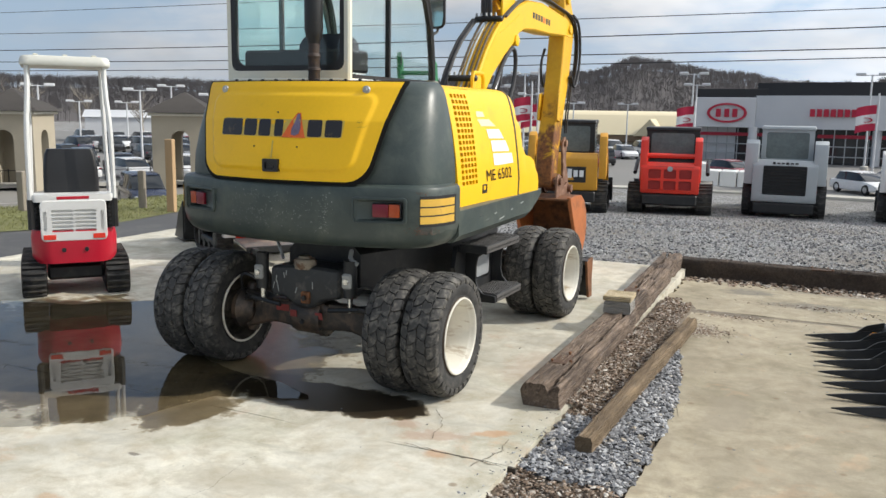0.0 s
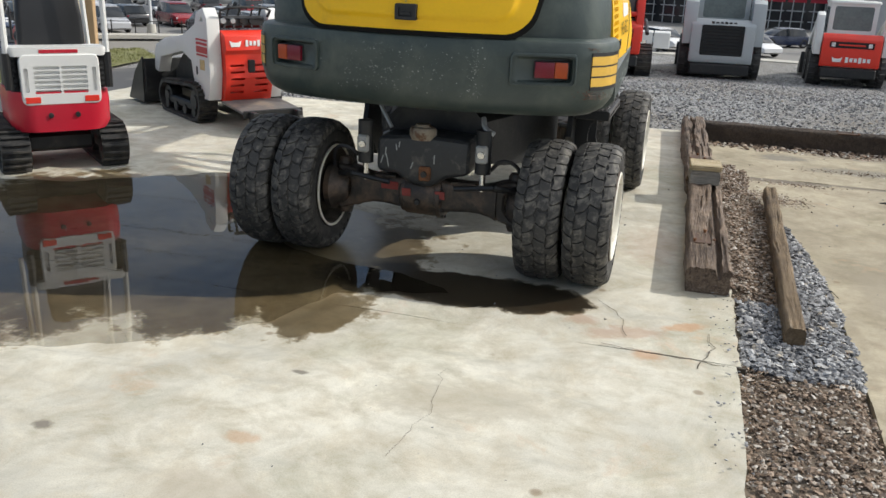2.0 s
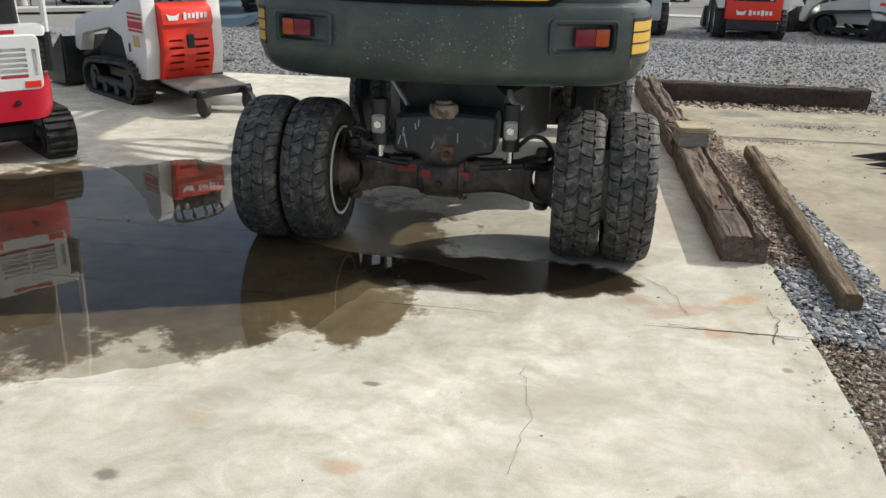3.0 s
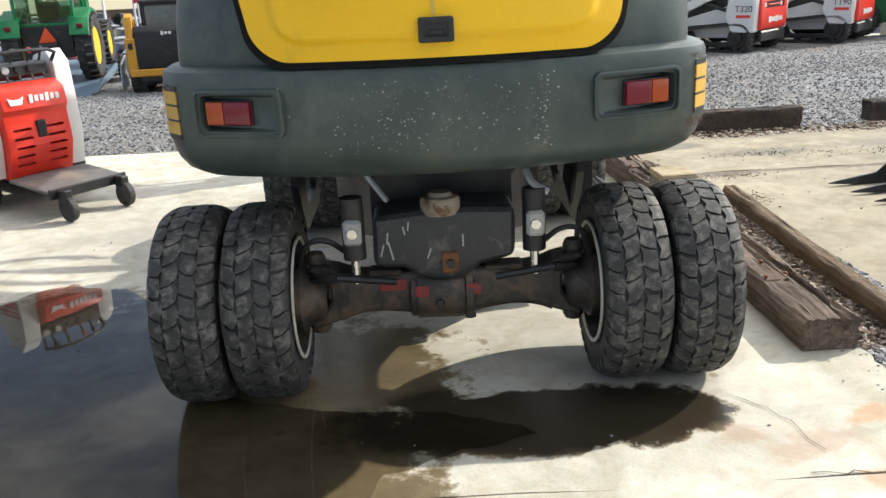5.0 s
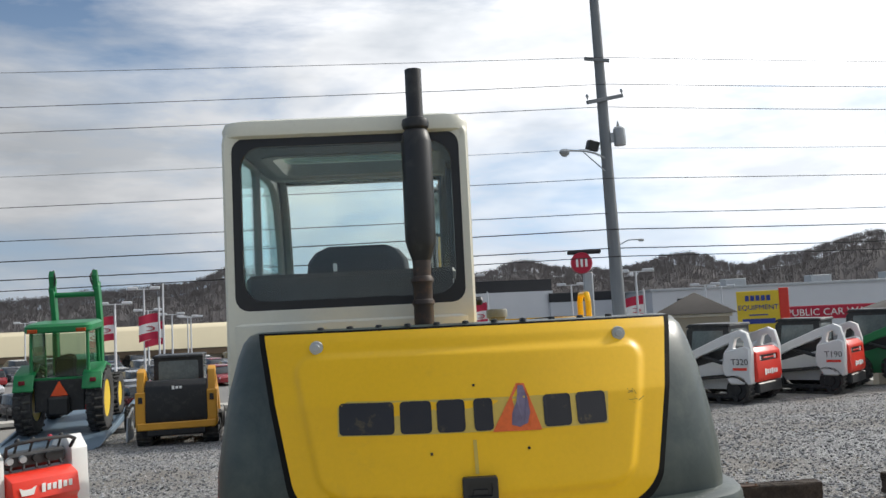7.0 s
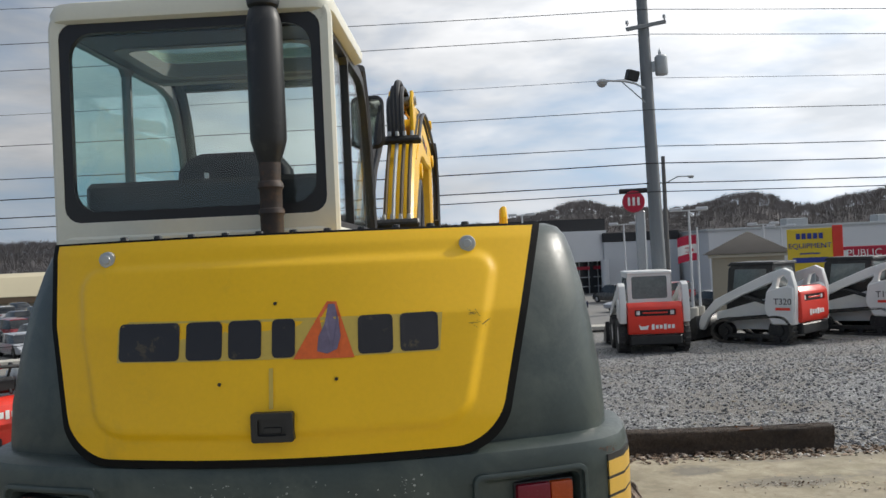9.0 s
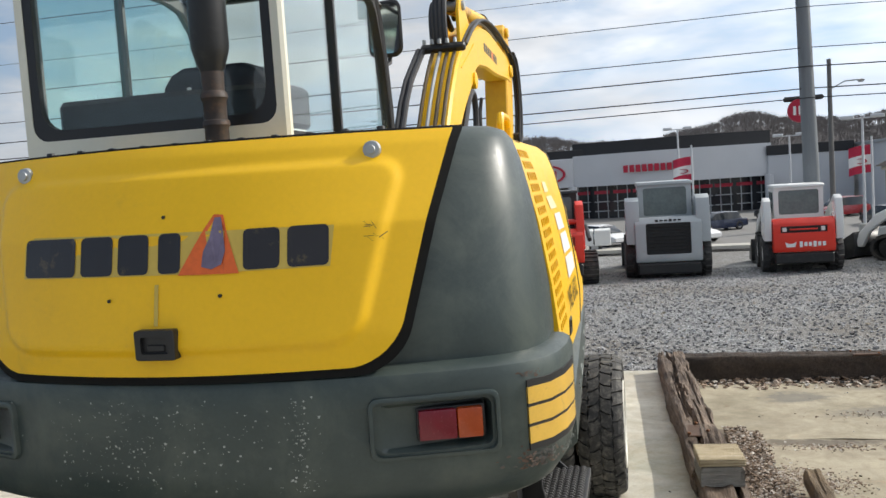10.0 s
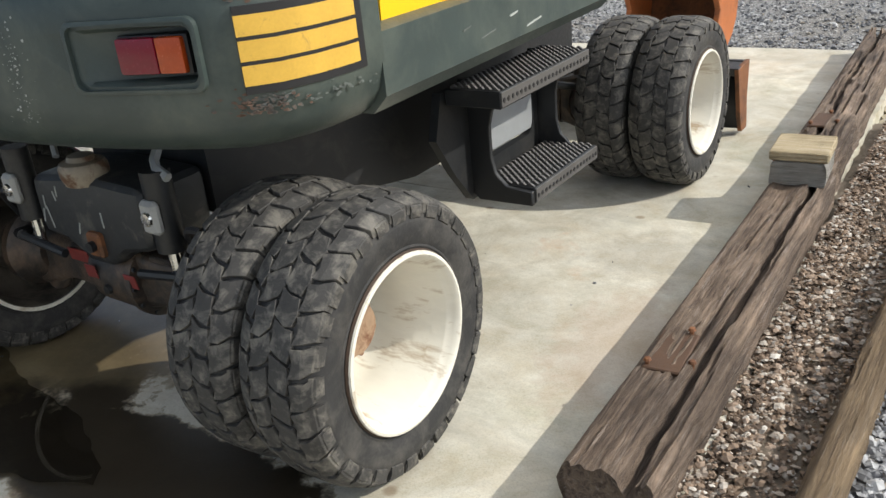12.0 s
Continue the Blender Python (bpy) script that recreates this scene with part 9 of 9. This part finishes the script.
part("number_bar", box((0, -0.132, 1.82), (1.25, 0.012, 0.2), 0.0), BLUE_INK, sg)
part("sign_post", box((0, 0.05, 0.2), (0.3, 0.2, 2.8), 0.02), ZINC, sg)
part("sign_post", box((-0.6, 0.05, -0.2), (0.15, 0.15, 3.2), 0.02), ZINC, sg)

# dealer pylon
py = thing("pylon_sign", "tall grey dealer pylon with a round crimson sign", "sign", pose(13.1, 62.5, -4.4, 0, 0, -8))
part("mast", box((0.3, 0, 4.6), (0.75, 0.6, 9.2), 0.1), ZINC, py)
part("sign_disc", lathe([(0.0, -0.25), (0.80, -0.25), (0.85, 0.0), (0.80, 0.25), (0.0, 0.25)], "y", (-0.15, -0.3, 9.9), 28), CRIMSON, py, "round crimson sign")
for x in (-0.5, -0.15, 0.2):
    part("mark_block", box((x, -0.57, 9.9), (0.18, 0.02, 0.62), 0.0), DECAL_WHITE, py)
part("cap", box((0.1, 0, 10.75), (2.6, 0.8, 0.32), 0.08), FASCIA, py)

# ---- lamp posts, banners, poles and wires ----
def lamp_post(x, y, top):
    zb = ground_z(x, y)
    th = thing("lamp_post", "white car park lamp post with twin flat heads", "lamp post", pose(x, y, zb, 0, 0, -math.degrees(math.atan2(x, y))), "car park lamps")
    h = top - zb
    part("base", lathe([(0.34, 0.0), (0.34, 0.75), (0.28, 0.8), (0.0, 0.8)], "z", (0, 0, 0), 14), KERB, th)
    part("mast", lathe([(0.10, 0.7), (0.07, h)], "z", (0, 0, 0), 10), PANEL_WHITE, th)
    part("arm", box((0, 0, h - 0.06), (1.1, 0.08, 0.08), 0.01), PANEL_WHITE, th)
    for s in (-1, 1):
        part("lamp_head", box((s * 0.85, 0, h + 0.02), (0.80, 0.5, 0.24), 0.05), PANEL_WHITE, th, "white flat lamp head")
    return th


POSTS = ((-54.5, 43.3, 3.5), (-67.5, 58.9, 2.4), (-67.9, 65.7, 2.4), (-45.9, 45.4, 3.2), (-54.4, 58.0, 3.9), (-45.3, 53.2, 3.0), (-9.1, 74.6, 5.6), (-9.9, 82.0, 4.9), (5.2, 75.5, 5.5), (-22.0, 66.1, 5.3),
         (-27.7, 100.5, 3.3), (-20.9, 100.8, 3.2), (-23.3, 63.2, 4.1), (-24.0, 73.5, 3.7), (-24.8, 83.7, 3.4), (-24.3, 89.0, 3.1), (-45.6, 97.3, 3.4), (13.6, 70.8, 4.1), (15.2, 55.1, 4.4), (20.6, 89.8, 3.1),
         (28.8, 76.0, 3.4), (24.8, 68.9, 3.5))
for p in POSTS:
    lamp_post(*p)


def banner_post(x, y, zflag, top):
    zb = ground_z(x, y)
    th = thing("banner_post", "pale flagpole with a crimson and white banner", "flag", pose(x, y, zb, 0, 0, -math.degrees(math.atan2(x, y))), "dealer banners")
    part("mast", lathe([(0.09, 0.0), (0.06, top - zb)], "z", (0, 0, 0), 8), PANEL_WHITE, th)
    part("base", lathe([(0.30, 0.0), (0.26, 0.8), (0.0, 0.8)], "z", (0, 0, 0), 12), KERB, th)
    def cloth(z0, z1, name, mat, label):
        rows = []
        for k in range(9):
            u = k / 8
            rows.append([(-0.08 - 1.25 * u, 0.10 * math.sin(u * 6) - 0.02, z - 0.22 * u * u) for z in (z0, z1)])
        part(name, thick(loft(rows, False, closed=False), 0.01), mat, th, label)
    f = zflag - zb
    cloth(f - 0.75, f - 0.25, "banner_foot", BANNER, "crimson cloth")
    cloth(f - 0.25, f + 0.38, "banner_field", DECAL_WHITE, "white cloth with a mark")
    cloth(f + 0.38, f + 1.0, "banner_head", BANNER, "crimson cloth")
    mark = part("mark_ring", lathe([(0.20, -0.06), (0.27, -0.06), (0.27, 0.06), (0.20, 0.06)], "y", (0, 0, 0), 20, closed=True), CRIMSON, th)
    mark.matrix_basis = pose(-0.68, 0.0, f - 0.03) @ Matrix.Diagonal((1.5, 1, 0.62, 1))
    return th


for p in ((-17.8, 56.0, 2.1, 4.2), (-7.0, 62.7, 1.6, 3.0), (5.4, 61.5, 1.8, 3.6), (-22.0, 59.4, 2.1, 3.6), (-18.8, 60.4, 1.6, 5.4), (-31.0, 42.0, 2.0, 4.0), (15.9, 55.9, 1.7, 3.2)):
    banner_post(*p)

# utility pole with transformer, flood lamp and street lamp
POLE_GREY = surface("weathered pole wood", (0.20, 0.215, 0.225), 0.8, vary=0.2, big=1.5, fine=30, relief=0.3, stretch=(6, 6, 0.6))
up = thing("utility_pole", "grey wooden utility pole with crossarm, transformer and lamps", "pole", pose(5.82, 21.7, -0.15, 0, -1.0, 0))
part("pole", lathe([(0.21, -0.8), (0.20, 2.0), (0.13, 12.6), (0.0, 12.6)], "z", (0, 0, 0), 16), POLE_GREY, up)
part("crossarm", box((0.05, -0.16, 8.35), (1.35, 0.09, 0.11), 0.01, rot=(0, -12, 24)), POLE_GREY, up)
for s in (-1, 1):
    part("insulator", lathe([(0.0, 0.16), (0.04, 0.15), (0.055, 0.08), (0.03, 0.06), (0.02, 0.0)], "z", (0.05 + s * 0.58, -0.16 + s * 0.26, 8.42 + s * 0.12), 10), ZINC, up)
part("crossarm", box((-0.1, -0.16, 9.55), (0.75, 0.08, 0.10), 0.01, rot=(0, 8, 0)), POLE_GREY, up)
part("transformer", lathe([(0.0, 0.0), (0.16, 0.0), (0.18, 0.04), (0.18, 0.50), (0.13, 0.56), (0.0, 0.58)], "z", (0.42, -0.05, 6.95), 16), ZINC, up, "grey transformer can")
part("transformer_bushing", lathe([(0.035, 0.0), (0.05, 0.05), (0.03, 0.12), (0.0, 0.20)], "z", (0.40, -0.05, 7.52), 10), ZINC, up)
part("transformer_bracket", box((0.22, -0.05, 7.2), (0.16, 0.05, 0.30), 0.01), ZINC, up)
part("flood_lamp", box((-0.42, -0.1, 6.98), (0.36, 0.22, 0.30), 0.03, rot=(12, 12, 20)), BLACK_STEEL, up, "dark flood lamp")
part("lamp_arm", tube([(0.0, -0.1, 6.55), (-0.5, -0.2, 6.80), (-1.2, -0.35, 6.84)], 0.03, 8, smooth=1), ZINC, up)
part("lamp_brace", tube([(0.0, -0.1, 6.1), (-0.75, -0.24, 6.8)], 0.018, 6), ZINC, up)
part("street_lamp_head", lathe([(0.0, 0.08), (0.10, 0.07), (0.16, 0.0), (0.13, -0.08), (0.06, -0.14), (0.0, -0.15)], "z", (-1.32, -0.38, 6.80), 14), ZINC, up, "round street lamp head")

u2 = thing("utility_pole", "slim grey-brown utility pole with a small street lamp", "pole", pose(9.65, 37.5, -3.0, 0, 0, 0))
part("pole", lathe([(0.13, 0.0), (0.09, 9.2), (0.0, 9.2)], "z", (0, 0, 0), 12), surface("brown pole wood", (0.15, 0.145, 0.14), 0.85, vary=0.2, big=1.5, fine=30, relief=0.3, stretch=(6, 6, 0.6)), u2)
part("lamp_arm", tube([(0, 0, 7.9), (0.6, -0.1, 8.2), (1.1, -0.2, 8.2)], 0.03, 6), ZINC, u2)
part("lamp_head", lathe([(0.0, 0.05), (0.16, 0.0), (0.10, -0.1), (0.0, -0.1)], "z", (1.2, -0.2, 8.2), 12), ZINC, u2)

WIRE = surface("black cable", (0.02, 0.02, 0.022), 0.6, vary=0.1, big=5, fine=20, relief=0)


def wire(z_pole, z_left, z_right, r, off=0.0):
    """A cable from far left over the pole to far right, sagging in each span."""
    px, pyy = 5.75, 21.5 + off
    pts = []
    for (xa, ya, za), (xb, yb, zb), sag in (((-62.0, 20.5 + off, z_left), (px, pyy, z_pole), 0.35), ((px, pyy, z_pole), (58.0, 30.0 + off, z_right), 0.4)):
        n = 26
        for i in range(n + (1 if xa == px else 0)):
            t = i / n
            pts.append((xa + (xb - xa) * t, ya + (yb - ya) * t, za + (zb - za) * t - 4 * sag * t * (1 - t)))
    return tube(pts, r, 5)


for zp, zl, zr, r, o in ((9.45, 11.0, 10.6, 0.008, 0), (8.50, 9.3, 9.6, 0.010, -0.5), (8.05, 8.6, 8.9, 0.010, 0.4), (6.75, 7.2, 7.9, 0.006, 0.2), (5.80, 6.3, 7.0, 0.010, -0.1), (4.80, 5.6, 5.9, 0.012, 0.1), (4.30, 4.7, 5.2, 0.016, -0.1), (3.76, 4.3, 4.7, 0.016, 0.12), (3.50, 3.8, 4.4, 0.014, -0.14)):
    solid("overhead_cable", wire(zp, zl, zr, r, o), WIRE, "thin black overhead cable strung along the road", "cable", group="overhead cables")

# posts and rail along the left verge
POST_WOOD = surface("tan post wood", (0.42, 0.28, 0.15), 0.8, vary=0.15, big=2, fine=40, relief=0.3, stretch=(5, 5, 0.6))
GREY_WOOD = surface("grey post wood", (0.24, 0.21, 0.17), 0.85, vary=0.2, big=2, fine=40, relief=0.4, stretch=(5, 5, 0.6))
x, y = -8.45, 8.15
solid("timber_post", box((0, 0, 0.62), (0.15, 0.15, 1.65), 0.01), POST_WOOD, "tall square tan timber post in the verge", "post", pose(x, y, ground_z(x, y), 0, 0, 20))
for x, y in ((-8.75, 8.5), (-9.35, 8.3), (-10.7, 6.6), (-11.8, 5.5)):
    solid("timber_post", box((0, 0, 0.32), (0.13, 0.13, 0.95), 0.015), GREY_WOOD, "short weathered grey timber bollard", "post", pose(x, y, ground_z(x, y), 0, 0, 25), "verge bollards")
# black railing along the far pavement
rail = thing("railing", "thin black steel railing along the far pavement", "railing")
for i in range(34):
    az = -66 + 1.5 * i
    x, y = 50.8 * math.sin(radians(az)), 50.8 * math.cos(radians(az))
    part("post", box((x, y, ground_z(x, y) + 0.6), (0.05, 0.05, 1.1), 0.0), BLACK_STEEL, rail)
for dz in (0.35, 1.05):
    part("rail", tube([(50.8 * math.sin(radians(-66 + 3 * i)), 50.8 * math.cos(radians(-66 + 3 * i)), ground_z(50.8 * math.sin(radians(-66 + 3 * i)), 50.8 * math.cos(radians(-66 + 3 * i))) + dz) for i in range(17)], 0.025, 5), BLACK_STEEL, rail)

# ---- wooded hills ----
PROFILE = ((-100, 8), (-80, 12), (-60, 15), (-49.5, 16), (-38, 15), (-28, 17), (-16, 22), (-11.7, 28.5), (-6, 22), (-2.7, 18.5), (1.4, 18), (4, 21), (7.3, 26), (11, 21), (13.8, 20.5), (18, 25.5), (22, 19), (25, 23), (29.3, 29), (36, 35), (48, 30), (65, 20), (90, 8), (100, 4))


def ridge(az):
    for (a, u), (b, v) in zip(PROFILE, PROFILE[1:]):
        if a <= az <= b:
            return u + (v - u) * smooth01((az - a) / (b - a))
    return 5.0


HILL = surface("wooded hillside", (0.105, 0.095, 0.092), 0.95, vary=0.25, big=0.02, fine=0.5, relief=0)
def hill_point(az, t):
    """t: 0 at the hill's foot, 1 on its crest."""
    r = 250 + 150 * t + 12 * noise.noise((az * 0.2, t * 2, 0))
    z = -3.0 + (ridge(az) - 3.2) * smooth01(t) + 1.2 * noise.noise((az * 0.5, t * 4, 3))
    return r * math.sin(radians(az)), r * math.cos(radians(az)), z
bm = bmesh.new()
rows = [[bm.verts.new(hill_point(-100 + k, t / 8)) for k in range(201)] for t in range(9)]
back = [bm.verts.new((520 * math.sin(radians(-100 + k)), 520 * math.cos(radians(-100 + k)), -2)) for k in range(201)]
for a, b in zip(rows + [rows[-1]], rows[1:] + [back]):
    if a is b:
        continue
    for k in range(200):
        bm.faces.new((a[k], a[k + 1], b[k + 1], b[k]))
solid("hills", bm, HILL, "low wooded hills in winter grey-brown behind the town", "hills", kind="structure", smooth=60)
TWIGS = island_material("bare winter twigs", ((0.0, (0.185, 0.165, 0.155)), (0.5, (0.21, 0.19, 0.18)), (0.9, (0.235, 0.217, 0.207)), (1.0, (0.185, 0.185, 0.15))), 0.95)
rng = np.random.default_rng(17)
vs, fs = [], []
for _ in range(15000):
    az = rng.uniform(-75, 62)
    t = 1.0 - abs(rng.normal()) * 0.34 if rng.random() < 0.6 else rng.uniform(0, 1)
    if t < 0.0:
        t = rng.uniform(0, 1)
    x, y, z = hill_point(az, t)
    h, rad = rng.uniform(4.0, 7.0), rng.uniform(1.3, 2.6)
    i = len(vs)
    vs += [(x - 0.10, y, z - 0.5), (x + 0.10, y, z - 0.5), (x + 0.04, y, z + h * 0.8), (x - 0.04, y, z + h * 0.8)]
    fs.append((i, i + 1, i + 2, i + 3))
    for k in range(19):
        a, u, up = rng.uniform(0, 6.283), math.sqrt(rng.uniform(0, 1)), rng.uniform(-0.25, 1.0)
        cx_, cy_, cz_ = x + math.cos(a) * rad * 0.55 * u, y + math.sin(a) * rad * 0.55 * u, z + h * (0.55 + 0.22 * up)
        reach = rng.uniform(0.9, 1.9)
        tx, ty, tz = cx_ + math.cos(a) * reach * 0.75 * u, cy_ + math.sin(a) * reach * 0.75 * u, cz_ + reach * (0.35 + 0.65 * (1 - u * 0.6))
        w = rng.uniform(0.035, 0.11)
        i = len(vs)
        vs += [(cx_ - w, cy_, cz_), (cx_ + w, cy_, cz_), (tx + w * 0.4, ty, tz), (tx - w * 0.4, ty, tz)]
        fs.append((i, i + 1, i + 2, i + 3))
me = bpy.data.meshes.new("bare_woods")
me.from_pydata(vs, [], fs)
me.materials.append(TWIGS)
tagged(new("bare_woods", me), "leafless winter woods covering the hills", "trees", kind="stuff")


# bare trees nearer, behind the car park
def bare_tree(x, y, h, seed):
    rng = random.Random(seed)
    zb = ground_z(x, y)
    th = thing("bare_tree", "leafless winter tree with fine grey twigs", "tree", pose(x, y, zb), "bare trees behind the lot")
    part("trunk", tube([(0, 0, -0.3), (0.1, 0, h * 0.25), (0.0, 0.1, h * 0.5), (0.15, 0.1, h * 0.8)], [0.22, 0.18, 0.12, 0.05], 7), GREY_WOOD, th)
    bm = bmesh.new()
    for _ in range(16):
        z = h * rng.uniform(0.25, 0.75)
        a, l = rng.uniform(0, 6.28), h * rng.uniform(0.18, 0.36)
        tip = Vector((math.cos(a) * l, math.sin(a) * l, z + l * rng.uniform(0.7, 1.3)))
        tube([(0, 0, z), tip * 0.5 + Vector((0, 0, z * 0.5)), tip], [0.06, 0.035, 0.012], 4, into=bm)
        for _ in range(7):
            s = Vector((0, 0, z)).lerp(tip, rng.uniform(0.4, 1.0))
            d = Vector((rng.uniform(-1, 1), rng.uniform(-1, 1), rng.uniform(0.2, 1.2))).normalized() * h * rng.uniform(0.06, 0.14)
            tube([s, s + d], [0.02, 0.008], 3, into=bm)
    part("crown", bm, GREY_WOOD, th, "fine bare branches")
    return th


for i, (x, y, h) in enumerate(((-82, 62, 11), (-88, 70, 12), (-95, 66, 10), (-76, 76, 10), (-60, 92, 9), (-92, 82, 12), (-99, 56, 11), (-84, 52, 10))):
    bare_tree(x, y, h * 0.62, i)
